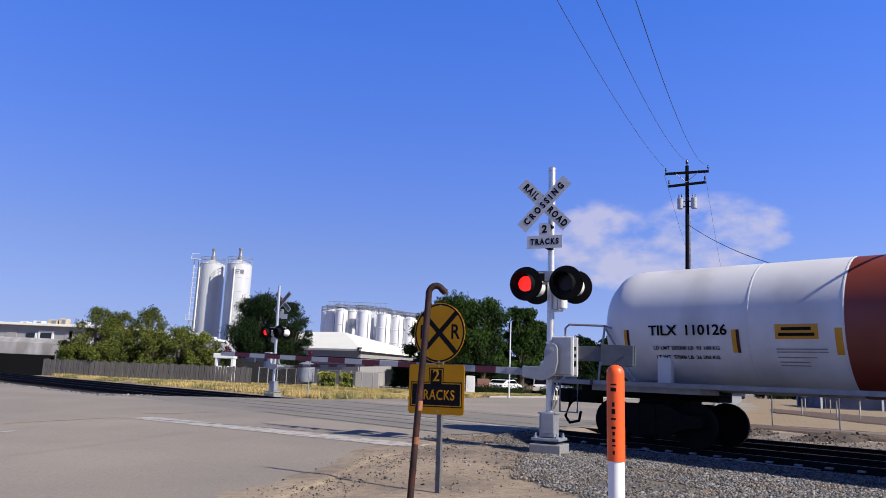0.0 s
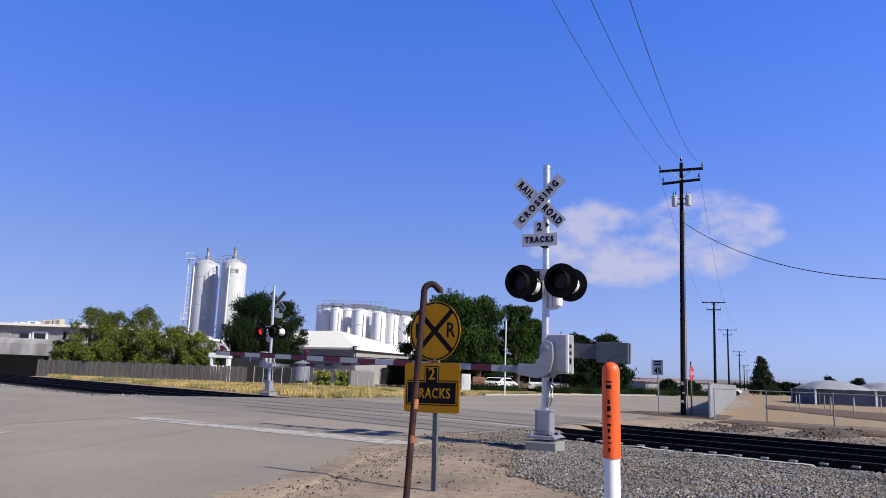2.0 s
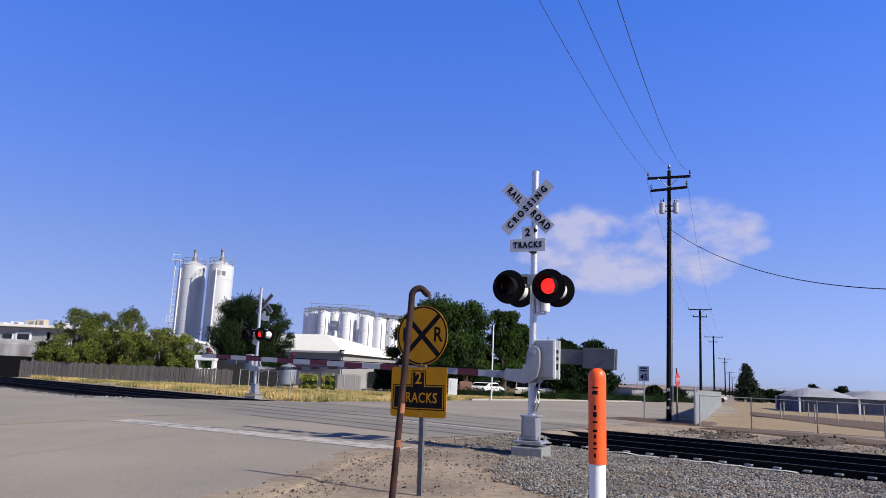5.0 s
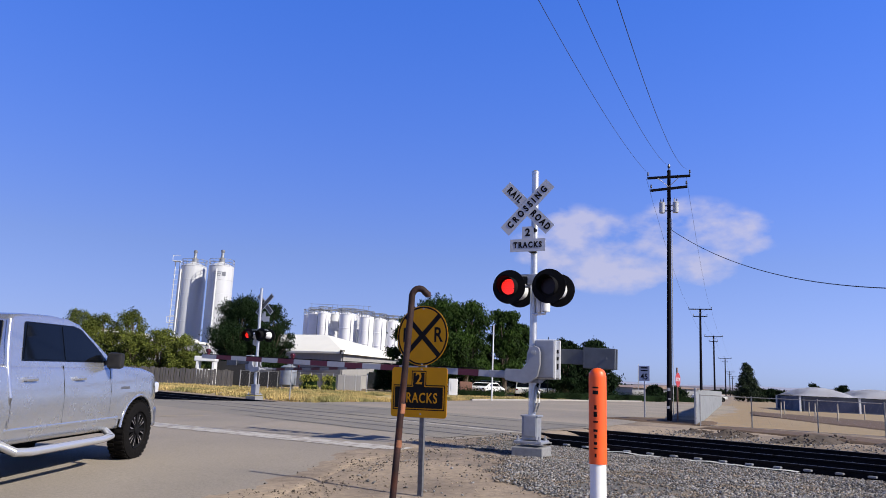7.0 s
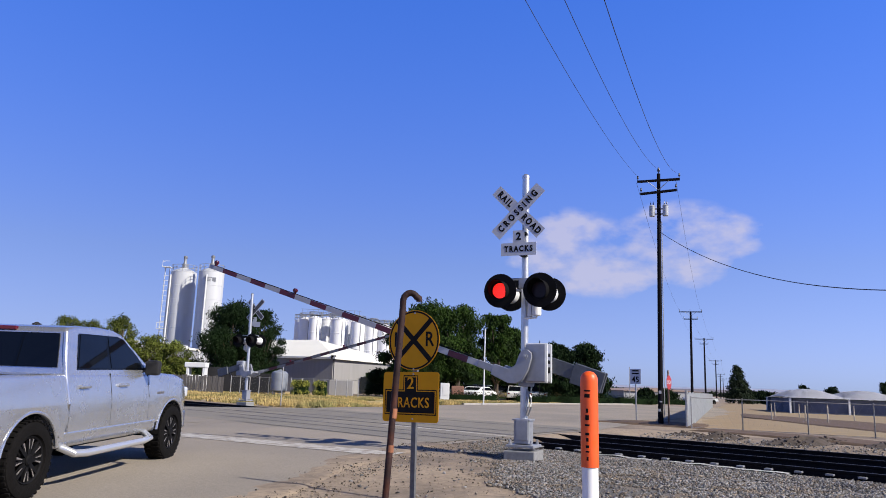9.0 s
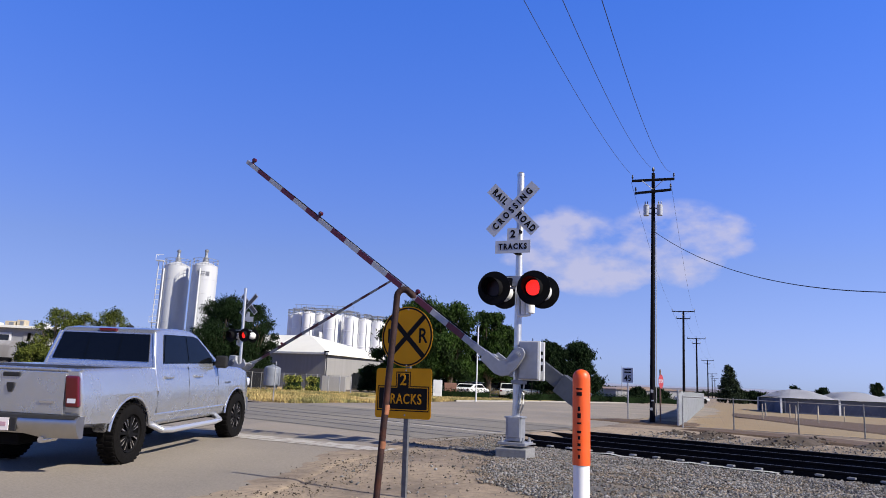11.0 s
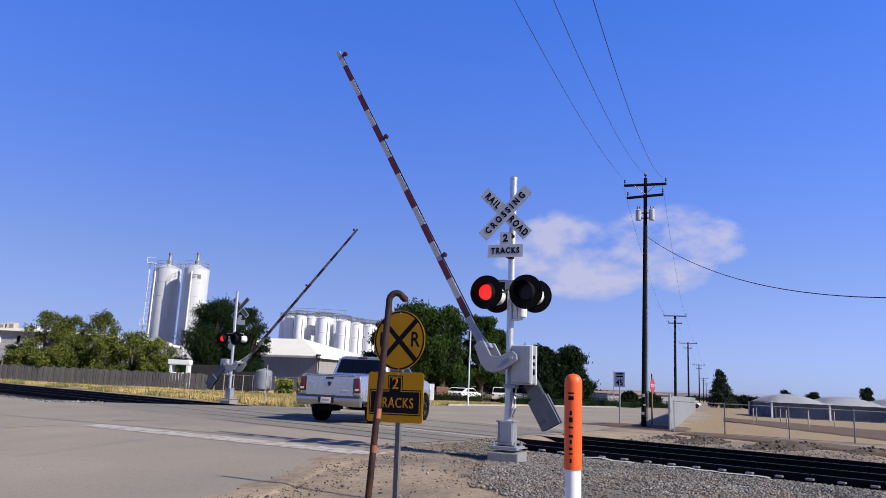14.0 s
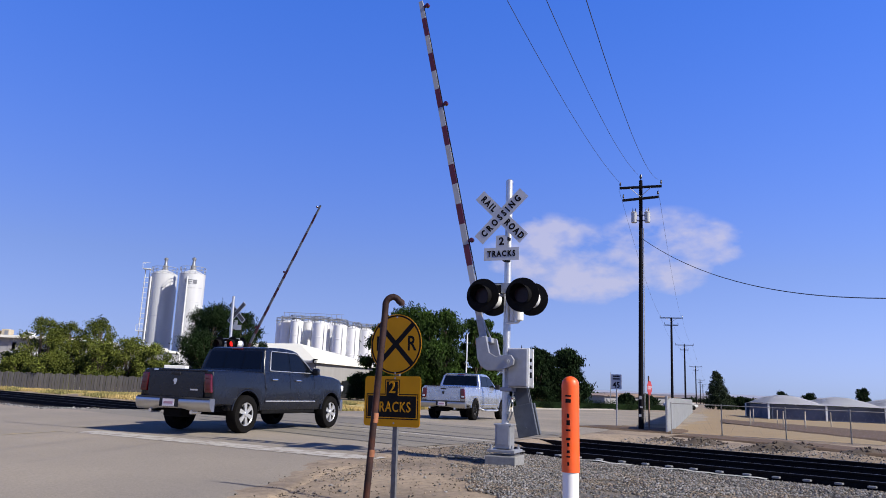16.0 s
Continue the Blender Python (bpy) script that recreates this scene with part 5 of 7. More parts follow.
build_hedge(-8.85, 57.2, 1.1, 0.55, 1.6, LEAF_HEDGE, "clipped yellow green hedge", 51)
build_hedge(-7.3, 57.2, 0.8, 0.55, 1.6, LEAF_HEDGE, "clipped yellow green hedge", 52)
for x, y, w, h in ((15.6, 72, 7, 0.8), (10.6, 68, 3.0, 0.75), (22.0, 80, 8, 0.8), (4.8, 64, 4.2, 0.75), (29, 84, 7, 0.7)):
    build_hedge(x, y, w, 1.0, h, LEAF_DARK, "low dark green hedge along the far kerb", 60 + int(x))


def build_grass():
    """Verge of dry yellow grass between the rails and the fence."""
    g = np.random.default_rng(5)
    n = 95000
    verts, faces = np.zeros((n * 3, 3)), np.arange(n * 3).reshape(-1, 3)
    k = 0
    pts = []
    while len(pts) < n:
        x, y = g.uniform(-42, 8), g.uniform(30, 74)
        s, nn = sn(x, y)
        if nn < 21.6 or s < left_edge(nn) + 0.3:
            continue
        lim = 62 if x < -10 else (58 + (x + 10) * 0.2)
        if y > lim or noise.noise(Vector((x * 0.25, y * 0.25, 4))) < -0.22:
            continue
        pts.append((x, y))
    p = np.array(pts)
    hh = (0.07 + 0.20 * g.random(n)) * (0.7 + 0.6 * np.array([noise.noise(Vector((a * 0.2, b * 0.2, 9))) + 0.5 for a, b in pts]))
    ang = g.random(n) * math.pi
    w = 0.022 + 0.025 * g.random(n)
    z0 = np.array([soil(a, b) for a, b in pts]) - 0.03
    verts[0::3] = np.stack([p[:, 0] - np.cos(ang) * w, p[:, 1] - np.sin(ang) * w, z0], 1)
    verts[1::3] = np.stack([p[:, 0] + np.cos(ang) * w, p[:, 1] + np.sin(ang) * w, z0], 1)
    verts[2::3] = np.stack([p[:, 0] + g.normal(0, 0.10, n), p[:, 1] + g.normal(0, 0.10, n), z0 + hh], 1)
    me = bpy.data.meshes.new("dry_grass")
    me.from_pydata(verts.tolist(), [], faces.tolist())
    me.materials.append(DRY_GRASS)
    tagged(new("dry_grass", me), "dry straw-yellow grass verge beside the far track", "grass", kind="stuff")
    rows = []
    for y in np.arange(30, 76, 1.0):
        row = []
        for u in np.linspace(0, 1, 30):
            # from the road's far edge leftwards
            xr = -14 if y < 33 else float(np.interp(y, (33, 39, 51, 62, 76), (-12.5, -2.8, 2.8, 9.5, 16)))
            x = xr - u * (xr + 60)
            s, nn = sn(x, y)
            z = soil(x, y) + 0.02
            if nn < 21.8:
                z -= 0.3 * smooth(0, 1.5, 21.8 - nn)
            row.append((x, y, z + 0.03 * noise.noise(Vector((x, y, 0)))))
        rows.append(row)
    sheet("grass_verge", rows, material("straw_ground", (0.40, 0.30, 0.125), 0.95, vary=0.25, scale=2.0, bump=0.6, bump_scale=8, tint=(0.23, 0.20, 0.07), tint_scale=0.25), "straw-coloured grassy verge soil", "verge")


build_grass()


def build_kerb():
    """Concrete kerb along the far side of the road."""
    rows = []
    pts = [(33.2, 39), (35.0, 51), (36.0, 70)]
    way = [tn(*p) for p in pts]
    for a, b in zip(way, way[1:]):
        d = (b - a).normalized()
        out = Vector((-d.y, d.x, 0))
        for k in range(12):
            p = a.lerp(b, k / 12)
            z = grade(p.x, p.y)
            rows.append([tuple(p + out * o + Vector((0, 0, z + h))) for o, h in ((-0.02, -0.05), (0.0, 0.09), (0.02, 0.11), (0.16, 0.11), (0.18, 0.0))])
    sheet("kerb", rows, KERB, "pale concrete kerb along the far side of the road", "kerb")


build_kerb()


# ---- fences ----
def build_board_fence(x0, y0, x1, y1, h):
    f = thing("wooden_fence", "weathered grey brown board fence behind the verge", "fence", pose(0, 0, 0), kind="structure")
    L = math.hypot(x1 - x0, y1 - y0)
    bm = bmesh.new()
    box(bm, (0, 0, h / 2), (0.20, 0.03, h))
    me = bpy.data.meshes.new("board")
    bm.to_mesh(me)
    bm.free()
    me.materials.append(FENCE_WOOD)
    n = int(L / 0.235)
    a = math.degrees(math.atan2(y1 - y0, x1 - x0))
    for k in range(n):
        u = k / n
        ob = new("board", me)
        ob.parent = f
        ob.matrix_basis = pose(x0 + (x1 - x0) * u, y0 + (y1 - y0) * u + 0.02 * (k % 2), 0.06 + 0.05 * math.sin(k * 1.7) - 0.04, 0, 0.6 * math.sin(k * 2.9), a)


build_board_fence(-33.2, 61.5, -15.0, 58.5, 1.45)


def build_mesh_fence(pts, h, label, rail_r=0.016, step=3.0, post_r=0.024):
    """Wire mesh fence: posts, top rail and woven wires."""
    f = thing("chain_link_fence", label, "fence", pose(0, 0, 0), "wire fences")
    for a, b in zip(pts, pts[1:]):
        L = math.hypot(b[0] - a[0], b[1] - a[1])
        n = max(1, round(L / step))
        for k in range(n + 1):
            x, y = a[0] + (b[0] - a[0]) * k / n, a[1] + (b[1] - a[1]) * k / n
            bm = bmesh.new()
            cyl(bm, (x, y, soil(x, y) - 0.2), (x, y, soil(x, y) + h + 0.05), post_r, seg=8)
            part("fence_post", bm, GALV, f)
        for z in (h, h * 0.03):
            bm = bmesh.new()
            tube(bm, [(a[0], a[1], soil(*a) + z), (b[0], b[1], soil(*b) + z)], rail_r if z > 0.5 else 0.008, 6)
            part("rail", bm, GALV, f)
        bm = bmesh.new()
        m = int(L / 0.22)
        for k in range(m):
            for du in (0.55, -0.55):
                u0, u1 = k / m, min(1, max(0, k / m + du / L * h))
                p0 = Vector((a[0] + (b[0] - a[0]) * u0, a[1] + (b[1] - a[1]) * u0, soil(*a) + 0.03))
                p1 = Vector((a[0] + (b[0] - a[0]) * u1, a[1] + (b[1] - a[1]) * u1, soil(*a) + h))
                tube(bm, [p0, p1], 0.0010, 3)
        part("woven_wire", bm, GALV, f)


build_mesh_fence([(10.3, 27.7), (12.0, 27.15), (13.83, 26.0), (15.6, 25.0), (17.4, 23.95), (19.2, 22.9), (21.5, 21.4)], 1.12, "galvanised chain-link fence round the sandy lot")
build_mesh_fence([(-14.5, 58.3), (-11.5, 57.9), (-8.0, 57.4), (-4.5, 57.0)], 1.4, "chain-link fence in front of the shed", 0.016, 0.85, 0.036)


def build_small_tank():
    """Upright storage tank on short legs by the shed's fence."""
    t = thing("storage_tank", "pale blue-grey upright storage tank by the shed", "tank", pose(-10.75, 58.2, 0.05))
    bm = bmesh.new()
    lathe(bm, [(0, 0.30), (0.40, 0.34), (0.62, 0.48), (0.64, 0.55), (0.64, 1.75), (0.60, 1.86), (0.40, 1.97), (0.12, 2.03), (0.12, 2.10), (0, 2.10)], 24)
    part("vessel", bm, material("weathered_tank", (0.20, 0.22, 0.26), 0.55, 0.2, vary=0.12, scale=2), t, "", True)
    for k in range(4):
        bm = bmesh.new()
        a = radians(45 + 90 * k)
        cyl(bm, (0.52 * math.cos(a), 0.52 * math.sin(a), -0.2), (0.52 * math.cos(a), 0.52 * math.sin(a), 0.55), 0.045, seg=8)
        part("leg", bm, GALV, t)


build_small_tank()


def build_metal_fence():
    f = thing("corrugated_metal_fence", "grey corrugated sheet fence running away along the side street", "fence", pose(0, 0, 0), kind="structure")
    x0, y0, x1, y1 = 10.3, 28.0, 30.5, 76.0
    n = 60
    for k in range(n):
        u0, u1 = k / n, (k + 1) / n
        a = Vector((x0 + (x1 - x0) * u0, y0 + (y1 - y0) * u0, 0))
        b = Vector((x0 + (x1 - x0) * u1, y0 + (y1 - y0) * u1, 0))
        d = (b - a)
        nrm = Vector((d.y, -d.x, 0)).normalized()
        bm = bmesh.new()
        lo, hi = [], []
        for i in range(9):
            p = a.lerp(b, i / 8) + nrm * (0.025 if i % 2 else -0.025)
            lo.append(bm.verts.new((p.x, p.y, 0.05))), hi.append(bm.verts.new((p.x, p.y, 1.36 + 0.04 * (k % 3))))
        for i in range(8):
            bm.faces.new((lo[i], lo[i + 1], hi[i + 1], hi[i]))
        bmesh.ops.solidify(bm, geom=bm.faces[:], thickness=0.012)
        part("panel", bm, FENCE_METAL, f)
    bm = bmesh.new()
    cyl(bm, (x0 - 0.1, y0 - 0.1, 0), (x0 - 0.1, y0 - 0.1, 1.50), 0.05, seg=8)
    part("end_post", bm, GALV, f)


build_metal_fence()


# ---- sandy lot and farm beyond ----
def soil_patch(name, pts, mat, label, category, lift=0.03, seg=26, wav=0.06):
    """A quadrilateral patch of ground, wavy at its edge; corners in order."""
    a, b, c, d = [Vector((*p, 0)) for p in pts]
    rows = []
    for i in range(seg):
        u = i / (seg - 1)
        l, r = a.lerp(d, u), b.lerp(c, u)
        row = []
        for j in range(seg):
            v = j / (seg - 1)
            p = l.lerp(r, v)
            e = min(u, 1 - u, v, 1 - v)
            w = wav * (1 - min(1, e * 6))
            p.x += w * 14 * noise.noise(Vector((p.x * 0.3, p.y * 0.3, 1)))
            p.y += w * 14 * noise.noise(Vector((p.x * 0.3, p.y * 0.3, 7)))
            row.append((p.x, p.y, soil(p.x, p.y) + lift * min(1, e * 30) + 0.02 * noise.noise(Vector((p.x, p.y, 3)))))
        rows.append(row)
    return sheet(name, rows, mat, label, category)


soil_patch("sand_lot", [(10.8, 28.2), (60, 2), (120, 60), (50, 120)], SAND, "smooth pale tan sandy lot", "ground", 0.05, 60)
soil_patch("soil_bank", [(18.6, 42.5), (17.8, 25.4), (26.5, 33), (22, 50.5)], SOIL_BROWN, "strip of darker dug soil", "soil", 0.10, 30, 0.02)
soil_patch("soil_edge", [(9.2, 25.2), (14.6, 14.5), (16.6, 17.6), (10.8, 27.2)], SOIL_BROWN, "dark damp soil edge along the fence", "soil", 0.06, 30, 0.02)
soil_patch("soil_edge", [(6.8, 30.0), (11, 27.6), (12.0, 31), (9.0, 33)], SOIL_BROWN, "dark damp soil round the pole", "soil", 0.07)


def build_mound(x, y, r, h, seed):
    rows = []
    for i in range(14):
        row = []
        for j in range(22):
            a, q = 2 * math.pi * j / 21, i / 13
            px, py = x + r * 1.6 * q * math.cos(a), y + r * q * math.sin(a)
            n3 = noise.noise(Vector((px * 2.2, py * 2.2, seed)))
            row.append((px, py, soil(px, py) - 0.03 + h * (1 - q) * (0.8 + 0.5 * n3) + 0.05 * n3 * (1 - q)))
        rows.append(row)
    sheet("dirt_mound", rows, MUD, "low heap of dark broken earth and rubble", "dirt mound", kind="stuff")


MOUNDS = ((9.0, 22.0, 0.55, 0.22), (10.7, 20.6, 0.75, 0.24), (12.6, 19.4, 0.6, 0.22), (13.7, 18.4, 0.7, 0.26), (11.6, 20.9, 0.5, 0.2), (15.4, 17.4, 0.9, 0.34), (8.3, 22.9, 0.4, 0.12))
for k, (x, y, r, h) in enumerate(MOUNDS):
    build_mound(x, y, r, h, k)


BARN_ROOF = material("cover_sheeting", (0.56, 0.57, 0.62), 0.6, vary=0.06, scale=0.6)
SHADE_CLOTH = material("shade_cloth", (0.085, 0.10, 0.145), 0.9, vary=0.25, scale=0.5)


PALE_POST = material("pale_post", (0.36, 0.32, 0.26), 0.9, vary=0.15, scale=6)


def build_shade_house():
    """Low growing house: white domed covers in a row over dark shade-cloth sides."""
    e = thing("shade_house", "long low growing house with white domed covers and dark sides", "building", pose(29.8, 58.6, 0.0, 0, 0, -14.7))
    lob, deep, cnt, eave = 4.3, 9.0, 8, 1.36
    bm = bmesh.new()
    cols = []
    for i in range(cnt * 10 + 1):
        u = i * lob / 10
        col = []
        for j in range(9):
            v = j / 8
            z = eave + 0.10 * math.sin(math.pi * v) + 0.66 * abs(math.sin(math.pi * u / lob)) ** 0.65 * math.sin(math.pi * min(1, max(0, v))) ** 0.55
            col.append(bm.verts.new((u, -0.15 + v * (deep + 0.3), z)))
        cols.append(col)
    for c0, c1 in zip(cols, cols[1:]):
        for j in range(8):
            bm.faces.new((c0[j], c1[j], c1[j + 1], c0[j + 1]))
    bmesh.ops.solidify(bm, geom=bm.faces[:], thickness=0.05)
    bmesh.ops.recalc_face_normals(bm, faces=bm.faces)
    part("roof", bm, BARN_ROOF, e, "white domed covers", True)
    for k in range(cnt + 1):
        for y in (0.0, deep):
            bm = bmesh.new()
            box(bm, (k * lob, y, eave / 2 - 0.1), (0.14, 0.14, eave + 0.16), bevel=0.01)
            part("post", bm, WALL_WHITE, e)
    for c, sz in (((cnt * lob / 2, 0.35, eave / 2 - 0.05), (cnt * lob, 0.06, eave)), ((cnt * lob / 2, deep - 0.3, eave / 2 - 0.05), (cnt * lob, 0.06, eave)), ((0.3, deep / 2, eave / 2 - 0.05), (0.06, deep, eave))):
        bm = bmesh.new()
        box(bm, c, sz)
        part("side_cloth", bm, SHADE_CLOTH, e, "dark blue grey shade cloth")


build_shade_house()
for k, (x, y) in enumerate(((18.9, 39.2), (20.3, 38.4), (20.7, 37.0), (21.9, 45), (23.0, 44.2), (24.3, 43.4), (25.4, 42.6))):
    bm = bmesh.new()
    cyl(bm, (0, 0, -0.1), (0, 0, 0.95), 0.036, 0.032, seg=8)
    ob = part("wooden_post", bm, PALE_POST)
    ob.matrix_basis = pose(x, y, 0.05)
    tagged(ob, "short pale wooden post in the sandy lot", "post", "posts in the lot")


# ---- far distance ----
def build_hills():
    for dist, h, mat, sd, lab in ((900, 8, HILL, 2.0, "low brown hills on the horizon"), (1900, 27, HILL_FAR, 5.0, "far hills with blue grey haze put into their colour")):
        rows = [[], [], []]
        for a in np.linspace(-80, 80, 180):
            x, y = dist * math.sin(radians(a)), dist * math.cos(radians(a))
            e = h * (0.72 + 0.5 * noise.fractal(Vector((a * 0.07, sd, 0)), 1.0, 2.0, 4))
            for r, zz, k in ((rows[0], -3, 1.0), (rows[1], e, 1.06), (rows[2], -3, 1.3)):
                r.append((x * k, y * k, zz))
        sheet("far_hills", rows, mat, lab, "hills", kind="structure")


build_hills()


def build_far_shed(x, y, w, d, h, mat, rz=0, label="low pale shed in the distance"):
    e = thing("far_shed", label, "building", pose(x, y, 0, 0, 0, rz), "far sheds")
    bm = bmesh.new()
    box(bm, (0, 0, h * 0.42), (w, d, h * 0.84))
    part("wall", bm, mat, e)
    bm = bmesh.new()
    prism(bm, [(-w / 2 - 0.3, h * 0.82), (0, h), (w / 2 + 0.3, h * 0.82), (w / 2 + 0.3, h * 0.78), (-w / 2 - 0.3, h * 0.78)], -d / 2 - 0.3, d / 2 + 0.3)
    part("roof", bm, material("shed_roof", (0.24, 0.18, 0.155), 0.8), e)


build_far_shed(36, 122, 8, 5, 1.9, WALL_DARK, 20, "low grey shed with a brown roof in the distance")
build_far_shed(29, 125, 5, 5, 2.4, material("green_wall", (0.08, 0.22, 0.16), 0.7), 10, "small green shed in the distance")
build_far_shed(47, 150, 20, 6, 2.2, WALL_DARK, 10, "long low shed with a brown roof in the distance")
bm = bmesh.new()
prism(bm, [(-1.1, 0.0), (0.25, 2.6), (0.5, 2.6), (1.0, 0.0)], -0.6, 0.6)
ob = part("canopy_tent", bm, WALL_WHITE)
ob.matrix_basis = pose(24.6, 106, 0.05)
tagged(ob, "small white peaked tent by the far road", "tent")


def build_far_woods():
    """Dark smudges of far trees and roofs along the horizon."""
    g = np.random.default_rng(71)
    blobs = [(d * math.sin(radians(a)), d * math.cos(radians(a)), 0.6 + 1.0 * g.random(), 2.0 + 2.6 * g.random()) for a, d in ((g.uniform(2, 40), g.uniform(460, 700)) for k in range(150))]
    ob = leaf_cloud("far_woods", blobs, 30000, 0.8, LEAF_GREY, None, 72, 0.55)
    tagged(ob, "far dark trees along the horizon", "trees", kind="stuff")


build_far_woods()
# slender white flag pole, lamp posts
for x, y, h, r, mt, lb in ((4.75, 53.0, 5.4, 0.055, WALL_WHITE, "slender white flag pole by the far kerb"), (11.2, 68, 5.7, 0.05, DARK, "thin dark pole behind the trees"), (-6.6, 36.5, 1.95, 0.03, GALV, "thin steel post by the far signal"), (34.0, 118, 5.2, 0.06, GALV, "thin lamp pole far along the road")):
    bm = bmesh.new()
    cyl(bm, (0, 0, -0.1), (0, 0, h), r, r * 0.8, seg=10)
    if mt is DARK:
        box(bm, (0, 0, h - 0.3), (0.8, 0.06, 0.06))
    ob = part("thin_pole", bm, mt)
    ob.matrix_basis = pose(x, y, 0.06)
    tagged(ob, lb, "pole")


def build_parked(x, y, rz, mat, label, h=1.5):
    """A car parked far off, before the trees."""
    c = thing("parked_car", label, "car", pose(x, y, 0.05, 0, 0, rz), "cars parked by the trees")
    bm = bmesh.new()
    prism(bm, [(-2.2, 0.35), (-2.25, 0.8), (-1.7, 0.95), (-1.0, h), (0.6, h), (1.3, 0.95), (2.1, 0.85), (2.25, 0.4)], -0.85, 0.85)
    bmesh.ops.bevel(bm, geom=bm.edges[:], offset=0.06, segments=2, affect="EDGES")
    part("body", bm, mat, c, "", True)
    for sy in (-0.865, 0.865):
        bm = bmesh.new()
        prism(bm, [(-1.25, 0.98), (-0.92, h - 0.08), (0.5, h - 0.08), (0.98, 0.98)], sy - 0.01, sy + 0.01)
        part("window", bm, WINDOW, c)
        for xx in (-1.35, 1.4):
            bm = bmesh.new()
            cyl(bm, (xx, sy - 0.08, 0.33), (xx, sy + 0.03, 0.33), 0.33, seg=18)
            part("wheel", bm, RUBBER, c)
    for xa, xb, nm in ((-1.66, -1.06, "rear_window"), (1.27, 0.66, "windscreen")):
        bm = bmesh.new()
        o = -0.012 if xa < 0 else 0.012
        prism(bm, [(xa + o, 1.0), (xb + o, h - 0.06), (xb + o * 3, h - 0.05), (xa + o * 3, 1.0)], -0.72, 0.72)
        part(nm, bm, WINDOW, c)
    for sy in (-0.68, 0.68):
        bm = bmesh.new()
        box(bm, (-2.235, sy, 0.76), (0.03, 0.22, 0.14), bevel=0.008)
        part("tail_lamp", bm, TAIL_RED, c)


for x, y, rz, mt, lb, hh in ((-0.6, 70, 75, GRANITE, "dark car parked under the trees", 1.5), (3.9, 73, 80, WALL_WHITE, "white pickup parked under the trees", 1.7), (5.2, 72, 95, PLASTIC_DARK, "black car parked under the trees", 1.45), (10.0, 74, 78, WALL_WHITE, "white car parked under the trees", 1.5), (12.8, 76, 70, WALL_WHITE, "white van parked under the trees", 1.9), (16.4, 80, 75, SILVER, "silver car parked under the trees", 1.5), (1.6, 74, 85, WALL_WHITE, "white van parked under the trees", 1.9), (6.6, 75, 70, WALL_WHITE, "white car parked under the trees", 1.5), (8.9, 76, 80, SILVER, "silver car parked under the trees", 1.5), (11.2, 77, 75, WALL_WHITE, "white pickup parked under the trees", 1.7), (14.4, 78, 80, GRANITE, "dark car parked under the trees", 1.5), (5.7, 68.6, 60, WALL_WHITE, "white car parked in the sun before the trees", 1.3), (38.5, 100, 10, WALL_WHITE, "white car on the far road", 1.4)):
    build_parked(x, y, rz, mt, lb, hh)
# machinery by the silos: white boxes and tank on a frame
bm = bmesh.new()
box(bm, (0, 0, 2.3), (1.7, 1.0, 0.4), bevel=0.05), box(bm, (-0.6, 0, 1.1), (0.16, 0.9, 2.2)), box(bm, (0.7, 0, 1.1), (0.16, 0.9, 2.2)), cyl(bm, (-0.4, -0.5, 1.0), (0.5, -0.5, 1.0), 0.5, seg=18), box(bm, (0, 0, 0.2), (1.8, 1.0, 0.3))
ob = part("loading_unit", bm, WALL_WHITE)
ob.matrix_basis = pose(-17.9, 60.5, 0.0)
tagged(ob, "white loading machinery beside the silos", "machinery")
bm = bmesh.new()
for x, w, h in ((0, 3.2, 2.2), (2.9, 2.4, 1.8)):
    box(bm, (x, 0, h / 2), (w, 2, h), bevel=0.03)
ob = part("dark_container", bm, PLASTIC_DARK)
ob.matrix_basis = pose(-16.2, 62.5, 0.0)
tagged(ob, "dark steel containers behind the fence", "container")


# white panel by the shed, utility box and a dark screen of shrubs under the trees
bm = bmesh.new()
box(bm, (0, 0, 0.86), (1.9, 0.9, 1.2), bevel=0.03), box(bm, (-0.7, 0, 0.15), (0.12, 0.7, 0.35)), box(bm, (0.7, 0, 0.15), (0.12, 0.7, 0.35))
ob = part("storage_box", bm, WALL_GREY)
ob.matrix_basis = pose(-6.15, 60.4, 0.0)
tagged(ob, "pale storage box on skids beside the shed", "storage box")
bm = bmesh.new()
box(bm, (0, 0, 0.75), (0.75, 0.6, 1.5), bevel=0.03), box(bm, (0.05, -0.31, 0.9), (0.5, 0.03, 0.8))
ob = part("utility_cabinet", bm, WALL_WHITE)
ob.matrix_basis = pose(2.3, 62.0, 0.05)
tagged(ob, "white metal utility cabinet by the trees", "cabinet")
bm = bmesh.new()
box(bm, (0, 0, 0.65), (1.1, 0.8, 1.3), bevel=0.05), box(bm, (0, -0.42, 0.5), (0.9, 0.04, 0.7))
ob = part("pump_housing", bm, material("faded_red_brown", (0.20, 0.10, 0.07), 0.7, vary=0.15))
ob.matrix_basis = pose(3.6, 66.5, 0.05)
tagged(ob, "red brown pump housing under the trees", "machinery")
build_hedge(4.5, 84, 26, 1.6, 3.0, LEAF_DARK, "dense dark hedge behind the parked cars", 91)


# ---- pickup trucks ----
# how much longer each truck is than the plain 3.57 m wheelbase
LONG = {"silver": 1.04, "dark": 1.021}


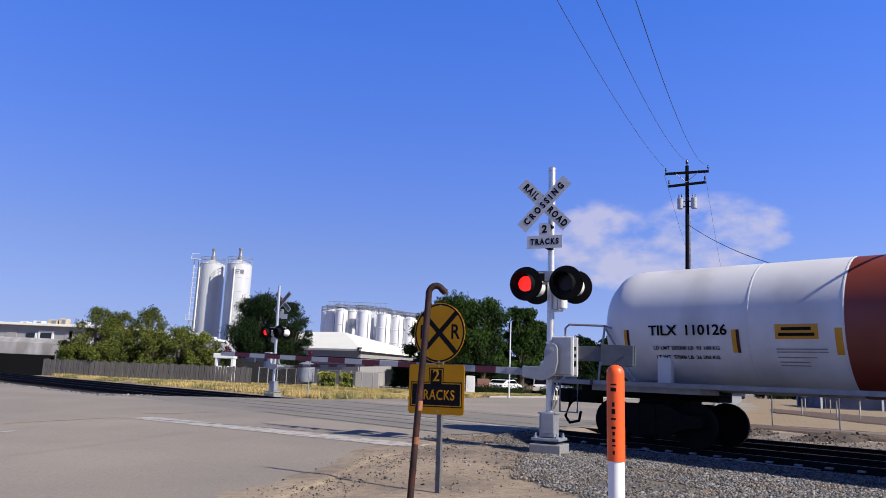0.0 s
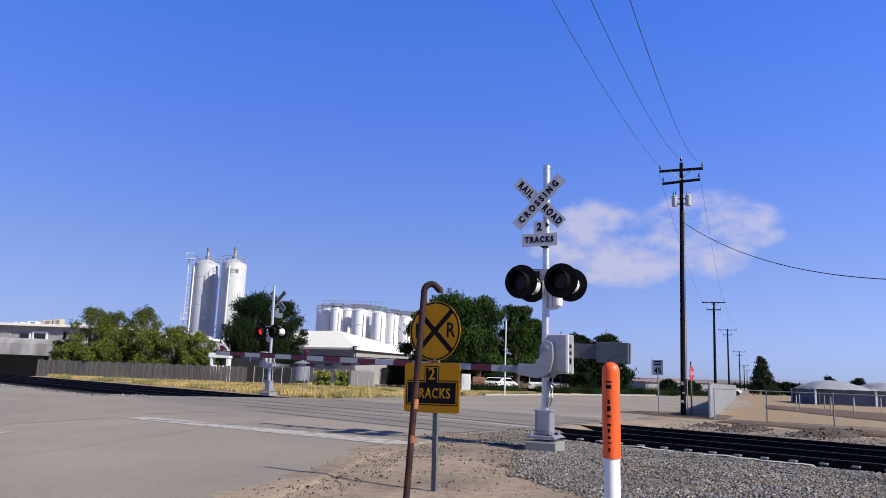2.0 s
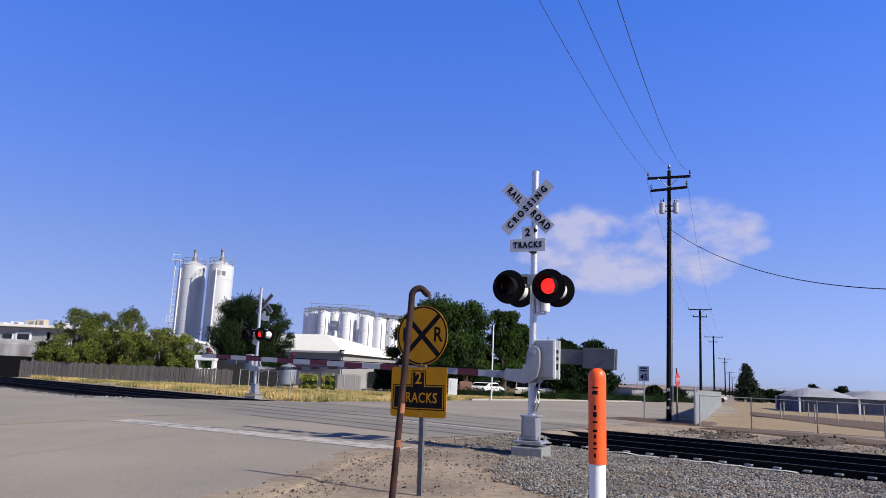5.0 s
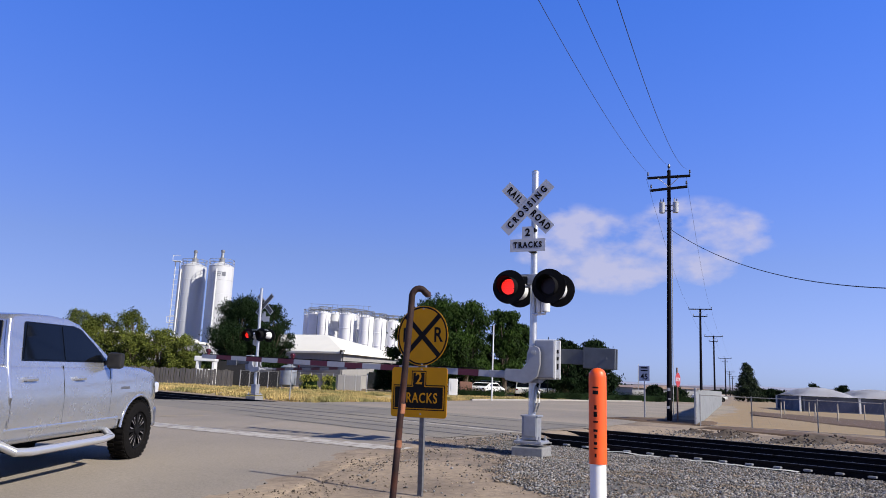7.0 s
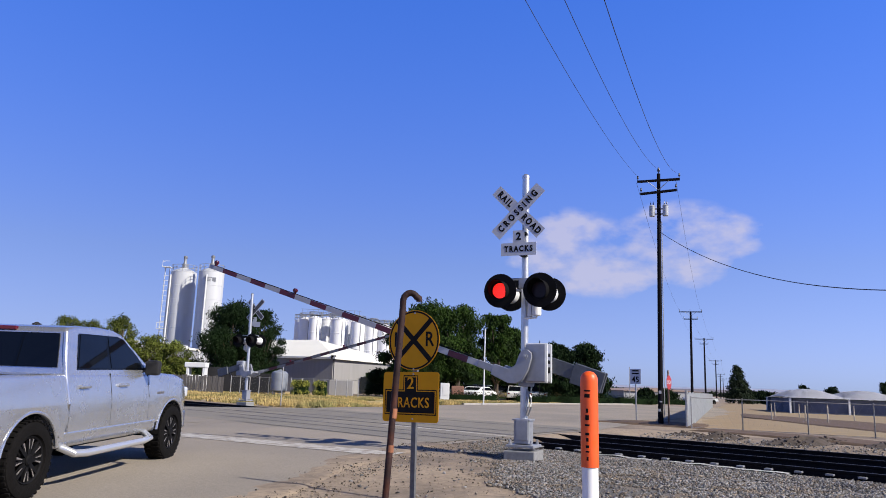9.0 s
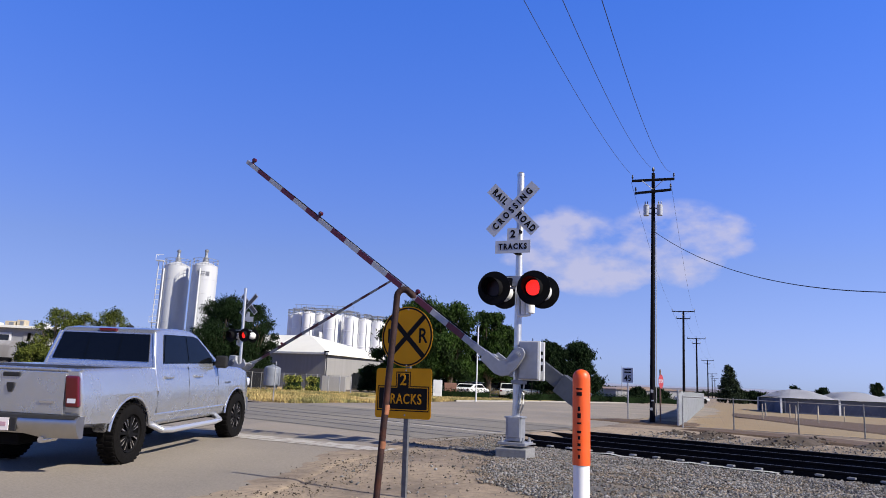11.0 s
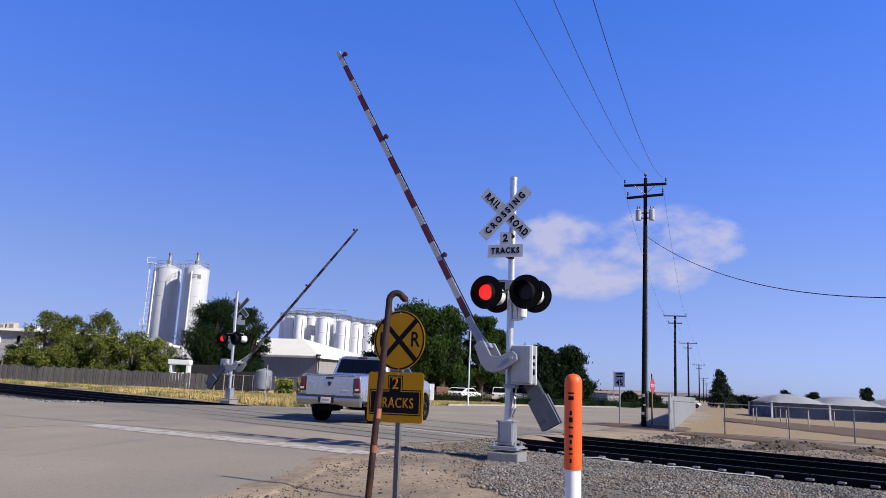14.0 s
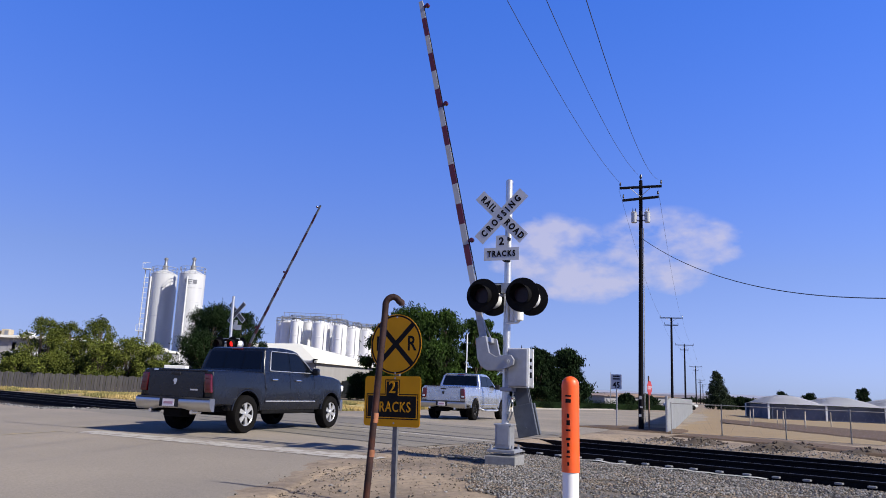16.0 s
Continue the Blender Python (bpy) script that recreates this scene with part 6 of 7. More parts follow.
def build_truck(label, paint, style):
    """Crew-cab pickup. Local: x ahead from the rear axle, y to its left, z up from the road."""
    silver = style == "silver"
    tk = thing("pickup_truck", label, "pickup truck", Matrix(), "pickup trucks on the road")
    WB, R = 3.57, 0.425
    long = LONG[style]
    za = R + 0.01
    low = 0.50
    # lower body with wheel arches
    ra = 0.50
    outl = [(-1.10, 0.60), (-1.16, 0.75), (-1.17, 1.31), (-1.10, 1.345), (0.60, 1.36), (2.62, 1.35), (2.92, 1.37), (3.7, 1.33), (4.10, 1.26), (4.32, 1.12), (4.40, 0.95), (4.42, 0.66), (4.34, 0.52)]
    outl += arc(WB, za, ra, 12, 172, 14)
    outl += [(WB - ra - 0.02, low - 0.02), (0.60, low - 0.02)]
    outl += arc(0, za, ra, 6, 174, 14)
    outl += [(-0.62, 0.58)]
    bm = bmesh.new()
    # side skins bulge outwards at the waist: three slabs across the width, trimmed with a bevel
    prism(bm, outl, -0.985, 0.985)
    for co, no in (((0, 0, 0.62), (0, 0, 1)), ((0, 0, 1.0), (0, 0, 1)), ((0, 0, 1.2), (0, 0, 1)), ((3.9, 0, 0), (1, 0, 0)), ((4.15, 0, 0), (1, 0, 0)), ((1.7, 0, 0), (1, 0, 0)), ((0.62, 0, 0), (1, 0, 0)), ((2.9, 0, 0), (1, 0, 0))):
        bmesh.ops.bisect_plane(bm, geom=bm.verts[:] + bm.edges[:] + bm.faces[:], plane_co=co, plane_no=no)
    es = [e for e in bm.edges if abs(e.verts[0].co.y - e.verts[1].co.y) < 1e-6 and len(e.link_faces) == 2 and e.calc_face_angle(0) > 0.6]
    bmesh.ops.bevel(bm, geom=es, offset=0.05, segments=3, affect="EDGES", profile=0.5)
    for v in bm.verts:
        if v.co.z > 1.0:
            v.co.y *= 1 - 0.07 * (v.co.z - 1.0) / 0.4
        if v.co.x > 3.9:
            v.co.y *= 1 - 0.16 * ((v.co.x - 3.9) / 0.5) ** 2
        if v.co.z < 0.62:
            v.co.y *= 0.965
    body = part("body", bm, paint, tk, "", True)
    # cab
    bm = bmesh.new()
    prism(bm, [(0.60, 1.30), (0.615, 1.42), (0.735, 1.86), (0.80, 1.925), (1.05, 1.955), (1.55, 1.965), (1.90, 1.945), (2.12, 1.895), (2.50, 1.665), (3.0, 1.35), (3.0, 1.30)], -1, 1)
    es = [e for e in bm.edges if abs(e.verts[0].co.y - e.verts[1].co.y) < 1e-6]
    for v in bm.verts:
        v.co.y *= 0.912 - 0.2294 * (v.co.z - 1.35)
    bmesh.ops.bevel(bm, geom=es, offset=0.05, segments=3, affect="EDGES", profile=0.5)
    cab = part("cab", bm, paint, tk, "", True)

    def slab(nm, quad, mat, parent, thick=0.012, lab=""):
        """A thin pane with its corners in order, pushed outwards along its normal."""
        bm = bmesh.new()
        q = [Vector(p) for p in quad]
        n = (q[1] - q[0]).cross(q[2] - q[0]).normalized()
        a = [bm.verts.new(p - n * 0.01) for p in q]
        b = [bm.verts.new(p + n * thick) for p in q]
        bm.faces.new(b)
        bm.faces.new(a[::-1])
        for i in range(len(q)):
            j = (i + 1) % len(q)
            bm.faces.new((a[i], a[j], b[j], b[i]))
        bmesh.ops.recalc_face_normals(bm, faces=bm.faces)
        return part(nm, bm, mat, parent, lab)

    def side_y(z):
        return 0.912 + (0.795 - 0.912) * (z - 1.35) / 0.51

    for sg in (-1, 1):
        def P(x, z):
            return (x, sg * side_y(z), z)
        for quad, mt, nm, tk_in in (([(0.87, 1.405), (2.70, 1.405), (2.44, 1.615), (2.12, 1.825), (1.96, 1.86), (1.02, 1.86), (0.98, 1.84)], WINDOW_BAR, "window_seal", 0.004), ([(0.90, 1.425), (1.62, 1.425), (1.62, 1.84), (1.03, 1.84)], WINDOW, "side_window", 0.010), ([(1.70, 1.425), (2.64, 1.425), (2.41, 1.61), (2.10, 1.81), (1.95, 1.84), (1.70, 1.84)], WINDOW, "side_window", 0.010)):
            pts = [P(*q) for q in quad]
            if sg > 0:
                pts = pts[::-1]
            slab(nm, pts, mt, cab, tk_in)
        if not silver:
            bm = bmesh.new()
            tube(bm, [(x, y + sg * 0.012, z) for x, y, z in (P(0.86, 1.40), P(1.7, 1.40), P(2.71, 1.40), P(2.44, 1.62), P(2.12, 1.83), P(1.96, 1.865), P(1.02, 1.865), P(0.97, 1.84), P(0.86, 1.40))], 0.011, 6)
            part("window_trim", bm, ALLOY, cab, "chrome window surround")
    slab("rear_window", [(0.617, 0.80, 1.43), (0.617, -0.80, 1.43), (0.728, -0.72, 1.845), (0.728, 0.72, 1.845)], WINDOW, cab)
    for y in (-0.27, 0.27):
        slab("window_divider", [(0.614, y + 0.012, 1.44), (0.614, y - 0.012, 1.44), (0.722, y - 0.012, 1.835), (0.722, y + 0.012, 1.835)], WINDOW_BAR, cab, 0.014)
    slab("windscreen", [(2.90, -0.80, 1.413), (2.90, 0.80, 1.413), (2.53, 0.75, 1.646), (2.53, -0.75, 1.646)], WINDOW, cab)
    slab("windscreen", [(2.49, -0.75, 1.671), (2.49, 0.75, 1.671), (2.17, 0.70, 1.865), (2.17, -0.70, 1.865)], WINDOW, cab)
    bm = bmesh.new()
    box(bm, (0.755, 0, 1.90), (0.06, 0.29, 0.05), bevel=0.012)
    part("high_brake_lamp", bm, TAIL_RED, cab, "dark red high brake lamp")
    # door gaps, handles, sill steps, mirrors
    for sg in (-1, 1):
        for x0 in (0.66, 1.64, 2.72):
            bm = bmesh.new()
            box(bm, (x0, sg * 0.9785, 0.81), (0.005, 0.014, 0.38)), box(bm, (x0, sg * 0.951, 1.18), (0.005, 0.012, 0.36), Matrix.Translation((0, sg * 0.952, 1.18)) @ Matrix.Rotation(radians(9.7 * sg), 4, "X") @ Matrix.Translation((0, -sg * 0.952, -1.18)))
            part("door_gap", bm, DARK, body)
        for x0 in (0.98, 1.96):
            bm = bmesh.new()
            box(bm, (x0, sg * 0.965, 1.20), (0.22, 0.06, 0.045), bevel=0.012)
            part("door_handle", bm, paint if silver else CHROME, body, "", True)
        bm = bmesh.new()
        box(bm, (2.62, sg * 1.05, 1.44), (0.13, 0.22, 0.22) if silver else (0.12, 0.19, 0.18), bevel=0.045)
        tube(bm, [(2.64, sg * 0.88, 1.40), (2.63, sg * 0.98, 1.41)], 0.035, 8)
        part("mirror", bm, PLASTIC_DARK if silver else paint, tk, "", True)
        if silver:
            bm = bmesh.new()
            tube(bm, [(0.66, sg * 0.90, 0.50), (0.72, sg * 1.06, 0.42), (0.95, sg * 1.08, 0.40), (2.45, sg * 1.08, 0.40), (2.70, sg * 1.06, 0.42), (2.78, sg * 0.90, 0.50)], 0.048, 10)
            part("side_step", bm, ALLOY, tk, "bright tube step", True)
            bm = bmesh.new()
            box(bm, (1.78, sg * 0.978, 0.645), (2.36, 0.035, 0.05), bevel=0.014)
            part("sill_crease", bm, paint, body, "", True)
        else:
            bm = bmesh.new()
            box(bm, (1.70, sg * 0.985, 0.70), (2.10, 0.03, 0.030), bevel=0.008)
            part("side_moulding", bm, ALLOY, body, "chrome strip")
            bm = bmesh.new()
            box(bm, (1.72, sg * 0.90, 0.45), (2.2, 0.08, 0.08), bevel=0.02)
            part("rocker", bm, DARK, tk)
        bm = bmesh.new()
        tube(bm, [(0.64, sg * 0.940, 0.56), (0.64, sg * 0.968, 0.68), (0.64, sg * 0.970, 1.0), (0.63, sg * 0.908, 1.35), (0.68, sg * 0.846, 1.60), (0.755, sg * 0.782, 1.86)], 0.034, 12)
        part("cab_corner", bm, paint, cab, "", True)
        # arch flares
        for xw in (0.0, WB):
            bm = bmesh.new()
            tube(bm, [(x, sg * 0.972, z) for x, z in arc(xw, za, ra + 0.006, 8, 172, 16)], 0.020, 8)
            part("arch_flare", bm, paint, body, "", True)
    # badges: plain bars
    for sg in (-1, 1):
        bm = bmesh.new()
        box(bm, (3.10, sg * 0.972, 1.06 if silver else 0.79), (0.24, 0.02, 0.035))
        part("badge_bar", bm, CHROME, body)
    # underbody
    bm = bmesh.new()
    box(bm, (1.7, 0, 0.62), (5.3, 1.50, 0.30)), box(bm, (1.78, 0, 0.47), (3.2, 1.1, 0.16))
    for xw in (0, WB):
        cyl(bm, (xw, -0.75, R), (xw, 0.75, R), 0.07, seg=10)
    box(bm, (-0.75, 0.2, 0.42), (0.5, 0.5, 0.18), bevel=0.04)
    part("underbody", bm, DARK, tk)
    # tail: gate, bumper, lamps, plate, exhausts
    bm = bmesh.new()
    box(bm, (-1.178, 0, 1.03), (0.035, 1.50, 0.54), bevel=0.012)
    tail = part("tailgate", bm, paint, tk, "", True)
    bm = bmesh.new()
    box(bm, (-1.165, 0, 1.325), (0.07, 1.55, 0.035), bevel=0.012)
    part("gate_cap", bm, paint, tail)
    bm = bmesh.new()
    box(bm, (-1.205, 0, 1.245), (0.02, 0.24, 0.055), bevel=0.01)
    part("gate_handle", bm, PLASTIC_DARK, tail)
    bm = bmesh.new()
    prism(bm, [(-0.045, 0.06), (0.045, 0.06), (0.05, 0.02), (0.02, -0.06), (-0.02, -0.06), (-0.05, 0.02)], -0.01, 0.01)
    bmesh.ops.transform(bm, matrix=Matrix.Translation((-1.205, 0, 1.08)) @ Matrix.Rotation(radians(90), 4, "Z"), verts=bm.verts)
    part("emblem", bm, PLASTIC_DARK if silver else CHROME, tail, "plain shield emblem")
    bm = bmesh.new()
    box(bm, (-1.205, 0.55, 1.13 if silver else 1.32), (0.01, 0.12, 0.03)), box(bm, (-1.205, -0.52, 0.92), (0.01, 0.20, 0.03))
    part("badge_bar", bm, CHROME, tail)
    for sg in (-1, 1):
        bm = bmesh.new()
        box(bm, (-1.115, sg * 0.868, 1.06), (0.19, 0.190, 0.40), bevel=0.03)
        for v in bm.verts:
            if v.co.z > 1.0:
                v.co.y *= 1 - 0.07 * (v.co.z - 1.0) / 0.4
        tl = part("tail_lamp", bm, TAIL_RED, tk, "red tail lamp", True)
        bm = bmesh.new()
        if silver:
            box(bm, (-1.205, sg * 0.865, 0.945), (0.012, 0.12, 0.06), bevel=0.004)
            part("reverse_lens", bm, HEAD_LENS, tl)
        else:
            bm.free()
            for z in (0.94, 1.05, 1.16):
                bm = bmesh.new()
                box(bm, (-1.205, sg * 0.865, z), (0.010, 0.13, 0.02))
                part("lamp_bar", bm, LENS_RED, tl)
    bm = bmesh.new()
    rings = []
    for y in (-1.0, -0.985, -0.94, -0.8, -0.55, -0.3, 0.0, 0.3, 0.55, 0.8, 0.94, 0.985, 1.0):
        bow = 0.085 * (1 - (abs(y) / 1.0) ** 3.5)
        low_z = 0.50 if abs(y) > 0.4 else 0.545
        ring = [(-1.10, 0.748), (-1.20 - bow * 0.8, 0.748), (-1.232 - bow, 0.738), (-1.250 - bow, 0.715), (-1.258 - bow, 0.68), (-1.255 - bow, 0.635), (-1.240 - bow, 0.585), (-1.212 - bow, low_z + 0.03), (-1.17 - bow, low_z - 0.02), (-1.10, low_z - 0.02)]
        rings.append([bm.verts.new((x, y, z)) for x, z in ring])
    for r0, r1 in zip(rings, rings[1:]):
        for i in range(10):
            bm.faces.new((r0[i], r0[(i + 1) % 10], r1[(i + 1) % 10], r1[i]))
    bm.faces.new(rings[0]), bm.faces.new(rings[-1][::-1])
    bmesh.ops.recalc_face_normals(bm, faces=bm.faces)
    bmp = part("rear_bumper", bm, BUMPER_CHROME, tk, "chromed step bumper", True)
    bm = bmesh.new()
    pad = []
    for y in (-0.97, -0.94, -0.8, -0.55, -0.3, 0.0, 0.3, 0.55, 0.8, 0.94, 0.97):
        bow = 0.085 * (1 - abs(y) ** 3.5)
        pad.append([bm.verts.new((x, y, z)) for x, z in ((-1.11, 0.745), (-1.11, 0.762), (-1.205 - bow, 0.760), (-1.236 - bow, 0.748), (-1.252 - bow, 0.722), (-1.236 - bow, 0.720))])
    for r0, r1 in zip(pad, pad[1:]):
        for i in range(6):
            bm.faces.new((r0[i], r0[(i + 1) % 6], r1[(i + 1) % 6], r1[i]))
    bm.faces.new(pad[0]), bm.faces.new(pad[-1][::-1])
    bmesh.ops.recalc_face_normals(bm, faces=bm.faces)
    part("step_pad", bm, PLASTIC_DARK, bmp, "dark ribbed step pad")
    bm = bmesh.new()
    box(bm, (-1.335, 0, 0.64), (0.03, 0.50, 0.17), bevel=0.01)
    part("plate_recess", bm, PLASTIC_DARK, bmp)
    bm = bmesh.new()
    box(bm, (-1.354, 0, 0.638), (0.008, 0.31, 0.155))
    pl = part("plate", bm, PLATE, bmp)
    bm = bmesh.new()
    box(bm, (-1.360, 0, 0.638), (0.004, 0.24, 0.05))
    part("print_bar", bm, material("plate_print", (0.42, 0.25, 0.30), 0.5), pl)
    for sg in (-1, 1):
        bm = bmesh.new()
        cyl(bm, (-1.27, sg * 0.55, 0.455), (-1.0, sg * 0.55, 0.455), 0.042, seg=12)
        part("exhaust_tip", bm, CHROME, tk, "", True)
    # nose
    bm = bmesh.new()
    box(bm, (4.33, 0, 0.58), (0.24, 1.76, 0.32), bevel=0.05)
    for sg in (-1, 1):
        box(bm, (4.20, sg * 0.86, 0.58), (0.28, 0.12, 0.30), bevel=0.04)
    part("front_bumper", bm, BUMPER_CHROME, tk, "chromed front bumper", True)
    bm = bmesh.new()
    box(bm, (4.36, 0, 0.95), (0.10, 1.10, 0.32), bevel=0.03)
    part("grille", bm, PLASTIC_DARK, tk)
    for sg in (-1, 1):
        bm = bmesh.new()
        box(bm, (4.19, sg * 0.765, 1.04), (0.32, 0.32, 0.17), bevel=0.04)
        part("headlamp", bm, HEAD_LENS, tk, "clear headlamp", True)
    if not silver:
        for sg in (-1, 1):
            bm = bmesh.new()
            box(bm, (3.55, sg * 0.35, 1.375), (0.55, 0.20, 0.06), bevel=0.02)
            part("hood_scoop", bm, paint, tk, "", True)
    bm = bmesh.new()
    box(bm, (-0.25, 0, 1.343), (1.60, 1.60, 0.02), bevel=0.008)
    part("bed_cover", bm, PLASTIC_DARK, tk, "dark bed cover")
    bm = bmesh.new()
    lathe(bm, [(0.05, 0), (0.06, 0.02), (0.02, 0.05), (0, 0.055)], 10, Matrix.Translation((1.35, 0, 1.955)))
    box(bm, (1.35, 0, 1.975), (0.14, 0.05, 0.03), bevel=0.01)
    part("roof_antenna", bm, PLASTIC_DARK, tk)
    for ob in tk.children_recursive:
        for v in ob.data.vertices:
            v.co.x = v.co.x * long if v.co.x < WB else WB * long + (v.co.x - WB) * 0.94
    # wheels
    wheels = []
    for xw in (0.0, WB):
        for sg in (-1, 1):
            hub = new("wheel")
            hub.parent = tk
            hub.matrix_basis = pose(xw * long, sg * 0.865, R)
            rx = Matrix.Rotation(radians(-90 * sg), 4, "X")  # lathe's +z to the outside
            bm = bmesh.new()
            lathe(bm, [(0.245, -0.13), (0.36, -0.15), (0.405, -0.13), (0.425, -0.08), (0.425, 0.08), (0.405, 0.125), (0.35, 0.145), (0.275, 0.135), (0.262, 0.10), (0.245, 0.08)], 40, rx)
            part("tyre", bm, RUBBER, hub, "", True)
            bm = bmesh.new()
            for k in range(36 if silver else 0):
                a = 2 * math.pi * k / 36
                for yy in (-0.07, 0.07):
                    box(bm, (0, 0, 0), (0.035, 0.10, 0.016), Matrix.Rotation(a + (0.08 if yy > 0 else 0), 4, "Y") @ Matrix.Translation((0, yy, 0.427)))
            if silver:
                part("tread", bm, RUBBER, hub)
            else:
                bm.free()
            bm = bmesh.new()
            lathe(bm, [(0.262, 0.105), (0.255, 0.118), (0.238, 0.105), (0.236, 0.09)], 40, rx)
            part("rim", bm, BLACK if silver else ALLOY, hub, "black alloy rim" if silver else "bright alloy rim", True)
            bm = bmesh.new()
            lathe(bm, [(0.240, 0.10), (0.225, 0.03), (0.19, 0.0), (0, 0.0)], 32, rx)
            part("barrel", bm, BLACK, hub, "dark wheel barrel", True)
            n_sp = 8 if silver else 6
            for k in range(n_sp):
                a = 2 * math.pi * k / n_sp
                bm = bmesh.new()
                if silver:
                    prism(bm, [(-0.022, 0.05), (0.022, 0.05), (0.042, 0.235), (0.012, 0.24), (0.0, 0.15), (-0.012, 0.24), (-0.042, 0.235)], 0, 0.03)
                else:
                    prism(bm, [(-0.034, 0.05), (0.034, 0.05), (0.055, 0.25), (-0.055, 0.25)], 0, 0.035)
                bmesh.ops.transform(bm, matrix=Matrix.Scale(sg, 4, (0, 1, 0)) @ Matrix.Translation((0, 0.075, 0)) @ Matrix.Rotation(a, 4, "Y"), verts=bm.verts)
                bmesh.ops.recalc_face_normals(bm, faces=bm.faces)
                part("spoke", bm, BLACK if silver else ALLOY, hub)
                if silver:
                    for dx in (0.030,) if k % 2 else (-0.030, 0.030):
                        bm = bmesh.new()
                        prism(bm, [(dx * 0.55 - 0.004, 0.12), (dx * 0.55 + 0.004, 0.12), (dx * 1.2 + 0.013, 0.222), (dx * 1.2 - 0.010, 0.228)], 0.028, 0.036)
                        bmesh.ops.transform(bm, matrix=Matrix.Scale(sg, 4, (0, 1, 0)) @ Matrix.Translation((0, 0.075, 0)) @ Matrix.Rotation(a, 4, "Y"), verts=bm.verts)
                        bmesh.ops.recalc_face_normals(bm, faces=bm.faces)
                        part("spoke_accent", bm, CHROME, hub, "bright milled spoke edge")
            bm = bmesh.new()
            lathe(bm, [(0.065, 0.06), (0.065, 0.115), (0.05, 0.13), (0, 0.132)], 16, rx)
            part("hub_cap", bm, BLACK if silver else ALLOY, hub, "", True)
            small = 1.0 if silver else 0.98
            for ob in hub.children:
                ob.data.transform(Matrix.Diagonal((small, 1, small, 1)))
            wheels.append((hub, xw * long, sg, R * small))
    return tk, wheels


silver_truck, silver_wheels = build_truck("silver four-door pickup truck with black wheels and chrome bumper", SILVER, "silver")
dark_truck, dark_wheels = build_truck("dark grey four-door pickup truck with bright alloy wheels", GRANITE, "dark")


# ---- tank car ----
def build_tank_car():
    """Local: x towards the rest of the train, z up from the rail; the tank's trailing end is near x = 0."""
    c = thing("tank_car", "white railway tank car with a rust-red band", "tank car", Matrix())
    R, zc, L = 1.28, 2.38, 13.2
    def shell(x0, x1, mat, nm, capped, lab=""):
        bm = bmesh.new()
        prof = []
        if capped:
            prof = [(0, -0.62), (R * 0.35, -0.58), (R * 0.62, -0.47), (R * 0.82, -0.31), (R * 0.94, -0.13), (R, 0.10)]
        prof += [(R, x0 + 0.4 if capped else x0), (R, x1)]
        lathe(bm, prof, 56, Matrix.Translation((0, 0, zc)) @ Matrix.Rotation(radians(90), 4, "Y"))
        return part(nm, bm, mat, c, lab, True)
    tank = shell(0, 4.40, TANK_PAINT, "tank_shell", True, "white painted tank with a domed end")
    shell(4.40, 6.3, TANK_RED, "band", False, "rust-red band round the tank")
    shell(6.3, L, TANK_PAINT, "tank_shell", False)
    bm = bmesh.new()
    for x in (2.75, 4.35):
        lathe(bm, [(R + 0.002, x), (R + 0.006, x + 0.01), (R + 0.006, x + 0.03), (R + 0.002, x + 0.04)], 56, Matrix.Translation((0, 0, zc)) @ Matrix.Rotation(radians(90), 4, "Y"))
    part("weld_seam", bm, TANK_PAINT, tank)
    # lettering on the side that faces the road (local -y is the camera's side)

    def on_side(x, z, up=0.004):
        a = math.asin((z - zc) / R)
        return Matrix.Translation((x, -(R + up) * math.cos(a), zc + (R + up) * math.sin(a))) @ Matrix.Rotation(-a * 1.0, 4, "X") @ Matrix.Rotation(radians(90), 4, "X")
    for txt, x, z, sz in (("TILX", 1.10, 2.26, 0.275), ("110126", 1.97, 2.26, 0.275), ("LD LMT 205200 LB  93 100 KG", 1.55, 1.93, 0.100), ("LT WT  57800 LB  26 200 KG", 1.55, 1.76, 0.100)):
        letters(txt, sz, SIGN_BLACK, tank, on_side(x, z, 0.012 if sz < 0.2 else 0.018), bold=0.006 if sz > 0.2 else 0.002, wide=1.05)
    for x, z, w, h, mt in ((3.62, 2.22, 0.72, 0.26, AMBER_REFL), (0.28, 2.08, 0.08, 0.42, AMBER_REFL), (2.53, 2.06, 0.11, 0.42, AMBER_REFL), (4.30, 2.05, 0.12, 0.45, AMBER_REFL), (0.33, 2.08, 0.05, 0.42, RUST), (2.59, 2.06, 0.06, 0.42, RUST)):
        bm = bmesh.new()
        n = 6
        rows = []
        for i in range(n + 1):
            zz = z - h / 2 + h * i / n
            a = math.asin((zz - zc) / R)
            rows.append([bm.verts.new((xx, -(R + 0.006 + (0.003 if mt is RUST else 0)) * math.cos(a), zc + (R + 0.006) * math.sin(a))) for xx in (x - w / 2, x + w / 2)])
        for r0, r1 in zip(rows, rows[1:]):
            bm.faces.new((r0[0], r0[1], r1[1], r1[0]))
        part("placard", bm, mt, tank)
    for x, z, w in ((3.62, 2.27, 0.5), (3.62, 2.17, 0.6), (3.68, 1.92, 0.85), (3.68, 1.87, 0.85), (3.58, 1.78, 0.65), (3.53, 1.70, 0.5), (3.53, 1.64, 0.5)):
        bm = bmesh.new()
        box(bm, (0, 0, 0), (w, 0.018 if z < 2.1 else 0.055, 0.002), on_side(x, z, 0.014))
        part("print_bar", bm, SIGN_BLACK if z > 2.1 else STEEL_GREY, tank)
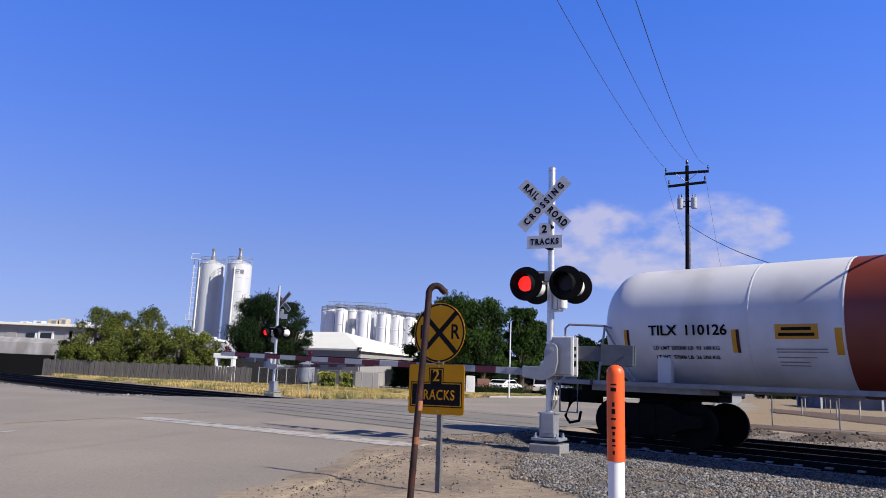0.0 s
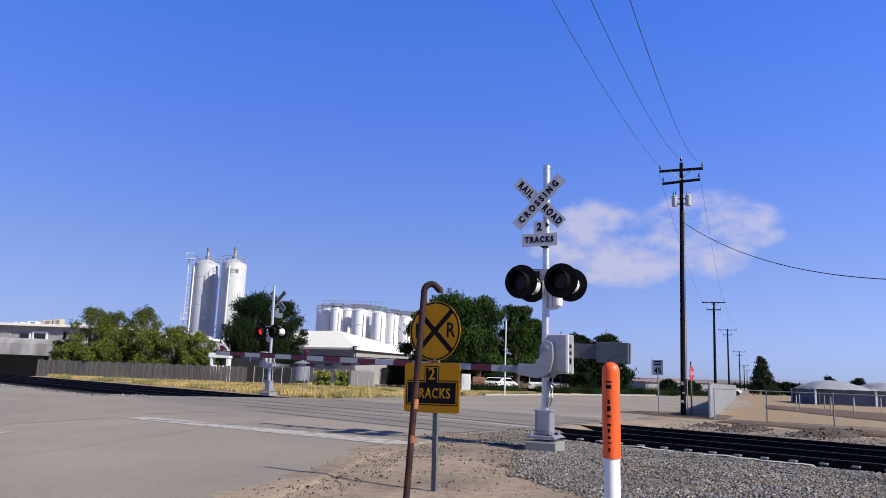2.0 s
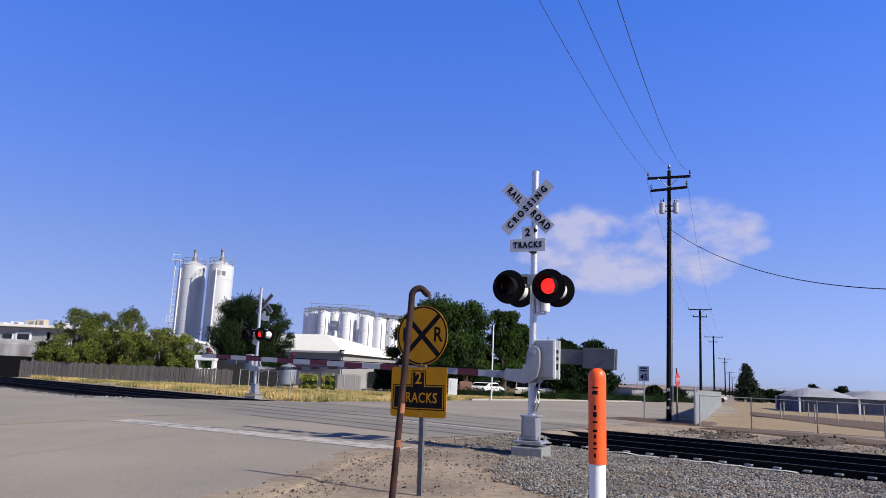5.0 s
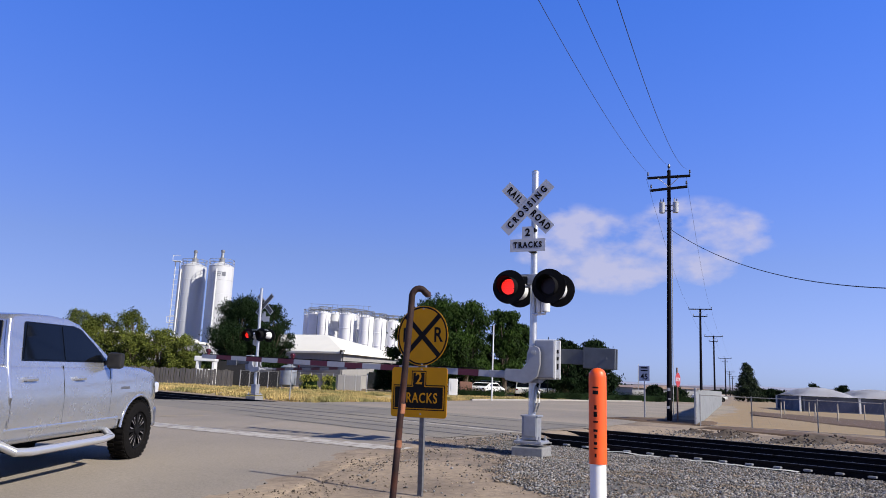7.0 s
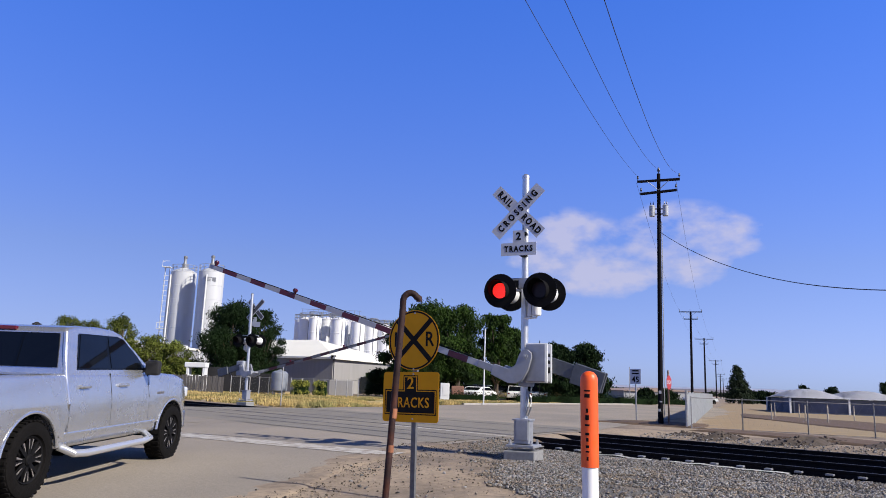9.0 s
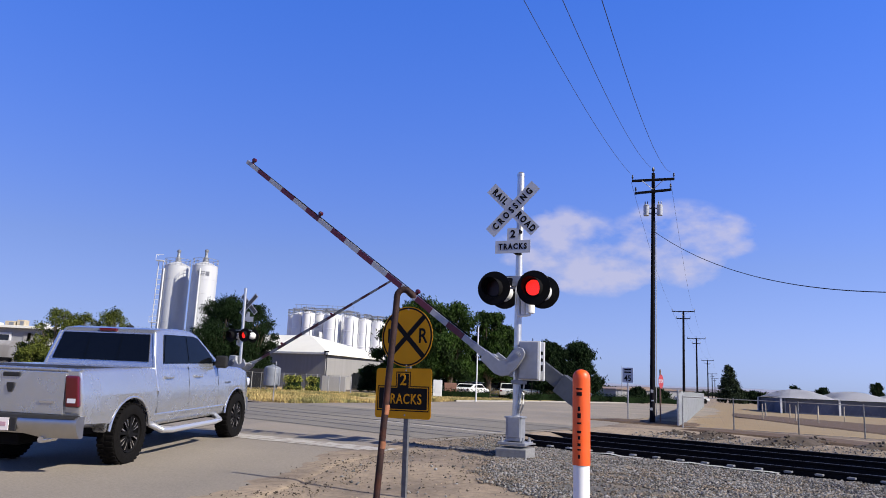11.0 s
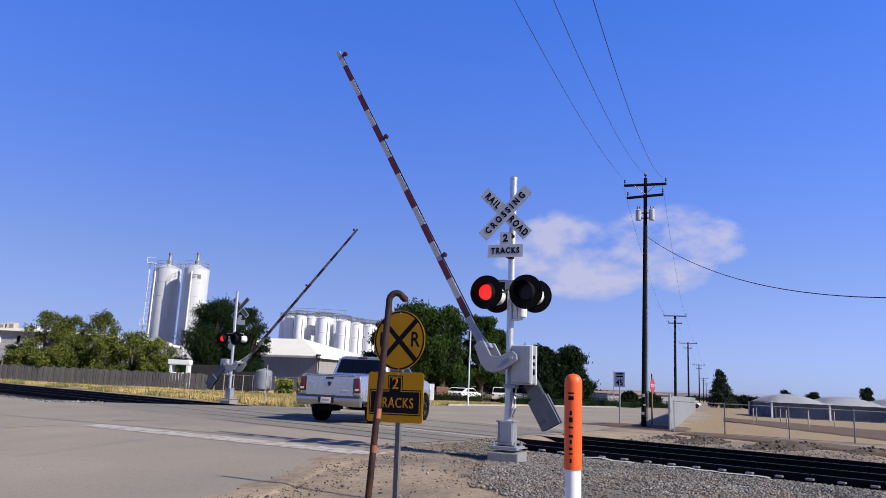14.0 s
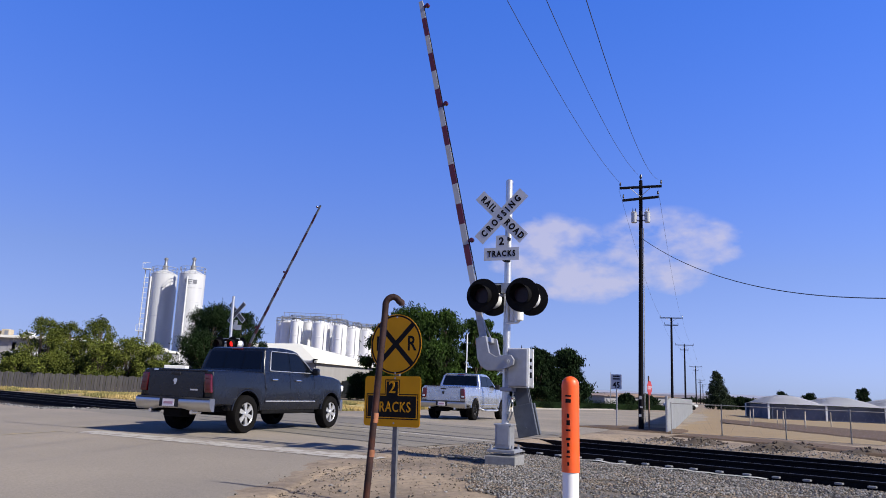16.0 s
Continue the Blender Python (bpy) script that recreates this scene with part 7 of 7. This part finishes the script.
    # underframe, end platform, ladder rails
    for x in (0.2, 13.0):
        bm = bmesh.new()
        box(bm, (x, 0, 1.05), (3.2, 0.65, 0.30), bevel=0.02)
        part("centre_sill", bm, BOGIE_BLACK, c)
    bm = bmesh.new()
    box(bm, (-0.95, 0, 1.20), (0.95, 2.85, 0.10), bevel=0.01), box(bm, (6.0, -1.30, 1.20), (12.9, 0.10, 0.09)), box(bm, (6.0, 1.30, 1.20), (12.9, 0.10, 0.09)), box(bm, (0.6, 0, 1.12), (2.4, 2.3, 0.16))
    part("end_platform", bm, STEEL_GREY, c)
    for sy in (-1, 1):
        bm = bmesh.new()
        box(bm, (1.05, sy * 1.05, 1.62), (0.30, 0.14, 0.85), bevel=0.02)
        part("saddle", bm, TANK_PAINT, c)
        bm = bmesh.new()
        box(bm, (6.0, sy * 1.12, 1.50), (0.10, 0.30, 0.65), bevel=0.01)
        part("saddle", bm, TANK_PAINT, c)
        bm = bmesh.new()
        tube(bm, [(-1.15, sy * 1.36, 1.2), (-1.15, sy * 1.36, 2.35), (-1.05, sy * 1.36, 2.42), (-0.2, sy * 1.30, 2.38)], 0.026, 6)
        tube(bm, [(-0.2, sy * 1.3, 2.38), (0.0, sy * 1.15, 2.30)], 0.02, 6), tube(bm, [(-0.35, sy * 1.30, 1.22), (-0.2, sy * 1.30, 2.36)], 0.024, 6), tube(bm, [(-0.2, sy * 1.30, 2.36), (0.5, sy * 1.28, 1.25)], 0.024, 6)
        part("handrail", bm, ALU_PAINT, c)
        bm = bmesh.new()
        tube(bm, [(-1.3, sy * 1.32, 1.18), (-1.3, sy * 1.32, 0.55), (-0.85, sy * 1.32, 0.55), (-0.85, sy * 1.32, 1.18)], 0.022, 6)
        part("step", bm, STEEL_GREY, c)
    bm = bmesh.new()
    box(bm, (-1.45, -0.75, 1.60), (0.12, 0.45, 0.75), bevel=0.02)
    part("end_box", bm, STEEL_GREY, c)
    bm = bmesh.new()
    box(bm, (-1.55, 0, 0.88), (0.9, 0.25, 0.28), bevel=0.03), box(bm, (-2.0, 0, 0.88), (0.3, 0.34, 0.32), bevel=0.05)
    part("coupler", bm, BOGIE_BLACK, c, "", True)
    bm = bmesh.new()
    tube(bm, [(-1.45, -0.35, 0.95), (-1.65, -0.42, 0.70), (-1.75, -0.45, 0.42), (-1.6, -0.5, 0.28), (-1.35, -0.5, 0.34), (-1.3, -0.5, 0.55)], 0.032, 8)
    part("air_hose", bm, RUBBER, c, "", True)
    for xb in (0.62, 13.0):
        bg = new("bogie")
        bg.parent = c
        bg.matrix_basis = pose(xb, 0, 0)
        for sy in (-1, 1):
            bm = bmesh.new()
            prism(bm, [(-1.15, 0.62), (-0.75, 0.66), (-0.45, 0.82), (0.45, 0.82), (0.75, 0.66), (1.15, 0.62), (1.15, 0.42), (0.8, 0.38), (0.45, 0.22), (-0.45, 0.22), (-0.8, 0.38), (-1.15, 0.42)], sy * 0.98 - 0.09, sy * 0.98 + 0.09)
            part("side_frame", bm, BOGIE_BLACK, bg, "", True)
            for xx in (-0.16, 0.0, 0.16):
                bm = bmesh.new()
                cyl(bm, (xx, sy * 1.03, 0.30), (xx, sy * 1.03, 0.60), 0.07, seg=10)
                part("spring", bm, BOGIE_BLACK, bg)
        bm = bmesh.new()
        box(bm, (0, 0, 0.62), (0.42, 2.2, 0.36), bevel=0.03), box(bm, (0, 0, 0.9), (0.8, 1.2, 0.2))
        part("bolster", bm, BOGIE_BLACK, bg)
        for xx in (-0.89, 0.89):
            for sy in (-1, 1):
                bm = bmesh.new()
                lathe(bm, [(0, -0.05), (0.38, -0.05), (0.44, -0.07), (0.45, -0.06), (0.435, 0.06), (0.36, 0.065), (0.15, 0.04), (0, 0.06)], 36, Matrix.Translation((xx, sy * 0.77, 0.435)) @ Matrix.Rotation(radians(-90 * sy), 4, "X"))
                part("wheel", bm, BOGIE_BLACK, bg, "", True)
    # shadowed top fittings
    bm = bmesh.new()
    lathe(bm, [(0.6, 0), (0.6, 0.45), (0.5, 0.55), (0, 0.58)], 20, Matrix.Translation((7.6, 0, zc + R - 0.1)))
    part("manway", bm, STEEL_GREY, c, "", True)
    bm = bmesh.new()
    tube(bm, [(6.1, 1.2, zc + 1.0), (6.1, 0.8, zc + R + 0.9), (6.1, -0.8, zc + R + 0.9), (6.1, -1.25, zc + 0.8)], 0.03, 6)
    part("top_rail", bm, ALU_PAINT, c)
    return c


tank_car = build_tank_car()


# ---- loose stones ----
def scatter(name, pts, sizes, mat, label, seed):
    """Small angular stones, each a squashed and twisted octahedron."""
    g = np.random.default_rng(seed)
    n = len(pts)
    base = np.array([(1, 0, 0), (-1, 0, 0), (0, 1, 0), (0, -1, 0), (0, 0, 1), (0, 0, -1)], float)
    tri = np.array([(0, 2, 4), (2, 1, 4), (1, 3, 4), (3, 0, 4), (2, 0, 5), (1, 2, 5), (3, 1, 5), (0, 3, 5)])
    v = base[None] * (0.55 + 0.65 * g.random((n, 6, 1))) + g.normal(0, 0.22, (n, 6, 3))
    q = g.normal(size=(n, 3, 3))
    q, _ = np.linalg.qr(q)
    v = np.einsum("nij,nkj->nki", q, v) * np.asarray(sizes)[:, None, None] * np.array([1, 1, 0.75])
    v += np.asarray(pts)[:, None, :]
    f = (tri[None] + (np.arange(n) * 6)[:, None, None]).reshape(-1, 3)
    me = bpy.data.meshes.new(name)
    me.vertices.add(n * 6)
    me.vertices.foreach_set("co", v.ravel())
    me.loops.add(len(f) * 3)
    me.loops.foreach_set("vertex_index", f.ravel())
    me.polygons.add(len(f))
    me.polygons.foreach_set("loop_start", np.arange(len(f)) * 3)
    me.update(calc_edges=True)
    me.materials.append(mat)
    return tagged(new(name, me), label, "gravel", kind="stuff")


def gravel_edge(n):
    """How far towards the road the gravel lies."""
    return float(np.interp(n, (6.8, 7.3, 7.6, 7.84, 8.58, 9.28, 10.9, 12.5, 13.5), (2.0, 4.67, 5.42, 6.08, 6.82, 7.49, 9.0, 10.0, 10.2)))


def shoulder(n):
    """The ballast rises again to the foot of the near rail."""
    return 0.115 * smooth(12.0, 13.6, n)


def build_stones():
    g = np.random.default_rng(17)
    pts, sz = [], []
    tan, tsz = [], []
    while len(pts) < 115000:
        s, n = g.uniform(-9, 10.4), g.uniform(6.6, 13.85)
        if s > right_edge(n) - 0.05:
            continue
        e = gravel_edge(n) - s + 0.5 * noise.noise(Vector((s * 0.9, n * 0.9, 2))) + 0.25 * noise.noise(Vector((s * 3.3, n * 3.3, 8)))
        bare = noise.noise(Vector((s * 0.7 + 9, n * 1.3, 5))) if n < 12.2 else 0.0
        if g.random() > min(1.0, max(0.012, 0.5 + e * 1.4)) * (0.14 if bare > 0.20 else 1.0):
            continue
        p = tn(s, n)
        q = (p.x, p.y, soil(p.x, p.y) + 0.035 * noise.fractal(Vector((p.x * 0.5, p.y * 0.5, 0)), 1.0, 2.0, 3) + 0.014 + shoulder(n))
        if g.random() < (0.75 if bare > 0.05 else 0.34):
            tan.append(q), tsz.append(0.007 + 0.020 * g.random() ** 1.8)
        else:
            pts.append(q), sz.append(0.009 + 0.024 * g.random() ** 2.2)
    scatter("gravel", pts, sz, STONE, "grey crushed gravel beside the track", 18)
    scatter("gravel", tan, tsz, TAN_STONE, "tan and brown stones mixed into the gravel", 24)
    rows = []
    for n in np.arange(6.9, 13.95, 0.25):
        e = gravel_edge(n) + 0.25 * noise.noise(Vector((n * 1.9, 0.5, 3)))
        row = []
        for s in np.concatenate([np.linspace(-14, -2, 20), np.linspace(-1.6, e, 50)]):
            p = tn(s, n)
            row.append((p.x, p.y, soil(p.x, p.y) + 0.035 * noise.fractal(Vector((p.x * 0.5, p.y * 0.5, 0)), 1.0, 2.0, 3) + 0.010 * smooth(0.0, 0.6, min(e - s, n - 6.9)) - 0.004 + shoulder(n)))
        rows.append(row)
    sheet("gravel_bed", rows, GRAVEL_BED, "fine grey gravel packed beside the track", "gravel", kind="stuff")
    pts, sz = [], []
    while len(pts) < 7000:
        s, n = g.uniform(-10, 10.5), g.uniform(2.0, 11.5)
        e = right_edge(n) - s
        if e < -0.25 or g.random() > (1.0 if e < 0.9 else 0.35):
            continue
        p = tn(s, n)
        pts.append((p.x, p.y, soil(p.x, p.y) + (0.035 * noise.fractal(Vector((p.x * 0.5, p.y * 0.5, 0)), 1.0, 2.0, 3) if e > 1 else 0.012) + 0.004))
        sz.append(0.005 + 0.017 * g.random() ** 3)
    scatter("pebbles", pts, sz, PEBBLE, "scattered pebbles and clods on the dirt shoulder", 19)
    pts, sz = [], []
    for k in range(5000):
        s, n = g.uniform(27.5, 62), g.uniform(10.6, 13.0)
        p = tn(s, n)
        pts.append((p.x, p.y, soil(p.x, p.y) + 0.02)), sz.append(0.03 + 0.04 * g.random())
    for k in range(5500):
        s, n = g.uniform(-14, 11), g.uniform(20.0, 22.0)
        p = tn(s, n)
        pts.append((p.x, p.y, soil(p.x, p.y) + 0.03)), sz.append(0.014 + 0.03 * g.random() ** 2)
    scatter("gravel", pts, sz, STONE, "coarse grey ballast heaped beside the rails", 20)

    pts, sz = [], []
    while len(pts) < 4200:
        s, n = g.uniform(-6, 10.8), g.uniform(4.0, 12.5)
        e = right_edge(n) - s
        clump = noise.noise(Vector((s * 0.9, n * 0.9, 6))) + 0.5 * noise.noise(Vector((s * 3.1, n * 3.1, 2)))
        if e < -0.5 or g.random() > max(0.04, 0.9 * clump + (0.35 if 0 < e < 0.8 else 0.0)):
            continue
        p = tn(s, n)
        pts.append((p.x, p.y, max(soil(p.x, p.y), grade(p.x, p.y) + 0.012 if e < 0.1 else -9) + (0.035 * noise.fractal(Vector((p.x * 0.5, p.y * 0.5, 0)), 1.0, 2.0, 3) if e > 1 else 0.012) + 0.004))
        sz.append(0.005 + 0.014 * g.random() ** 2)
    clods, csz = [], []
    for x, y, r, h in MOUNDS:
        for k in range(130):
            q, a = g.random() ** 0.7, g.uniform(0, 2 * math.pi)
            px, py = x + 1.6 * r * q * math.cos(a), y + r * q * math.sin(a)
            clods.append((px, py, soil(px, py) - 0.02 + h * (1 - q) * 0.85)), csz.append(0.012 + 0.06 * g.random() ** 2.5)
    scatter("clods", clods, csz, MUD, "dark broken clods and rubble on the dirt heaps", 29)
    scatter("debris", pts, sz, LITTER, "dark dry leaf litter and clods on the dirt shoulder", 23)


build_stones()


# ---- what moves ----
def glide(keys, times):
    """Smooth values at the times through key rows (t, a, b, ...): monotone cubic, column by column."""
    k = np.array(keys, float)
    t, out = k[:, 0], []
    for c in range(1, k.shape[1]):
        v = k[:, c]
        h = np.diff(t)
        d = np.diff(v) / h
        m = np.zeros(len(v))
        m[0], m[-1] = d[0], d[-1]
        for i in range(1, len(v) - 1):
            if d[i - 1] * d[i] > 0:
                w1, w2 = 2 * h[i] + h[i - 1], h[i] + 2 * h[i - 1]
                m[i] = (w1 + w2) / (w1 / d[i - 1] + w2 / d[i])
        j = np.clip(np.searchsorted(t, times, side="right") - 1, 0, len(t) - 2)
        u = (times - t[j]) / h[j]
        out.append((2 * u**3 - 3 * u**2 + 1) * v[j] + (u**3 - 2 * u**2 + u) * h[j] * m[j] + (-2 * u**3 + 3 * u**2) * v[j + 1] + (u**3 - u**2) * h[j] * m[j + 1])
    return out


# seconds, right rear wheel x, y, heading in degrees clockwise from straight ahead
SILVER_WAY = [
    (0.0, -6.996, -25.44, 5), (3.5, -6.042, -8.48, 5), (5.0, -5.512, 1.696, 5), (6.3, -5.199, 6.649, 5), (6.5, -5.072, 6.904, 5), (7.0, -4.847, 7.842, 5), (7.4, -4.727, 8.389, 4.8), (7.8, -4.577, 8.628, 4.6), (8.2, -4.542, 8.685, 4.6), (9.0, -4.484, 8.758, 4.8), (9.2, -4.458, 8.854, 5.0), (10.0, -4.375, 9.293, 6.0), (10.7, -4.234, 10.532, 8.5), (11.3, -4.086, 12.023, 11), (11.7, -3.812, 13.229, 12.3), (12.0, -3.551, 14.173, 13.2), (12.3, -3.293, 15.462, 15), (12.5, -3.065, 16.329, 16), (13.0, -2.43, 18.3, 19), (13.5, -1.68, 20.4, 21.5), (14.0, -0.78, 22.5, 23), (14.5, 0.12, 24.5, 24), (15.2, 1.5, 27.9, 24.5), (15.5, 2.08, 29.5, 25), (16.0, 3.23, 32.3, 25.5)]
DARK_WAY = [
    (0.0, -31.8, -48.76, 23), (7.0, -28.62, -42.4, 23), (10.0, -22.26, -25.44, 23), (12.0, -16.112, -10.176, 23), (13.0, -12.72, -2.014, 23), (14.0, -9.318, 5.612, 23), (14.5, -7.782, 9.159, 23), (14.7, -7.235, 10.324, 23.2), (15.0, -6.327, 11.979, 24.3), (15.2, -5.847, 13.048, 25.4), (15.4, -5.358, 14.131, 26.2), (15.7, -4.546, 16.071, 26.3), (16.0, -3.731, 18.195, 25.4)]
SILVER_SIZE, DARK_SIZE = 1.03, 1.075


def drive(truck, wheels, way, SIZE, base):
    step = 2 / FPS
    times = np.array([k * step for k in range(int(16 / step) + 1)])
    xs, ys, hs = glide(way, times)
    truck.scale = (SIZE, SIZE, SIZE)
    rows, spin, total = [], [], 0.0
    hw = 0.865 * SIZE
    for k, t in enumerate(times):
        a = radians(hs[k])
        fwd = Vector((math.sin(a), math.cos(a), 0))
        left = Vector((-fwd.y, fwd.x, 0))
        p = Vector((xs[k], ys[k], 0)) + left * hw
        q = p + fwd * base * SIZE
        zr, zf = grade(p.x, p.y) + 0.02, grade(q.x, q.y) + 0.02
        pitch = math.degrees(math.atan2(zf - zr, base * SIZE))
        rows.append((t, pose(p.x, p.y, zr, 0, 0, 90 - hs[k]) @ pose(0, 0, 0, 0, -pitch, 0)))
        if k:
            total += math.hypot(xs[k] - xs[k - 1], ys[k] - ys[k - 1]) / (0.425 * SIZE)
        spin.append((t, math.degrees(total)))
    walk(truck, rows)
    for hub, xw, sg, zr in wheels:
        walk(hub, [(t, pose(xw, sg * 0.865, zr, 0, a, 0)) for t, a in spin])


GATE_NEAR = [(0.0, -1.5), (7.3, -1.5), (7.6, -0.8), (8.0, 2.0), (8.5, 8.2), (9.0, 14.6), (9.2, 17.0), (10.2, 26.5), (11.3, 34.8), (11.5, 36.2), (12.0, 40.5), (12.5, 44.9), (13.0, 49.0), (13.5, 53.2), (14.0, 57.6), (14.5, 61.7), (15.0, 66.0), (15.5, 70.2), (16.0, 74.4)]
GATE_FAR = [(0.0, -1.8), (7.5, -1.8), (8.0, 1.0), (8.5, 5.6), (9.0, 10.0), (9.2, 11.8), (10.2, 19.0), (11.3, 26.0), (12.0, 30.0), (12.5, 33.0), (13.5, 40.0), (14.5, 47.0), (15.5, 54.5), (16.0, 58.6)]

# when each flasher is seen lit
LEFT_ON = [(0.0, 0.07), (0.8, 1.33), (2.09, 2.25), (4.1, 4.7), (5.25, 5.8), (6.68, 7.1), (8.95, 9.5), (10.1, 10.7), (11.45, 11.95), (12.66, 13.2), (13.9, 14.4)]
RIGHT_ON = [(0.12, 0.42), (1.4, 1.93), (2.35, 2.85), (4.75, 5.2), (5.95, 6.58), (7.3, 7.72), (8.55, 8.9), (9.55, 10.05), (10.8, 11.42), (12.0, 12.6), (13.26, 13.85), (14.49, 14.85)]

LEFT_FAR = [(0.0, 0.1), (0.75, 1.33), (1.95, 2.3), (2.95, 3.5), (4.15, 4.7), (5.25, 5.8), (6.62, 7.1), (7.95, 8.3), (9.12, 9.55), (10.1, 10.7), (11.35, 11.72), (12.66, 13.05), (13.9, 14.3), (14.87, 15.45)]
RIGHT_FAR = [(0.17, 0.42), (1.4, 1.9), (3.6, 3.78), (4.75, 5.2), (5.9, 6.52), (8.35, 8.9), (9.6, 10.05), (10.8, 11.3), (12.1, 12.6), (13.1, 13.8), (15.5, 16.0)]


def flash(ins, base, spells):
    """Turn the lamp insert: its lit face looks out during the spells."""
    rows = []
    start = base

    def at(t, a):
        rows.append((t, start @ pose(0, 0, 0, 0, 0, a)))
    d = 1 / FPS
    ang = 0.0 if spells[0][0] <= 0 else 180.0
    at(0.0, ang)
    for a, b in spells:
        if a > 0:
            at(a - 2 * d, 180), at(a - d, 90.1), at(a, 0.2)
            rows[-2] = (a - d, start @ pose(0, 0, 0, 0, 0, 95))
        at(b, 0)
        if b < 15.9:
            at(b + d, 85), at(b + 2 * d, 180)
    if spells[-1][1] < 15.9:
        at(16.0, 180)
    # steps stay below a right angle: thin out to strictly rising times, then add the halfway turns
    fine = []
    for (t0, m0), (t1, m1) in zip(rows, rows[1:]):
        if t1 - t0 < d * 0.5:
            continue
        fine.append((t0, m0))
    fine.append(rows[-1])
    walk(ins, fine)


def motions():
    drive(silver_truck, silver_wheels, SILVER_WAY, SILVER_SIZE, 3.57 * LONG["silver"])
    drive(dark_truck, dark_wheels, DARK_WAY, DARK_SIZE, 3.57 * LONG["dark"])
    walk(tank_car, [(t, Matrix.Translation(tn(8.12 - 21.6 * t, 14.75, 0.195)) @ pose(0, 0, 0, 0, 0, -44.03)) for t in (0.0, 8.0, 16.0)])
    for arm, piv, keys in ((near_arm, near_piv, GATE_NEAR), (far_arm, far_piv, GATE_FAR)):
        times = np.array([k * 0.25 for k in range(65)])
        (angs,) = glide(keys, times)
        walk(arm, [(t, Matrix.Translation(piv) @ pose(0, 0, 0, 0, -a - 3.0, 0)) for t, a in zip(times, angs)])
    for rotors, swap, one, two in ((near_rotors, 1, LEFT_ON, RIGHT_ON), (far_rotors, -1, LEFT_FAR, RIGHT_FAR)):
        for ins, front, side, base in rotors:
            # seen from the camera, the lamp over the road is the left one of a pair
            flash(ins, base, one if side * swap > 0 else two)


motions()
